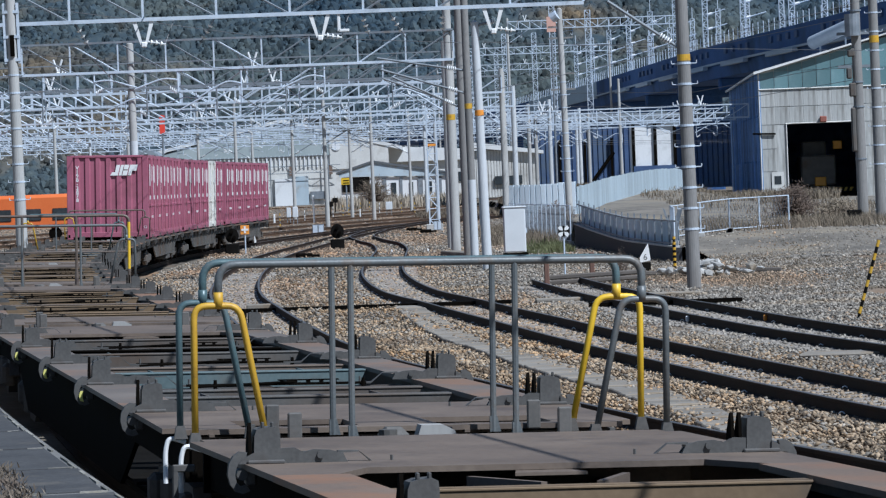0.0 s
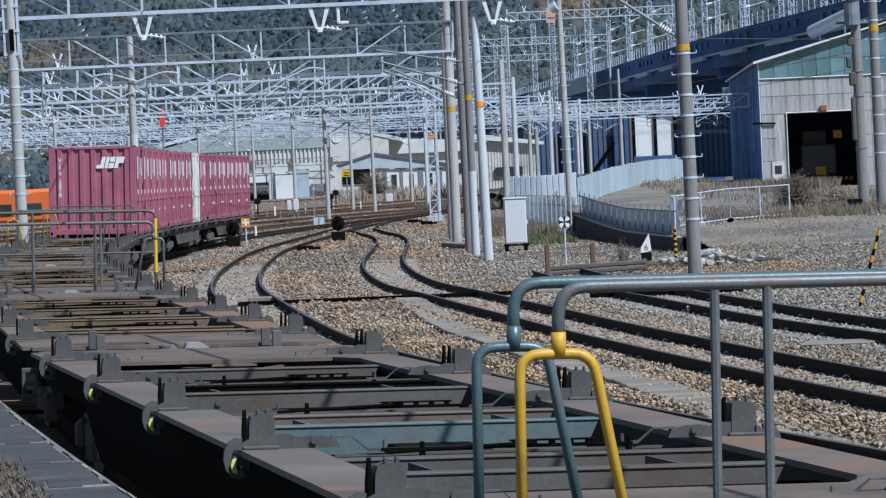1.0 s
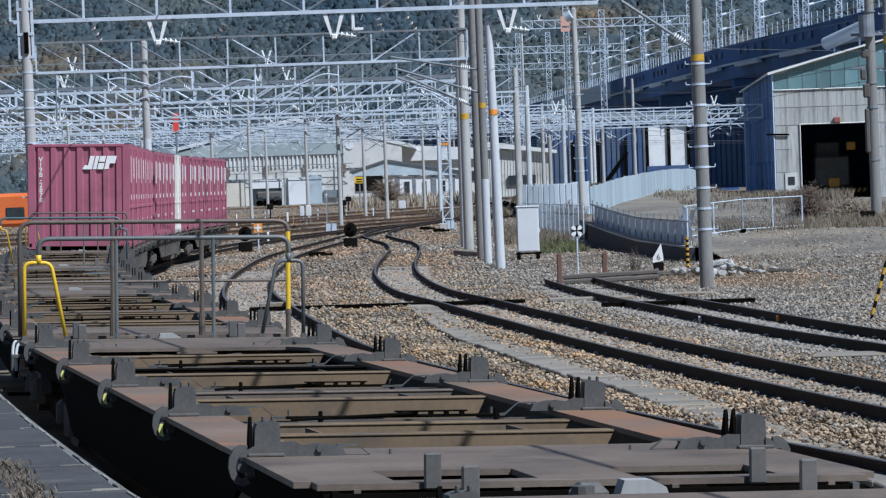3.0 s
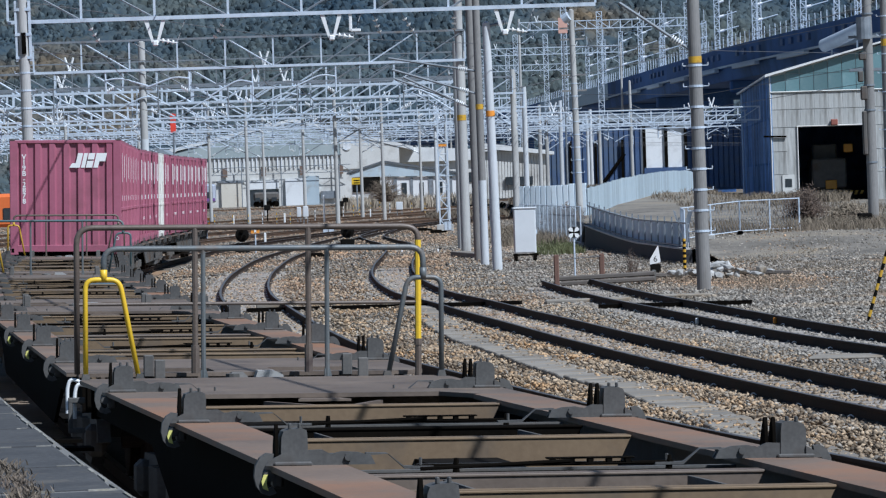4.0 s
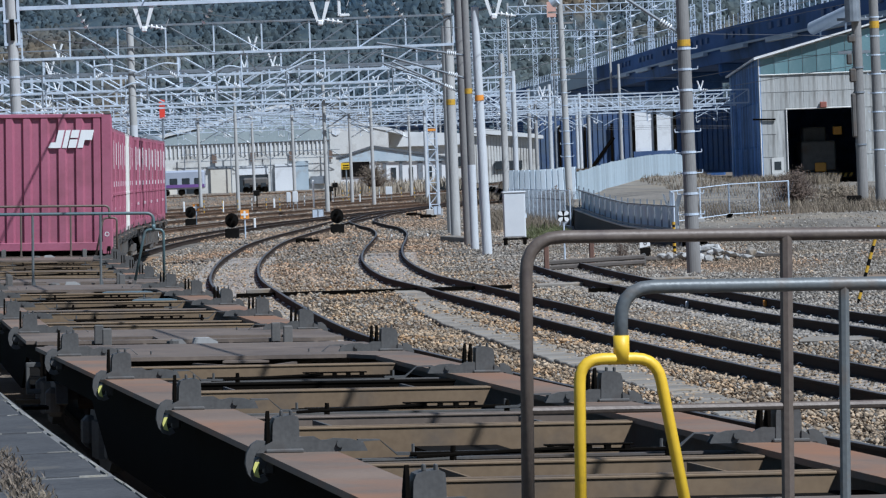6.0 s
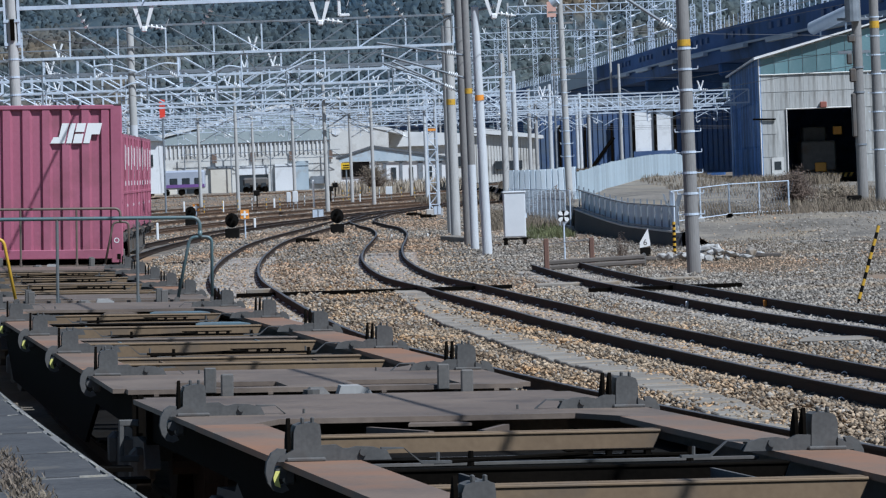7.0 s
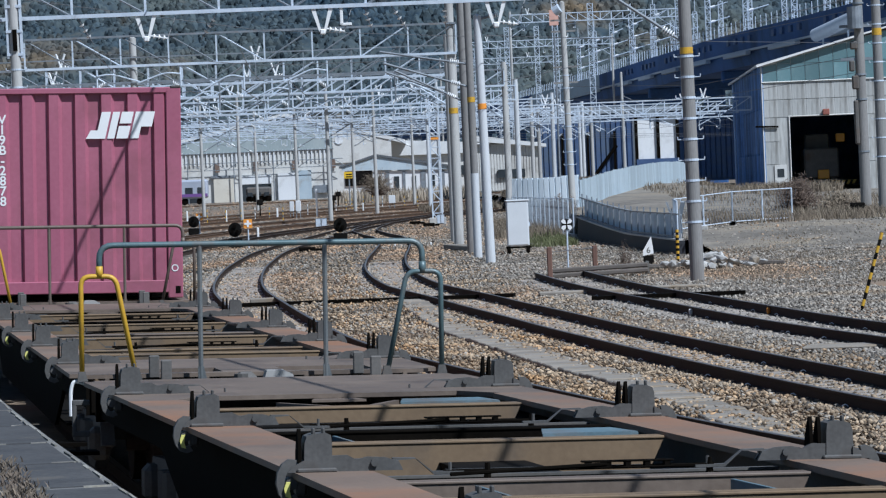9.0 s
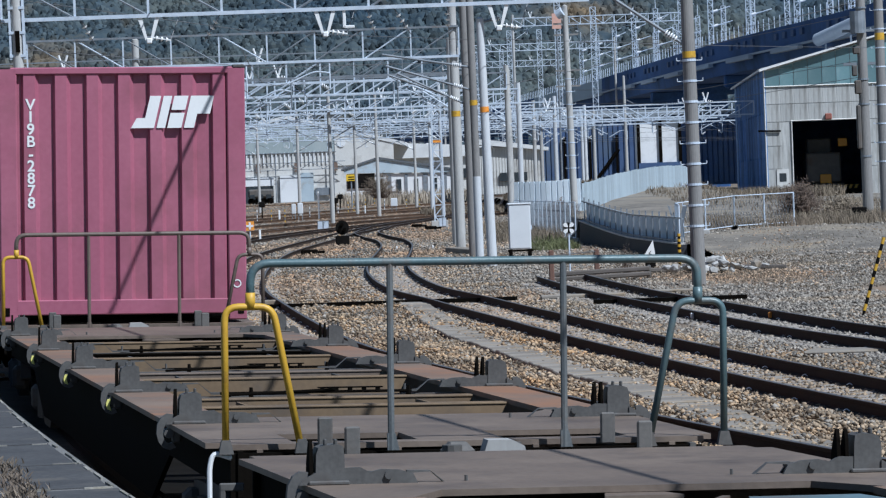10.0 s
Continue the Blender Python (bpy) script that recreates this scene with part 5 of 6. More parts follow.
# ---- the engine shed ----
def shed():
    ob = thing("engine_shed", pose(21.05, 276, 0.5, 0, 0, -2.1), "old engine shed of weathered cement sheets with an open doorway", "shed")
    LEN, W, EAVE, RISE = 60.0, 18.4, 8.45, 2.35
    roof_z = lambda x: EAVE + RISE * (1 - abs(x - W / 2) / (W / 2))
    # backing walls with a real doorway
    bm = bmesh.new()
    for x0, x1, z0, z1 in ((0.06, 1.75, 0, 7.3), (6.75, W - 0.06, 0, 7.3), (1.75, 6.75, 5.0, 7.3)):
        box(bm, ((x0 + x1) / 2, 0.1, (z0 + z1) / 2), (x1 - x0, 0.1, z1 - z0))
    prism(bm, [(0.06, 7.3), (W - 0.06, 7.3), (W - 0.06, EAVE), (W / 2, EAVE + RISE - 0.1), (0.06, EAVE)], 0.06, 0.14, "y")
    part("front_wall", bm, SHEETGREY, ob)
    bm = bmesh.new()
    box(bm, (0.06, LEN / 2, EAVE / 2), (0.1, LEN, EAVE))
    box(bm, (W - 0.06, LEN / 2, EAVE / 2), (0.1, LEN, EAVE))
    box(bm, (W / 2, LEN, EAVE / 2), (W, 0.1, EAVE))
    part("side_wall", bm, SHEETSIDE, ob)
    bm = bmesh.new()
    for k in (-1, 1):
        prism(bm, [(W / 2, EAVE + RISE), (W / 2, EAVE + RISE + 0.14), (W / 2 + k * (W / 2 + 0.3), EAVE + 0.06), (W / 2 + k * (W / 2 + 0.3), EAVE - 0.08)], -0.3, LEN, "y")
    part("roof", bm, ROOFWHITE, ob)
    # sheets over the front, row by row
    rng = random.Random(2)
    rows = ((0.0, 1.9), (1.93, 3.4), (3.43, 4.98), (5.01, 6.15), (6.18, 7.3))
    for z0, z1 in rows:
        x = 0.1
        while x < W - 0.3:
            w = 0.93
            if not (z0 < 4.99 and 1.75 - 0.5 < x + w / 2 < 6.75):
                bm = bmesh.new()
                bevel_box(bm, (w / 2, 0, (z1 - z0) / 2), (w - 0.012, 0.03, z1 - z0 - 0.012), 0.004)
                o = part("wall_sheet", bm, SHEETGREY, ob)
                o.location = (x, 0.03 + rng.uniform(-0.008, 0.008), z0)
            x += w
    x = 0.1
    while x < W - 0.3:
        w = 0.93
        for z0, z1 in ((7.36, 8.5), (8.53, 12)):
            a, b = min(z1, roof_z(x) - 0.12), min(z1, roof_z(x + w) - 0.12)
            if a > z0 + 0.1 or b > z0 + 0.1:
                bm = bmesh.new()
                prism(bm, [(0.02, z0), (w - 0.02, z0), (w - 0.02, max(b, z0 + 0.02)), (0.02, max(a, z0 + 0.02))], 0.0, 0.04, "y")
                o = part("gable_panel", bm, GREENGLASS, ob)
                o.location = (x, 0.01 + rng.uniform(-0.006, 0.006), 0)
        x += w
    for y in np.arange(0.3, 56, 1.55):
        for z0, z1 in ((0, 2.6), (2.65, 5.6), (5.65, EAVE - 0.1)):
            bm = bmesh.new()
            bevel_box(bm, (0, 0.72, (z1 - z0) / 2), (0.04, 1.3, z1 - z0 - 0.05), 0.01)
            o = part("side_sheet", bm, SHEETSIDE, ob)
            o.location = (-0.01 + rng.uniform(-0.01, 0.01), y, z0)
        bm = bmesh.new()
        box(bm, (-0.03, y - 0.05, EAVE / 2), (0.07, 0.07, EAVE))
        part("side_post", bm, SHEETSIDE, ob)
    for a, b in (((1.72, -0.02, 0), (1.72, -0.02, 5.04)), ((1.68, -0.02, 5.04), (6.8, -0.02, 5.04)), ((0.0, -0.02, 0), (0.0, -0.02, EAVE)), ((0, -0.04, 7.33), (W, -0.04, 7.33)),
                 ((-0.3, -0.32, EAVE - 0.1), (W / 2, -0.32, EAVE + RISE + 0.05))):
        bm = bmesh.new()
        tube(bm, a, b, 0.045, n=4)
        part("trim", bm, WALLPALE, ob)
    bm = bmesh.new()
    box(bm, (1.05, -0.02, 0.95), (0.8, 0.05, 1.9))
    d = part("side_door", bm, WALLPALE, ob)
    bm = bmesh.new()
    box(bm, (1.05, -0.05, 1.35), (0.45, 0.02, 0.55))
    part("door_pane", bm, GLASS, d)
    bm = bmesh.new()
    bevel_box(bm, (4.15, -0.15, 5.25), (0.45, 0.3, 0.4), 0.05)
    part("warning_lamp", bm, mat("rusty_red", (0.22, 0.07, 0.05), (0.30, 0.11, 0.08), 3, 40, 0.6), ob, "rusty red lamp housing")
    bm = bmesh.new()
    tube(bm, (-0.5, -0.1, 4.45), (1.0, -0.1, 4.4), 0.06, n=6)
    part("bracket_pipe", bm, DARK, ob)
    bm = bmesh.new()
    tube(bm, (4.1, 9, 10.55), (6.75, 5.6, 11.65), 0.45, n=20)
    for x in (4.6, 6.2):
        box(bm, (x, 9 - (x - 4.1) * 1.28, 10.1), (0.12, 0.12, 1.3))
    d = part("ridge_duct", bm, VIADUCT_LIGHT, ob, "large pale sheet-metal duct over the roof")
    bm = bmesh.new()
    tube(bm, (6.75, 5.6, 11.65), (6.79, 5.55, 11.667), 0.43, n=20)
    part("duct_cap", bm, WALLWHITE, d, "white round duct cap")
    # a machine inside
    v = thing("maintenance_vehicle", pose(25.2, 281, 0.5, 0, 0, -2.1), "dark track maintenance vehicle with yellow boxes inside the shed", "rail vehicle")
    bm = bmesh.new()
    bevel_box(bm, (0, 2, 1.9), (2.3, 6, 2.0), 0.1)
    bevel_box(bm, (-0.2, 1.6, 3.3), (1.6, 3, 1.1), 0.1)
    part("body", bm, UNDER, v)
    for c, s in (((0.1, -1.05, 1.15), (0.75, 0.2, 0.6)), ((1.3, -0.9, 3.55), (0.6, 0.5, 0.55))):
        bm = bmesh.new()
        bevel_box(bm, c, s, 0.04)
        part("equipment_case", bm, mat("machine_orange", (0.55, 0.25, 0.02), (0.62, 0.30, 0.03), 2, 20, 0.5), v, "orange-yellow steel case")
    for i in range(5):
        bm = bmesh.new()
        prism(bm, [(0.5 + i * 0.36, 0.45), (0.68 + i * 0.36, 0.45), (0.82 + i * 0.36, 0.72), (0.64 + i * 0.36, 0.72)], -1.2, -1.16, "y")
        part("stripe", bm, OCHRE, v)
    bm = bmesh.new()
    bevel_box(bm, (1.3, -1.1, 0.58), (2.2, 0.06, 0.32), 0.01)
    part("bumper", bm, BLACK, v)
    for x in (-0.57, 0.57):
        bm = bmesh.new()
        for y in (0.3, 3.7):
            tube(bm, (x - 0.06, y, 0.45), (x + 0.06, y, 0.45), 0.43, n=16)
        part("wheels", bm, RUST, v)


shed()


# ---- walls and fences of the raised yard ----
def retaining_wall():
    ob = thing("retaining_wall", pose(0, 0, 0), "curved retaining wall with a coping, its face coloured shade black", "wall", kind="structure")
    line = [(yard_edge(y), y, wall_top(y)) for y in np.arange(119.5, 155, 0.75)]
    bm = bmesh.new()
    strip(bm, line, [(-0.02, -1.1), (0.2, -1.1), (0.2, -0.05), (-0.02, -0.05)])
    part("wall_face", bm, PITWALL, ob)
    bm = bmesh.new()
    strip(bm, line, [(-0.05, -0.05), (0.25, -0.05), (0.25, 0.0), (-0.05, 0.0)])
    part("coping", bm, CONCRETE, ob)
    f = thing("yard_railing", pose(0, 0, 0), "curved iron bar railing on the retaining wall", "railing")
    pts = [(yard_edge(y) + 0.08, y, wall_top(y) - 0.02) for y in np.arange(119.6, 155, 0.7)]
    for dz in (0.07, 0.72):
        bm = bmesh.new()
        strip(bm, pts, [(-0.02, dz - 0.02), (0.02, dz - 0.02), (0.02, dz + 0.02), (-0.02, dz + 0.02)])
        part("rail", bm, GALV_OLD, f)
    bm = bmesh.new()
    box(bm, (0, 0, 0.44), (0.045, 0.045, 0.88))
    # darker steel puts the posts' shadow side into their colour
    me = finish(bm, "post", GALV_OLD)
    for p in pts[::3]:
        part("post", me, None, f).location = p
    # sheet fence just inside the railing
    s = thing("sheet_fence", pose(0, 0, 0), "pale blue corrugated sheet fence along the curve", "fence")
    ys = np.arange(121, 156, 0.62)
    for a, b in zip(ys, ys[1:]):
        x0, x1 = yard_edge(a) + 0.3, yard_edge(b) + 0.3
        bm = bmesh.new()
        L = math.hypot(x1 - x0, b - a)
        ribbed(bm, L, 0, 0.72, 0, "x", 4, 0.02, 1)
        o = part("fence_sheet", bm, PALESHEET, s)
        o.matrix_basis = pose((x0 + x1) / 2, (a + b) / 2, wall_top((a + b) / 2) - 0.04, 0, 0, math.degrees(math.atan2(b - a, x1 - x0)))


retaining_wall()


def sheet_fence(points, h, label, top=None, pitch=0.6, material=None):
    s = thing("sheet_fence", pose(0, 0, 0), label, "fence")
    rng = random.Random(8)
    for (x0, y0), (x1, y1) in zip(points, points[1:]):
        L = math.hypot(x1 - x0, y1 - y0)
        n = max(1, int(L / pitch))
        for i in range(n):
            u = (i + 0.5) / n
            x, y = x0 + (x1 - x0) * u, y0 + (y1 - y0) * u
            bm = bmesh.new()
            hh = top - ground_z(x, y) + 0.05 if top else h
            ribbed(bm, L / n, 0, hh * rng.uniform(0.98, 1.02), 0, "x", 3, 0.05, 1)
            o = part("fence_sheet", bm, material or SHEETBLUE, s)
            o.matrix_basis = pose(x, y, ground_z(x, y) - 0.05, 0, 0, math.degrees(math.atan2(y1 - y0, x1 - x0))) @ pose(0, 0, 0, 0, rng.uniform(-1.5, 1.5), 0)
    return s


sheet_fence([(3.0, 191), (4.5, 190.4), (6.1, 190)], 2.3, "weathered pale blue sheet fence with panels askew", 2.3, material=PALESHEET)
sheet_fence([(6.1, 190), (7.3, 201), (8.96, 215), (11.4, 235), (13.6, 250), (15.4, 262)], 1.3, "weathered pale blue sheet fence running back to the shed")


def mesh_fence(points, h, label, mids=(0.1, 0.98), every=2.1):
    f = thing("wire_fence", pose(0, 0, 0), label, "fence")
    for (x0, y0), (x1, y1) in zip(points, points[1:]):
        n = max(1, round(math.hypot(x1 - x0, y1 - y0) / every))
        for i in range(n + 1):
            x, y = x0 + (x1 - x0) * i / n, y0 + (y1 - y0) * i / n
            bm = bmesh.new()
            tube(bm, (x, y, ground_z(x, y) - 0.05), (x, y, ground_z(x, y) + h), 0.026, n=8)
            p = part("post", bm, GALV, f)
            bm = bmesh.new()
            bevel_box(bm, (x, y, ground_z(x, y) + 0.04), (0.22, 0.22, 0.2), 0.02)
            part("footing", bm, CONCRETE, p)
        for k in mids:
            bm = bmesh.new()
            tube(bm, (x0, y0, ground_z(x0, y0) + h * k), (x1, y1, ground_z(x1, y1) + h * k), 0.016, n=6)
            part("rail", bm, GALV, f)
        bm = bmesh.new()
        n = int(math.hypot(x1 - x0, y1 - y0) / 0.16)
        for i in range(n):
            u = i / n
            x, y = x0 + (x1 - x0) * u, y0 + (y1 - y0) * u
            z = ground_z(x, y)
            for k in (-1, 1):
                dx = k * 0.25 / max(abs(x1 - x0), 0.1) * (x1 - x0)
                tube(bm, (x, y, z + 0.1), (x + dx, y, z + h * 0.95), 0.004, n=3)
        tagged(part("wire_mesh", bm, GALV_OLD, f), kind="stuff")


mesh_fence([(6.65, 121), (7.1, 131.0), (9.1, 133.5), (11.2, 136)], 1.08, "low galvanised wire fence along the yard")
mesh_fence([(17.8, 172), (19.8, 172), (21.5, 178)], 1.35, "galvanised pipe fence before the shed", (0.5, 0.98))
mesh_fence([(2.95, 186), (4.75, 157)], 1.5, "iron fence before the sheet fence")


# ---- small things by the tracks ----
def small_things():
    c = thing("relay_cabinet", pose(2.22, 131.3, 0.0, 0, 0, 2), "light grey steel relay cabinet on a dark frame", "cabinet")
    bm = bmesh.new()
    bevel_box(bm, (0, 0, 0.93), (0.68, 0.5, 1.4), 0.02)
    part("body", bm, CABINET, c)
    bm = bmesh.new()
    bevel_box(bm, (-0.01, -0.256, 0.93), (0.62, 0.012, 1.32), 0.004)
    d = part("door", bm, CABINET, c)
    bm = bmesh.new()
    bevel_box(bm, (0.36, -0.2, 0.9), (0.04, 0.03, 0.14), 0.008)
    part("handle", bm, GALV, d)
    bm = bmesh.new()
    bevel_box(bm, (0, 0, 1.65), (0.74, 0.56, 0.05), 0.015)
    part("cap", bm, CABINET, c)
    for x in (-0.3, 0.3):
        bm = bmesh.new()
        box(bm, (x, 0, 0.1), (0.1, 0.5, 0.25))
        part("leg", bm, DARK, c)
    bm = bmesh.new()
    box(bm, (0, -0.2, 0.19), (0.8, 0.06, 0.06))
    part("base_bar", bm, DARK, c)
    # the X board
    s = thing("stop_marker", pose(3.03, 106, -0.05), "small white X-shaped marker on a thin post", "sign")
    bm = bmesh.new()
    tube(bm, (0, 0, 0), (0, 0, 1.1), 0.022, n=8)
    part("post", bm, GALV, s)
    bm = bmesh.new()
    box(bm, (0, -0.03, 1.2), (0.27, 0.012, 0.27))
    part("board", bm, BLACK, s)
    for a in (45, 135, 225, 315):
        bm = bmesh.new()
        prism(bm, [(0.02, 0), (0.1, 0.055), (0.165, 0.04), (0.165, -0.04), (0.1, -0.055)], -0.044, -0.038, "y")
        o = part("white_leaf", bm, WHITE, s)
        o.matrix_basis = pose(0, 0, 1.2, 0, a, 0)
    # stop block at the end of the short siding
    b = thing("stop_block", pose(0, 0, 0), "old timber stop block with rusty posts", "buffer stop")
    for (x, y, h) in ((2.36, 97.6, 0.75), (3.5, 100, 0.7)):
        bm = bmesh.new()
        bevel_box(bm, (x, y, h / 2), (0.12, 0.14, h), 0.02)
        part("post", bm, RUSTWOOD, b)
    for i, z in enumerate((0.08, 0.2)):
        bm = bmesh.new()
        bevel_box(bm, (0, 0, 0), (2.35, 0.2, 0.11), 0.025)
        o = part("timber", bm, WOOD, b)
        o.matrix_basis = pose(3.5, 98.1 + 0.1 * i, z, 0, -1.5, 4)
    bm = bmesh.new()
    bevel_box(bm, (4.66, 98.4, 0.16), (0.09, 0.2, 0.3), 0.02)
    part("end_plate", bm, UNDER, b)
    bm = bmesh.new()
    tube(bm, (2.36, 97.6, 0.62), (3.5, 100, 0.64), 0.01, n=5)
    part("wire", bm, WIRE, b)
    # white pointed board with its number
    w = thing("number_board", pose(5.2, 108.8, 0), "white pointed board with the number 6", "sign")
    bm = bmesh.new()
    prism(bm, [(-0.14, 0.22), (0.13, 0.27), (0.13, 0.34), (0.08, 0.72), (-0.14, 0.36)], -0.02, 0.02, "y")
    part("board", bm, WHITE, w)
    bm = bmesh.new()
    bevel_box(bm, (0, 0.02, 0.1), (0.27, 0.06, 0.26), 0.01)
    part("base", bm, BLACK, w)
    cu = bpy.data.curves.new("numeral", "FONT")
    cu.body, cu.size, cu.align_x, cu.extrude = "6", 0.22, "CENTER", 0.002
    cu.materials.append(UNDER)
    o = new("numeral", cu)
    o.parent = w
    o.matrix_basis = pose(0.0, -0.024, 0.29, 90)
    # striped guards
    for x, y, h, r, tip in ((6.09, 111.2, 0.85, 0.045, 0), (6.70, 68.5, 1.35, 0.028, 17)):
        g = thing("striped_post", pose(x, y, -0.02, 0, tip, 0), "yellow and black striped guard post", "post")
        n = 12
        for i in range(n):
            bm = bmesh.new()
            tube(bm, (0, 0, h * i / n), (0, 0, h * (i + 1) / n), r if i else r * 0.4, r, 10)
            part("stripe", bm, OCHRE if i % 2 else BLACK, g)
    # dwarf signals
    for x, y in ((-4.28, 169), (-8.42, 167), (-12.88, 214)):
        d = thing("dwarf_signal", pose(x, y, 0), "low black shunting signal with round lamps", "signal")
        bm = bmesh.new()
        bevel_box(bm, (0, 0, 0.2), (0.55, 0.4, 0.4), 0.03)
        part("base", bm, BLACK, d)
        bm = bmesh.new()
        prism(bm, [(0.27 * math.cos(a), 0.72 + 0.27 * math.sin(a) * 1.1) for a in np.linspace(0, 2 * math.pi, 16, endpoint=False)], -0.1, 0.1, "y")
        part("head", bm, BLACK, d)
        for px, pz in ((-0.1, 0.65), (0.1, 0.65), (0.0, 0.86)):
            bm = bmesh.new()
            tube(bm, (px, -0.1, pz), (px, -0.2, pz), 0.07, n=10)
            part("lamp_hood", bm, DARK, d)
    for x, y in ((-7.85, 166), (-12.7, 216)):
        k = thing("cross_sign", pose(x, y, 0), "orange square sign with white cross on a post", "sign")
        bm = bmesh.new()
        tube(bm, (0, 0, 0), (0, 0, 0.8), 0.03, n=6)
        part("post", bm, GALV, k)
        bm = bmesh.new()
        box(bm, (0, -0.04, 0.95), (0.34, 0.02, 0.36))
        part("board", bm, ORANGE, k)
        for sz in ((0.28, 0.012, 0.08), (0.08, 0.012, 0.28)):
            bm = bmesh.new()
            box(bm, (0, -0.058 - sz[0] * 0.01, 0.95), sz)
            part("white_bar", bm, WHITE, k)
    # low white stakes and boxes among the tracks
    for x, y, h, w in ((-8.5, 189, 0.55, 0.1), (-11.6, 170, 0.7, 0.1), (-9.34, 304, 2.0, 0.13), (-11.93, 297, 0.8, 0.13), (-14.5, 277, 0.9, 0.1), (-18.5, 300, 0.8, 0.12), (-6.6, 335, 0.7, 0.1)):
        bm = bmesh.new()
        bevel_box(bm, (0, 0, h / 2), (w, w, h), 0.02)
        o = new("white_stake", finish(bm, "white_stake", WHITE))
        o.location = (x, y, ground_z(x, y))
        tagged(o, "white painted marker stake beside the tracks", "stake")
    for x, y, w, h in ((-10.9, 297, 0.3, 0.7), (-10.38, 295.5, 0.38, 0.75), (-4.4, 345, 0.55, 0.65), (-22, 285, 0.6, 0.6)):
        o = thing("trackside_box", pose(x, y, ground_z(x, y)), "small white trackside equipment box on legs", "cabinet")
        bm = bmesh.new()
        bevel_box(bm, (0, 0, 0.5 + h / 2), (w, 0.3, h), 0.03)
        part("case", bm, CABINET, o)
        for k in (-0.35, 0.35):
            bm = bmesh.new()
            box(bm, (k * w, 0, 0.26), (0.05, 0.05, 0.54))
            part("leg", bm, GALV_OLD, o)
    for x, y, w in ((-6.77, 227, 0.62), (-0.3, 221, 0.4)):
        o = thing("relay_box", pose(x, y, 0), "low grey metal relay box with ribbed doors", "cabinet")
        bm = bmesh.new()
        bevel_box(bm, (0, 0, 0.27), (w, 0.35, 0.5), 0.02)
        part("case", bm, GALV_OLD, o)
        for k in (-0.25, 0.25):
            bm = bmesh.new()
            box(bm, (k * w, -0.185, 0.28), (w * 0.4, 0.015, 0.42))
            part("door", bm, GALV, o)
    # striped low stakes in a row, deeper in
    stakes = ((-14.49, 276), (-13.69, 280.4), (-13.37, 294), (-12.2, 290), (-11.11, 286), (-10.27, 312), (-8.1, 362), (-7.43, 380), (-9.2, 352), (-8.5, 358), (-6.7, 385), (-5.6, 372), (-3.6, 366), (-2.4, 360), (-1.2, 352), (-16.5, 290))
    for i, (x, y) in enumerate(stakes):
        o = thing("warning_stake", pose(x, y, ground_z(x, y)), "thin yellow and black striped warning stake", "stake", "stakes in the yard")
        for k in range(5):
            bm = bmesh.new()
            tube(bm, (0, 0, k * 0.18), (0, 0, k * 0.18 + 0.18), 0.035, n=6)
            part("band", bm, (WHITE if i % 3 == 2 else OCHRE) if k % 2 == 0 else GALV_OLD, o)
    # low dark boards standing deeper in the yard
    for x, y in ((-10.0, 392), (-9.4, 352), (-14.6, 330)):
        o = thing("point_indicator", pose(x, y, ground_z(x, y)), "small black point indicator on a short post", "signal")
        bm = bmesh.new()
        tube(bm, (0, 0, 0), (0, 0, 0.9), 0.06, n=6)
        part("post", bm, DARK, o)
        bm = bmesh.new()
        bevel_box(bm, (0, 0, 1.1), (0.5, 0.2, 0.45), 0.06)
        part("head", bm, BLACK, o)
    # yellow board, red banner, other signs
    for x, y, z, w, h, m, lab in ((-9.1, 400, 2.75, 0.95, 0.62, YELLOW, "yellow warning board on a pole with black bars"), (-19.8, 300, 6.8, 0.4, 1.35, RED, "red vertical banner sign on a post"),
                                  (8.25, 300, 13.0, 0.65, 1.1, mat("faded_red", (0.55, 0.30, 0.24), (0.65, 0.40, 0.32), 2, 20, 0.7), "faded red and white danger board on a post")):
        s = thing("sign_board", pose(x, y, 0), lab, "sign")
        bm = bmesh.new()
        tube(bm, (0, 0.1, 0), (0, 0.1, z + h), 0.07, n=8)
        part("post", bm, GALV_OLD, s)
        bm = bmesh.new()
        box(bm, (0, 0, z + h / 2), (w, 0.04, h))
        part("board", bm, m, s)
        if m is YELLOW:
            for k in (0.15, 0.38):
                bm = bmesh.new()
                box(bm, (0, -0.03, z + k), (w * 0.6, 0.012, 0.1))
                part("bar", bm, BLACK, s)
    # yellow stub and junk near the lattice mast
    bm = bmesh.new()
    tube(bm, (0, 0, 0), (0, 0, 1.0), 0.07, n=8)
    o = new("yellow_bollard", finish(bm, "yellow_bollard", YELLOW))
    o.location = (0.35, 205, 0)
    tagged(o, "thin yellow bollard beside a lattice mast", "bollard")
    # switch machines
    for x, y in ((-1.7, 226), (-0.9, 214), (-5.0, 150)):
        bm = bmesh.new()
        bevel_box(bm, (0, 0, 0.09), (0.6, 0.45, 0.17), 0.04)
        bevel_box(bm, (0.4, 0, 0.07), (0.3, 0.2, 0.1), 0.03)
        o = new("switch_machine", finish(bm, "switch_machine", DARK))
        o.location = (x, y, 0)
        tagged(o, "low dark switch machine beside the points", "switch machine")
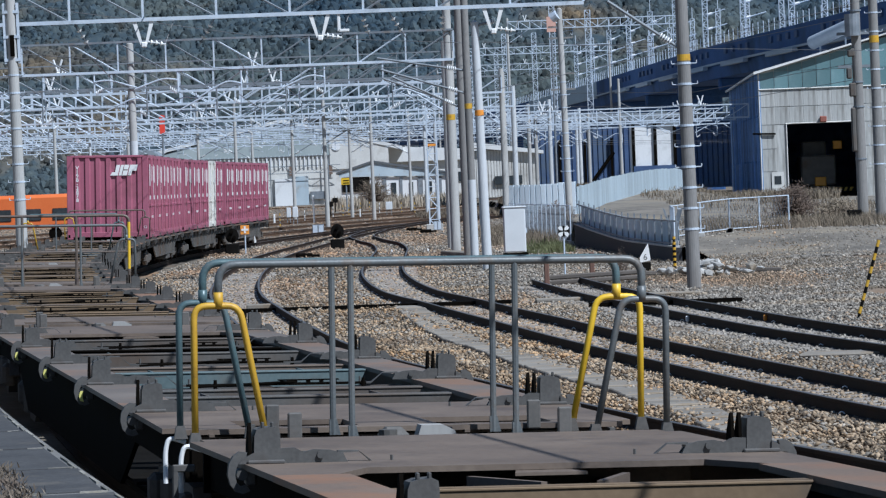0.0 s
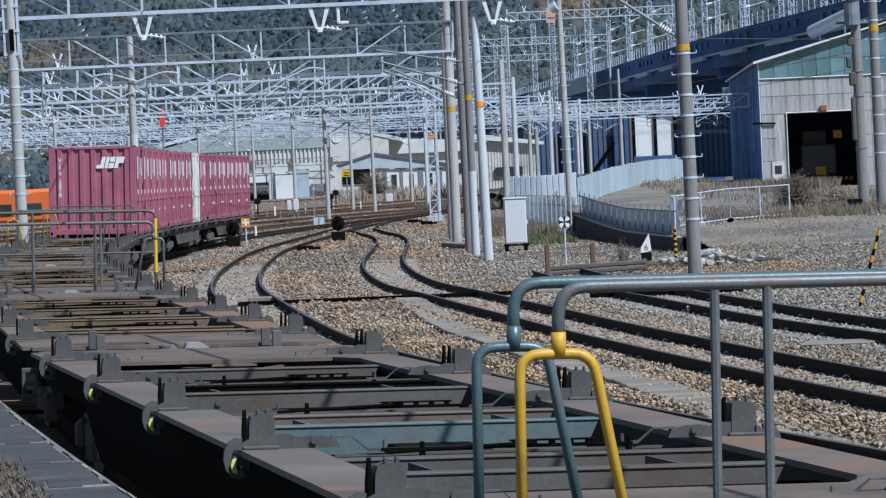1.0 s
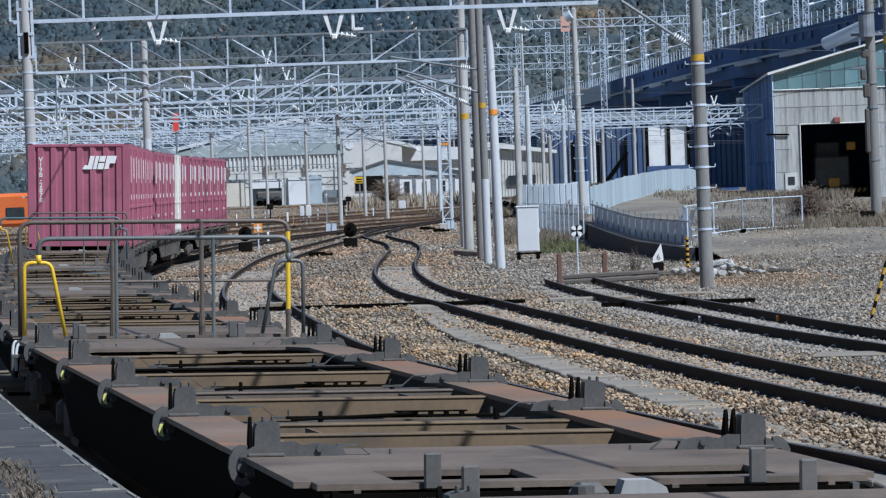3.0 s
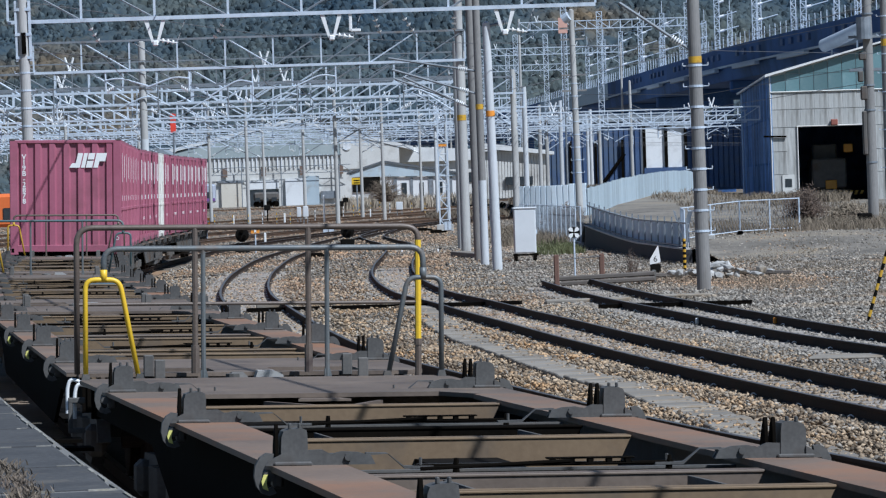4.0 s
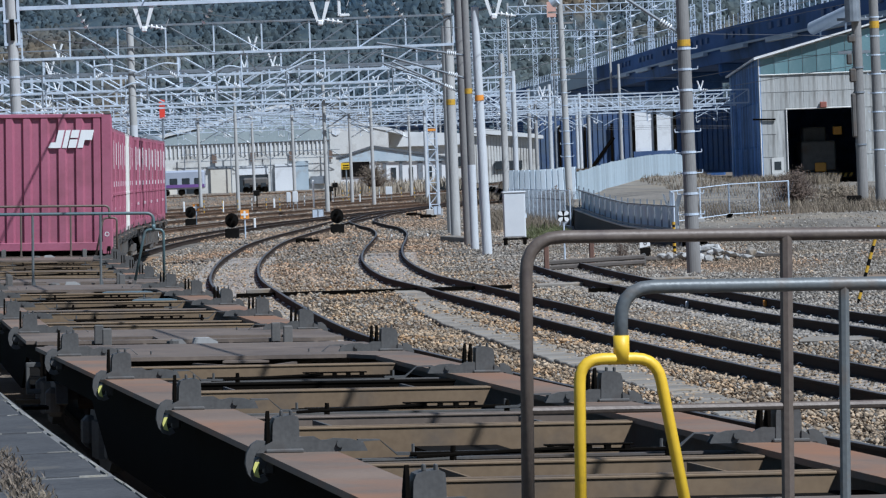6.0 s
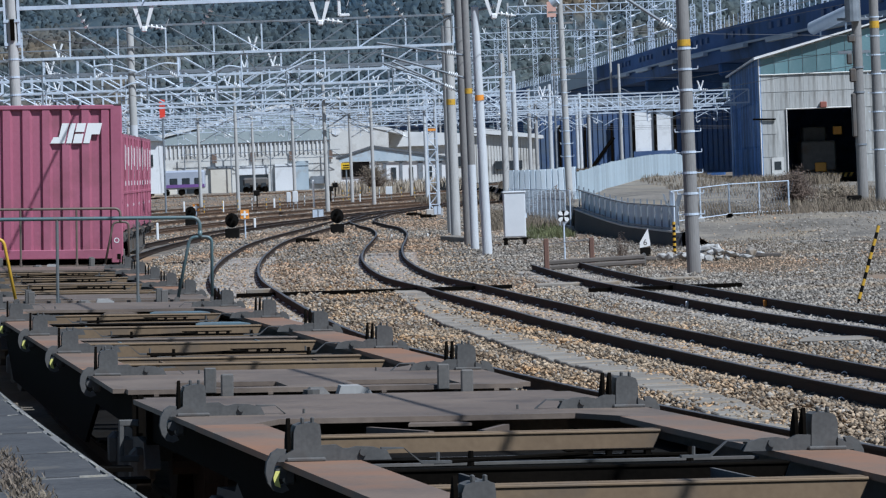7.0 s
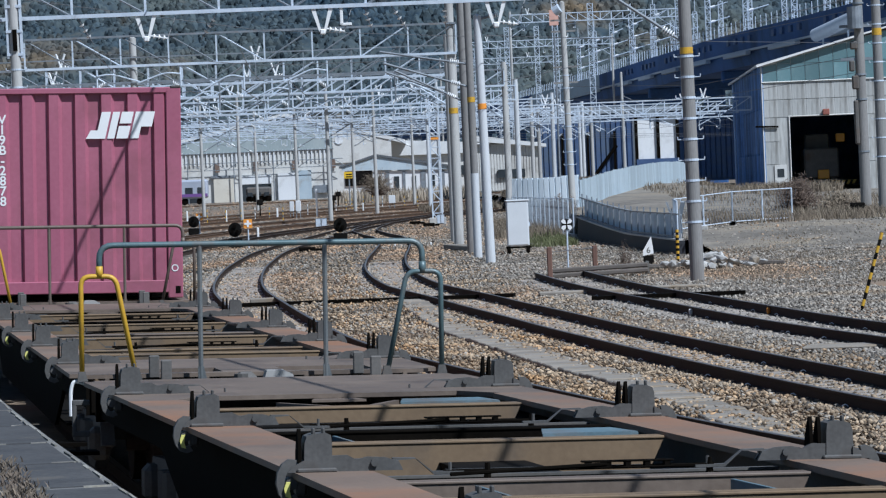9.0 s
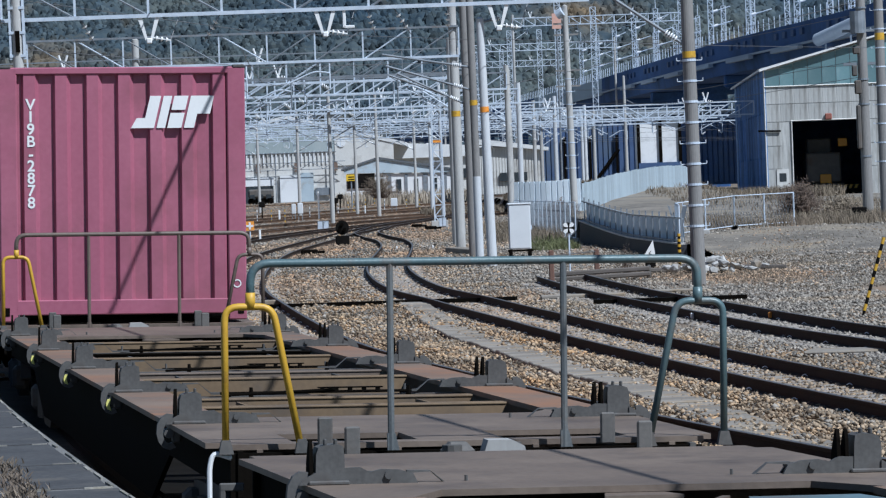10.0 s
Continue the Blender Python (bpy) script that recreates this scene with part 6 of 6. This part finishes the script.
    # white blocks on the sleepers
    for x, y, m in ((3.98, 69.5, WHITE), (5.2, 68.6, ORANGE), (5.34, 68.8, WHITE), (-1.93, 154, WHITE), (-0.6, 153, WHITE)):
        bm = bmesh.new()
        bevel_box(bm, (0, 0, 0.05), (0.06, 0.06, 0.1), 0.015)
        o = new("marker_block", finish(bm, "marker_block", m))
        o.location = (x, y, 0.02)
        tagged(o, "small painted marker block by the rail", "marker")


small_things()


def rubble():
    rng = random.Random(11)
    for i in range(48):
        bm = bmesh.new()
        bmesh.ops.create_icosphere(bm, subdivisions=1, radius=1)
        sx, sy, sz = rng.uniform(0.07, 0.26), rng.uniform(0.07, 0.24), rng.uniform(0.05, 0.15)
        for v in bm.verts:
            v.co *= rng.uniform(0.7, 1.15)
            v.co = Vector((v.co.x * sx, v.co.y * sy, v.co.z * sz))
        ob = new("rubble_block", finish(bm, "rubble_block", PALECONCRETE if i % 4 else LID))
        x, y = rng.gauss(6.45, 0.36), rng.gauss(101.5, 0.9)
        ob.matrix_basis = pose(x, y, rng.uniform(0.03, 0.16) + 0.18 * math.exp(-((x - 6.45) / 0.35) ** 2) * (i % 2), rng.uniform(-20, 20), rng.uniform(-20, 20), rng.uniform(0, 180))
        tagged(ob, "broken piece of pale concrete in a heap", "rubble", "heap of broken concrete")
    for x, y, a, L in ((5.2, 103, 20, 0.9), (7.6, 103, -8, 1.3)):
        bm = bmesh.new()
        bevel_box(bm, (0, 0, 0.07), (L, 0.14, 0.1), 0.02)
        ob = new("old_timber", finish(bm, "old_timber", WOOD))
        ob.matrix_basis = pose(x, y, 0, 0, 2, a)
        tagged(ob, "weathered timber lying on the ground", "timber")


rubble()


# ---- plants ----
def at_ground(x0, x1, y0, y1):
    def f(rng):
        for _ in range(12):
            x, y = rng.uniform(x0, x1), rng.uniform(y0, y1)
            if noise.noise((x * 0.5, y * 0.13, 7)) > rng.uniform(-0.35, 0.25):
                break
        return float(x), float(y), ground_z(x, y)
    return f


tufts("dry_grass", at_ground(10.5, 22.5, 150, 272), 6000, 0.26, DRYGRASS, "tall dry grass before the engine shed", 1, 0.45, 0.02)
tufts("dry_grass", at_ground(15.5, 25, 262, 275), 4500, 0.7, DRYGRASS, "tall dry reeds against the shed wall", 2, 0.35, 0.025)
tufts("dry_grass", at_ground(8.5, 16, 134, 152), 6000, 0.3, DRYGRASS, "dry grass behind the wire fence", 3, 0.5, 0.012)
tufts("green_grass", at_ground(2.6, 4.4, 140, 178), 7000, 0.22, GREENGRASS, "patch of green grass by the relay cabinet", 4, 0.6, 0.012)
tufts("dry_grass", at_ground(1.6, 5.0, 160, 200), 6000, 0.5, DRYGRASS, "dry weeds beside the masts", 6, 0.5, 0.014)
tufts("dry_grass", at_ground(-2, 18, 300, 330), 9000, 0.5, DRYGRASS, "pale dry grass at the back of the yard", 7, 0.4, 0.04)
tufts("dry_grass", at_ground(2.5, 18, 84, 132), 15000, 0.075, DRYGRASS, "sparse short weeds on the gravel", 8, 0.9, 0.008)
tufts("dry_grass", at_ground(-11.5, 5, 405, 450), 2600, 1.1, REED, "tall pale reeds before the far buildings", 9, 0.3, 0.06)


def bush(x, y, z, rx, rz, n, seed, material, label, thick=0.012, leaf=1.0):
    rng = np.random.default_rng(seed)
    ob = thing("bush", pose(x, y, z), label, "bush")
    bm = bmesh.new()
    leaves, faces = [], []
    for _ in range(n):
        a, e = rng.uniform(0, 6.28), rng.uniform(0.15, 1.45)
        L = rng.uniform(0.5, 1.0)
        tip = Vector((math.cos(a) * math.cos(e) * rx, math.sin(a) * math.cos(e) * rx, math.sin(e) * rz)) * L
        mid = tip * 0.5 + Vector((rng.normal(0, 0.1), rng.normal(0, 0.1), 0.12 * rz))
        tube(bm, (0.25 * tip.x, 0.25 * tip.y, 0), mid, thick, thick * 0.7, 4)
        tube(bm, mid, tip, thick * 0.7, thick * 0.3, 4)
        for _ in range(9):
            c = mid.lerp(tip, rng.uniform(0, 1)) + Vector((rng.normal(0, 0.12, 3) * leaf).tolist())
            d = Vector(rng.normal(0, 1, 3).tolist()).normalized() * rng.uniform(0.05, 0.16) * leaf
            s = d.orthogonal().normalized() * 0.022 * leaf
            b = len(leaves)
            leaves += [c - d - s * 0.4, c + s, c + d, c - s]
            faces.append((b, b + 1, b + 2, b + 3))
    tagged(part("twig_mass", bm, TWIG, ob), kind="stuff")
    tagged(part("leaves", raw("leaves", [tuple(v) for v in leaves], faces, material), None, ob), kind="stuff")


bush(13.4, 160, 0.55, 1.25, 1.5, 330, 1, TWIG, "dense dark brown leafless bush in dry grass", 0.011, 0.7)
bush(14.9, 158, 0.55, 1.2, 0.8, 220, 2, DRYGRASS, "pale dry brush beside a dark bush")
bush(4.25, 101.5, 0, 0.16, 0.85, 40, 3, TWIG, "thin dry upright weed clump", 0.006, 0.3)
bush(4.6, 176, 0.5, 1.1, 1.0, 130, 4, TWIG, "sparse brown brush before the sheet fence", 0.01)
bush(-6.5, 405, 1.0, 2.4, 2.6, 200, 5, DRYGRASS, "pale bare shrub before a far shed", 0.03)


# ---- far buildings ----
def windows(parent, x0, n, pitch, y, z, w, h, material=None):
    for i in range(n):
        bm = bmesh.new()
        box(bm, (x0 + i * pitch, y, z), (w, 0.08, h))
        part("window", bm, material or GLASS, parent)


def factory():
    f = thing("factory_hall", pose(0, 500, 0.4), "large pale factory hall with a wide grey-green gable", "factory")
    bm = bmesh.new()
    box(bm, (-22.5, 25, 2.9), (29, 50, 6.2))
    part("wall", bm, WALLPALE, f)
    bm = bmesh.new()
    prism(bm, [(-37.5, 6.0), (-37.5, 6.4), (-18.8, 10.5), (-4.6, 6.8), (-4.6, 6.35), (-18.8, 10.1)], -0.3, 52, "y")
    part("roof", bm, ROOFWHITE, f)
    bm = bmesh.new()
    prism(bm, [(-36.6, 6.0), (-18.8, 10.05), (-13.2, 8.6), (-13.2, 6.0)], -0.12, 0.3, "y")
    part("gable", bm, GABLE, f)
    bm = bmesh.new()
    prism(bm, [(-13.2, 4.3), (-13.2, 8.6), (-6.2, 6.7), (-6.2, 4.3)], -0.2, 0.3, "y")
    part("side_gable", bm, WALLPALE, f)
    for i in range(46):
        bm = bmesh.new()
        box(bm, (-36.2 + i * 0.5, -0.14, 5.35), (0.16, 0.05, 1.5))
        part("cladding_rib", bm, WALLWHITE if i % 3 else WALLPALE, f)
    bm = bmesh.new()
    box(bm, (-24.6, -0.1, 6.03), (23, 0.25, 0.09))
    part("drip_edge", bm, GALV_OLD, f)
    for x, z, w, h, m in ((-26.3, 1.55, 2.4, 3.0, CREAMWALL), (-26.3, 3.2, 3.0, 0.3, GALV_OLD), (-22.4, 1.1, 3.5, 2.0, GLASS), (-22.4, 2.7, 3.6, 1.0, WALLWHITE), (-18.6, 1.7, 2.5, 3.3, WALLWHITE),
                          (-16.6, 1.8, 1.5, 3.6, SHEETBLUE), (-14.7, 1.3, 1.9, 0.9, GALV_OLD), (-30.0, 1.4, 2.4, 2.6, GLASS), (-33.0, 1.5, 2.6, 3.0, CREAMWALL)):
        bm = bmesh.new()
        box(bm, (x, -0.2, z), (w, 0.3, h))
        part("shutter", bm, m, f)
    windows(f, -27, 4, 4.6, -0.2, 4.3, 0.55, 1.1, mat("brown_shutter", (0.13, 0.09, 0.07), (0.2, 0.14, 0.11), 1, 10, 0.8))
    for i in range(13):
        x = -30 + i * 1.4
        bm = bmesh.new()
        tube(bm, (x, -0.9, 4.0 if i % 2 else 4.85), (x + 1.4, -0.9, 4.85 if i % 2 else 4.0), 0.04, n=4)
        part("truss_diagonal", bm, GALV_OLD, f)
    for z in (4.0, 4.85):
        bm = bmesh.new()
        tube(bm, (-31, -0.9, z), (-12, -0.9, z), 0.04, n=4)
        part("pipe", bm, GALV_OLD, f)
    for x in (-30.5, -25.0, -20.3, -13.4):
        bm = bmesh.new()
        tube(bm, (x, -0.9, 0), (x, -0.9, 5.6), 0.07, n=6)
        part("truss_post", bm, GALV_OLD, f)
    # round sign on the wall, ventilators on the roof
    bm = bmesh.new()
    tube(bm, (-12.4, -0.3, 7.0), (-12.4, -0.2, 7.0), 0.5, n=20)
    part("round_board", bm, WALLWHITE, f)
    for x in (-3.6, -2.1):
        bm = bmesh.new()
        tube(bm, (x, 24, 5.2), (x, 24, 6.4), 0.5, n=12)
        tube(bm, (x, 24, 6.4), (x, 24, 6.8), 0.65, 0.3, n=12)
        part("roof_ventilator", bm, WALLWHITE, f)
    # low annexe with a dark roof
    a = thing("low_shed", pose(0, 455, 0.45), "low shed with a grey gabled roof and open bay", "shed")
    bm = bmesh.new()
    box(bm, (-4.9, 5.5, 1.45), (12.0, 11, 3.0))
    part("wall", bm, WALLWHITE, a)
    bm = bmesh.new()
    prism(bm, [(-11.4, 3.45), (-11.4, 3.65), (-7.4, 4.85), (1.6, 3.2), (1.6, 3.0), (-7.4, 4.6)], -0.4, 12, "y")
    part("roof", bm, DARKROOF, a)
    bm = bmesh.new()
    prism(bm, [(-11.1, 3.2), (-11.1, 3.5), (-7.4, 4.6), (1.2, 3.05), (1.2, 2.9)], -0.25, 1.45, "y")
    part("gable", bm, SHEETBLUE, a)
    bm = bmesh.new()
    box(bm, (-9.3, -0.06, 2.3), (3.0, 0.2, 1.6))
    # black slab on the wall stands for the shade inside the bay
    part("bay_shade", bm, BLACK, a)
    for i, x in enumerate((-7.1, -6.2, -5.2, -4.4, -3.3, -2.3, -1.2, -0.2)):
        bm = bmesh.new()
        box(bm, (x, -0.03, 1.6 + 0.25 * (i % 2)), (0.3 + 0.12 * (i % 3), 0.12, 1.5 + 0.5 * (i % 2)))
        part("window", bm, GALV_OLD if i % 2 else GLASS, a)
    # long pale roof farther right
    b = thing("long_warehouse", pose(0, 520, 1.1), "long warehouse with a pale low roof", "warehouse")
    bm = bmesh.new()
    box(bm, (3, 10, 2.2), (22, 20, 4.4))
    part("wall", bm, WALLPALE, b)
    bm = bmesh.new()
    prism(bm, [(-8.5, 4.3), (-8.5, 6.4), (14.5, 4.9), (14.5, 4.3)], -0.6, 21, "y")
    part("roof", bm, ROOFWHITE, b)
    windows(b, -5, 6, 2.6, -0.1, 2.2, 1.4, 1.2)
    # left house
    c = thing("white_house", pose(0, 430, 1.0), "small white building with a grey roof", "house")
    bm = bmesh.new()
    box(bm, (-31, 5, 2.8), (4, 10, 5.6))
    part("wall", bm, WALLWHITE, c)
    bm = bmesh.new()
    prism(bm, [(-33.4, 5.5), (-32, 6.3), (-29.6, 6.0), (-28.7, 5.4)], -0.5, 10.5, "y")
    part("roof", bm, ROOF, c)
    windows(c, -32, 2, 2, -0.05, 3.4, 1.0, 1.2)


factory()


def railcar(x0, x1, y, z, h, body, band, label, windows_n):
    t = thing("railcar", pose(x0, y, z), label, "railcar")
    L = x1 - x0
    bm = bmesh.new()
    bevel_box(bm, (L / 2, 1.4, h / 2 + 0.5), (L, 2.8, h - 0.5), 0.2)
    part("body", bm, body, t)
    bm = bmesh.new()
    bevel_box(bm, (L / 2, 1.4, h + 0.05), (L - 0.2, 2.4, 0.25), 0.1)
    part("roof", bm, GALV_OLD, t)
    if band:
        bm = bmesh.new()
        box(bm, (L / 2, -0.02, 1.1), (L, 0.03, 0.35))
        part("stripe", bm, band, t)
    for i in range(windows_n):
        bm = bmesh.new()
        bevel_box(bm, (L * (i + 0.5) / windows_n, -0.02, h * 0.62), (L / windows_n * 0.62, 0.05, h * 0.28), 0.04)
        part("window", bm, GLASS, t)
    for i in range(4):
        bm = bmesh.new()
        tube(bm, (L * (i + 0.5) / 4, 0.2, 0.4), (L * (i + 0.5) / 4, 0.4, 0.4), 0.4, n=12)
        part("wheel", bm, DARK, t)


railcar(-45, -20.0, 250, 0.0, 2.5, TRAINORANGE, None, "vermilion railcar standing on a far yard line", 14)
railcar(-33.5, -26.6, 470, 0.5, 2.6, BUSGREY, PURPLE, "grey railcar with a purple stripe before the factory", 5)
railcar(-22.4, -19.6, 472, 0.5, 1.5, UNDER, None, "dark low vehicle before the factory", 3)


# ---- the viaduct and what stands under it ----
def viaduct():
    v = thing("viaduct", pose(0, 0, 1.0), "high concrete railway viaduct in shade with parapets", "viaduct")
    line = [(x, y, 0) for x, y in curve_through([(290, 41.5), (340, 37.6), (380, 34.9), (450, 29.5), (550, 24.6), (650, 20.1), (720, 16.0), (900, 4), (1100, -14)], 10)]
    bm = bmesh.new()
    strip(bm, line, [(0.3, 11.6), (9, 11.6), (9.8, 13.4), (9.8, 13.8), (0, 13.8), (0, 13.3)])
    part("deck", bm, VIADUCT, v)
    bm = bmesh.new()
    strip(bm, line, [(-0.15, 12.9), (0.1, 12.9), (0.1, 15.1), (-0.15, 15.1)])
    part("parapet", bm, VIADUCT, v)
    bm = bmesh.new()
    strip(bm, line, [(-0.4, 12.95), (-0.15, 12.95), (-0.15, 13.15), (-0.4, 13.15)])
    part("ledge", bm, VIADUCT_LIGHT, v)
    # haunches and pale edge slabs on the near spans
    for i in range(1, 26, 3):
        x, y, _ = line[i]
        x2, y2, _ = line[i + 2]
        a = -math.atan2(x2 - x, y2 - y)
        bm = bmesh.new()
        box(bm, ((x + x2) / 2 - 0.55, (y + y2) / 2, 12.75), (0.5, 16, 0.35), a)
        part("edge_slab", bm, VIADUCT_LIGHT, v)
        for k in range(4):
            u = (k + 0.5) / 4
            bm = bmesh.new()
            box(bm, (x + (x2 - x) * u - 0.25, y + (y2 - y) * u, 14.2), (0.25, 1.6, 0.6), a)
            # recess shade put into the colour with the depot's darker blue
            part("recess_panel", bm, DEPOT, v)
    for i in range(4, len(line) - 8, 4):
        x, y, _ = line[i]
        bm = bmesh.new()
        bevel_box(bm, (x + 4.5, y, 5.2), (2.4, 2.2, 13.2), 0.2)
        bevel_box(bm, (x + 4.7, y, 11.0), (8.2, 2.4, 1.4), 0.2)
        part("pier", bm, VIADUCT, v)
    for i in range(0, len(line) - 10):
        x, y, _ = line[i]
        x2, y2, _ = line[i + 1]
        for k in range(3):
            u = k / 3
            bm = bmesh.new()
            tube(bm, (x + (x2 - x) * u, y + (y2 - y) * u, 15.1), (x + (x2 - x) * u, y + (y2 - y) * u, 16.3), 0.05, n=5)
            part("fence_post", bm, GALV, v)
    bm = bmesh.new()
    box(bm, (line[37][0] - 0.5, line[37][1], 13.9), (0.2, 130, 2.3), -math.atan2(line[41][0] - line[33][0], line[41][1] - line[33][1]))
    part("sound_panel", bm, BLUEPANEL, v, "pale blue sound barrier panels")
    for i in range(2, 36, 3):
        x, y, _ = line[i]
        for dx in (0.6, 9.0):
            m = lattice_mast(x + dx, y, 8.0, 0.55, "galvanised lattice catenary mast on the viaduct", 14.8)
            if dx < 1:
                for dz, L in ((3.4, 2.4), (5.0, 2.2), (6.6, 1.6)):
                    bm = bmesh.new()
                    tube(bm, (0, 0, dz), (L, 0, dz + 0.6), 0.05, n=6)
                    part("cantilever", bm, GALV, m)
                    bm = bmesh.new()
                    tube(bm, (0.3, 0, dz + 0.08), (0.8, 0, dz + 0.2), 0.13, n=8)
                    part("insulator", bm, PORCELAIN, m)
            bm = bmesh.new()
            tube(bm, (0, 0, 8.0), (0, 0, 9.5), 0.05, n=5)
            part("top_spike", bm, GALV, m)


BLUEPANEL = mat("blue_panel", (0.22, 0.32, 0.42), (0.32, 0.43, 0.53), 0.3, 6, 0.5, 0, 0.03)
viaduct()
for y, x0, x1 in ((470, 8, 27), (560, 4, 23), (640, 0, 19)):
    gantry(y, x0, x1, 19.4, 0.9, 1.3, "lattice portal beam high over the viaduct", 0.08, 0.6, GALV)
    for x in (x0 + 5, x0 + 9):
        lattice_mast(x, y, 20.5, 0.6, "tall galvanised lattice mast beside the viaduct", ground_z(x, y))


def under_viaduct():
    b = thing("shaded_depot", pose(0, 440, 1.1), "depot building under the viaduct, coloured in shade blue", "depot")
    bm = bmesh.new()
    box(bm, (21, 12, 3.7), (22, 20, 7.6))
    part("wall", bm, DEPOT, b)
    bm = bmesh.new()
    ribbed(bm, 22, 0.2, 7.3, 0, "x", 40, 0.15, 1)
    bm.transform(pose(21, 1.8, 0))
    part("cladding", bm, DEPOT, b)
    bm = bmesh.new()
    prism(bm, [(9.8, 7.4), (32.2, 7.4), (32.2, 7.8), (9.8, 8.2)], 1.4, 23, "y")
    part("roof", bm, ROOF, b)
    for x in (12.5, 15.2, 18.0):
        bm = bmesh.new()
        box(bm, (x, 1.5, 2.8), (0.25, 0.25, 5.4))
        part("column", bm, DARK, b)
    bm = bmesh.new()
    tube(bm, (15.4, 1.2, 0.4), (18.2, 1.2, 4.0), 0.18, n=6)
    part("stair", bm, DARK, b)
    w = thing("white_store", pose(0, 385, 0.8), "small white-walled store with dark posts", "store")
    bm = bmesh.new()
    box(bm, (19.6, 3, 3.4), (3.9, 6, 6.0))
    part("wall", bm, WALLWHITE, w)
    for x in (17.7, 19.7, 21.5):
        bm = bmesh.new()
        box(bm, (x, -0.1, 3.2), (0.3, 0.2, 6.6))
        part("post", bm, DARK, w)
    bm = bmesh.new()
    prism(bm, [(17.4, 6.9), (21.9, 6.2), (21.9, 6.5), (17.4, 7.2)], -0.3, 6.3, "y")
    part("roof", bm, ROOF, w)
    bm = bmesh.new()
    box(bm, (19.6, -0.12, 1.3), (3.9, 0.2, 2.6))
    part("plinth", bm, DEPOT, w)
    s = thing("grey_store", pose(0, 400, 0.9), "grey corrugated store with a lean-to roof", "shed")
    bm = bmesh.new()
    box(bm, (6.2, 5, 2.3), (6.2, 9, 4.6))
    part("wall", bm, WALLPALE, s)
    bm = bmesh.new()
    ribbed(bm, 6.2, 0.1, 4.5, 0, "x", 22, 0.1, 1)
    bm.transform(pose(6.2, 0.36, 0))
    part("cladding", bm, WALLPALE, s)
    bm = bmesh.new()
    prism(bm, [(2.7, 5.5), (9.8, 4.4), (9.8, 4.1), (2.7, 4.9)], -0.2, 10, "y")
    part("roof", bm, ROOFWHITE, s)
    bm = bmesh.new()
    box(bm, (6.4, 0.2, 1.7), (2.6, 0.2, 0.8))
    part("window_band", bm, GLASS, s)


under_viaduct()


# ---- the wooded hill ----
def hill():
    def height(x, y):
        d = (y - 1150) / 500
        ridge = 1 - math.exp(-max(d, 0) * 1.6)
        z = 190 * ridge * (0.75 + 0.35 * noise.noise((x * 0.004 + 3, y * 0.002, 0)))
        z += 22 * ridge * noise.noise((x * 0.016, y * 0.012, 5)) + 9 * ridge * noise.noise((x * 0.05, y * 0.04, 2))
        return z
    xs = np.concatenate([np.arange(-420, -140, 25.0), np.arange(-140, 141, 0.95), np.arange(145, 421, 25.0)])
    ys = np.concatenate([np.arange(1150, 1320, 1.2), np.arange(1330, 1900, 20.0)])

    def crowns(x, y):
        d = noise.voronoi((x * 0.36, y * 0.4, 0.0))[0]
        return 2.6 * max(0.0, 1 - 1.3 * d[0] * d[0]) * (0.7 + 0.5 * noise.noise((x * 0.08, y * 0.08, 1))) + 0.7 * noise.noise((x * 0.8, y * 0.8, 2))
    verts = [(float(x), float(y), height(x, y) + (crowns(x, y) if abs(x) < 141 and y < 1321 else 0)) for y in ys for x in xs]
    w = len(xs)
    faces = [(j * w + i, j * w + i + 1, (j + 1) * w + i + 1, (j + 1) * w + i) for j in range(len(ys) - 1) for i in range(w - 1)]
    me = raw("hill", verts, faces, FOREST)
    for p in me.polygons:
        p.use_smooth = True
    ob = new("hill", me)
    tagged(ob, "steep wooded hillside behind the rail yard", "hill", kind="structure")
    # crowns of the far wood, each a ragged dome
    rng = np.random.default_rng(9)
    V, F = [], []
    for _ in range(21000):
        y = 1152 + 165 * rng.random()
        x = rng.uniform(-0.115, 0.115) * y
        z = height(x, y) + 0.4
        r = rng.uniform(0.5, 1.3) if noise.noise((x * 0.05, y * 0.05, 8)) > 0 else rng.uniform(0.8, 1.9)
        th = r * rng.uniform(0.9, 1.9)
        b = len(V)
        for ring, (rr, zz) in enumerate(((1.0, 0.0), (0.85, 0.55), (0.45, 0.9))):
            for k in range(6):
                a = (k + 0.5 * (ring % 2)) * math.pi / 3
                q = r * rr * rng.uniform(0.75, 1.2)
                V.append((x + q * math.cos(a), y + q * math.sin(a), z + th * zz * rng.uniform(0.85, 1.15)))
        V.append((x, y, z + th))
        for k in range(6):
            k2 = (k + 1) % 6
            F += [(b + k, b + k2, b + 6 + k), (b + k2, b + 6 + k2, b + 6 + k), (b + 6 + k, b + 6 + k2, b + 12 + k2), (b + 6 + k, b + 12 + k2, b + 12 + k), (b + 12 + k, b + 12 + k2, b + 18)]
    ob = new("far_wood", raw("far_wood", V, F, FOREST))
    tagged(ob, "dense mixed wood of green and brown winter trees", "trees", kind="stuff")


hill()


# ---- what moves ----
def motions():
    for ob, s_front, y, z in MOVING:
        walk(ob, [(k * 0.25, wagon_pose(s_front, k * 0.25, y, z)) for k in range(41)])


motions()
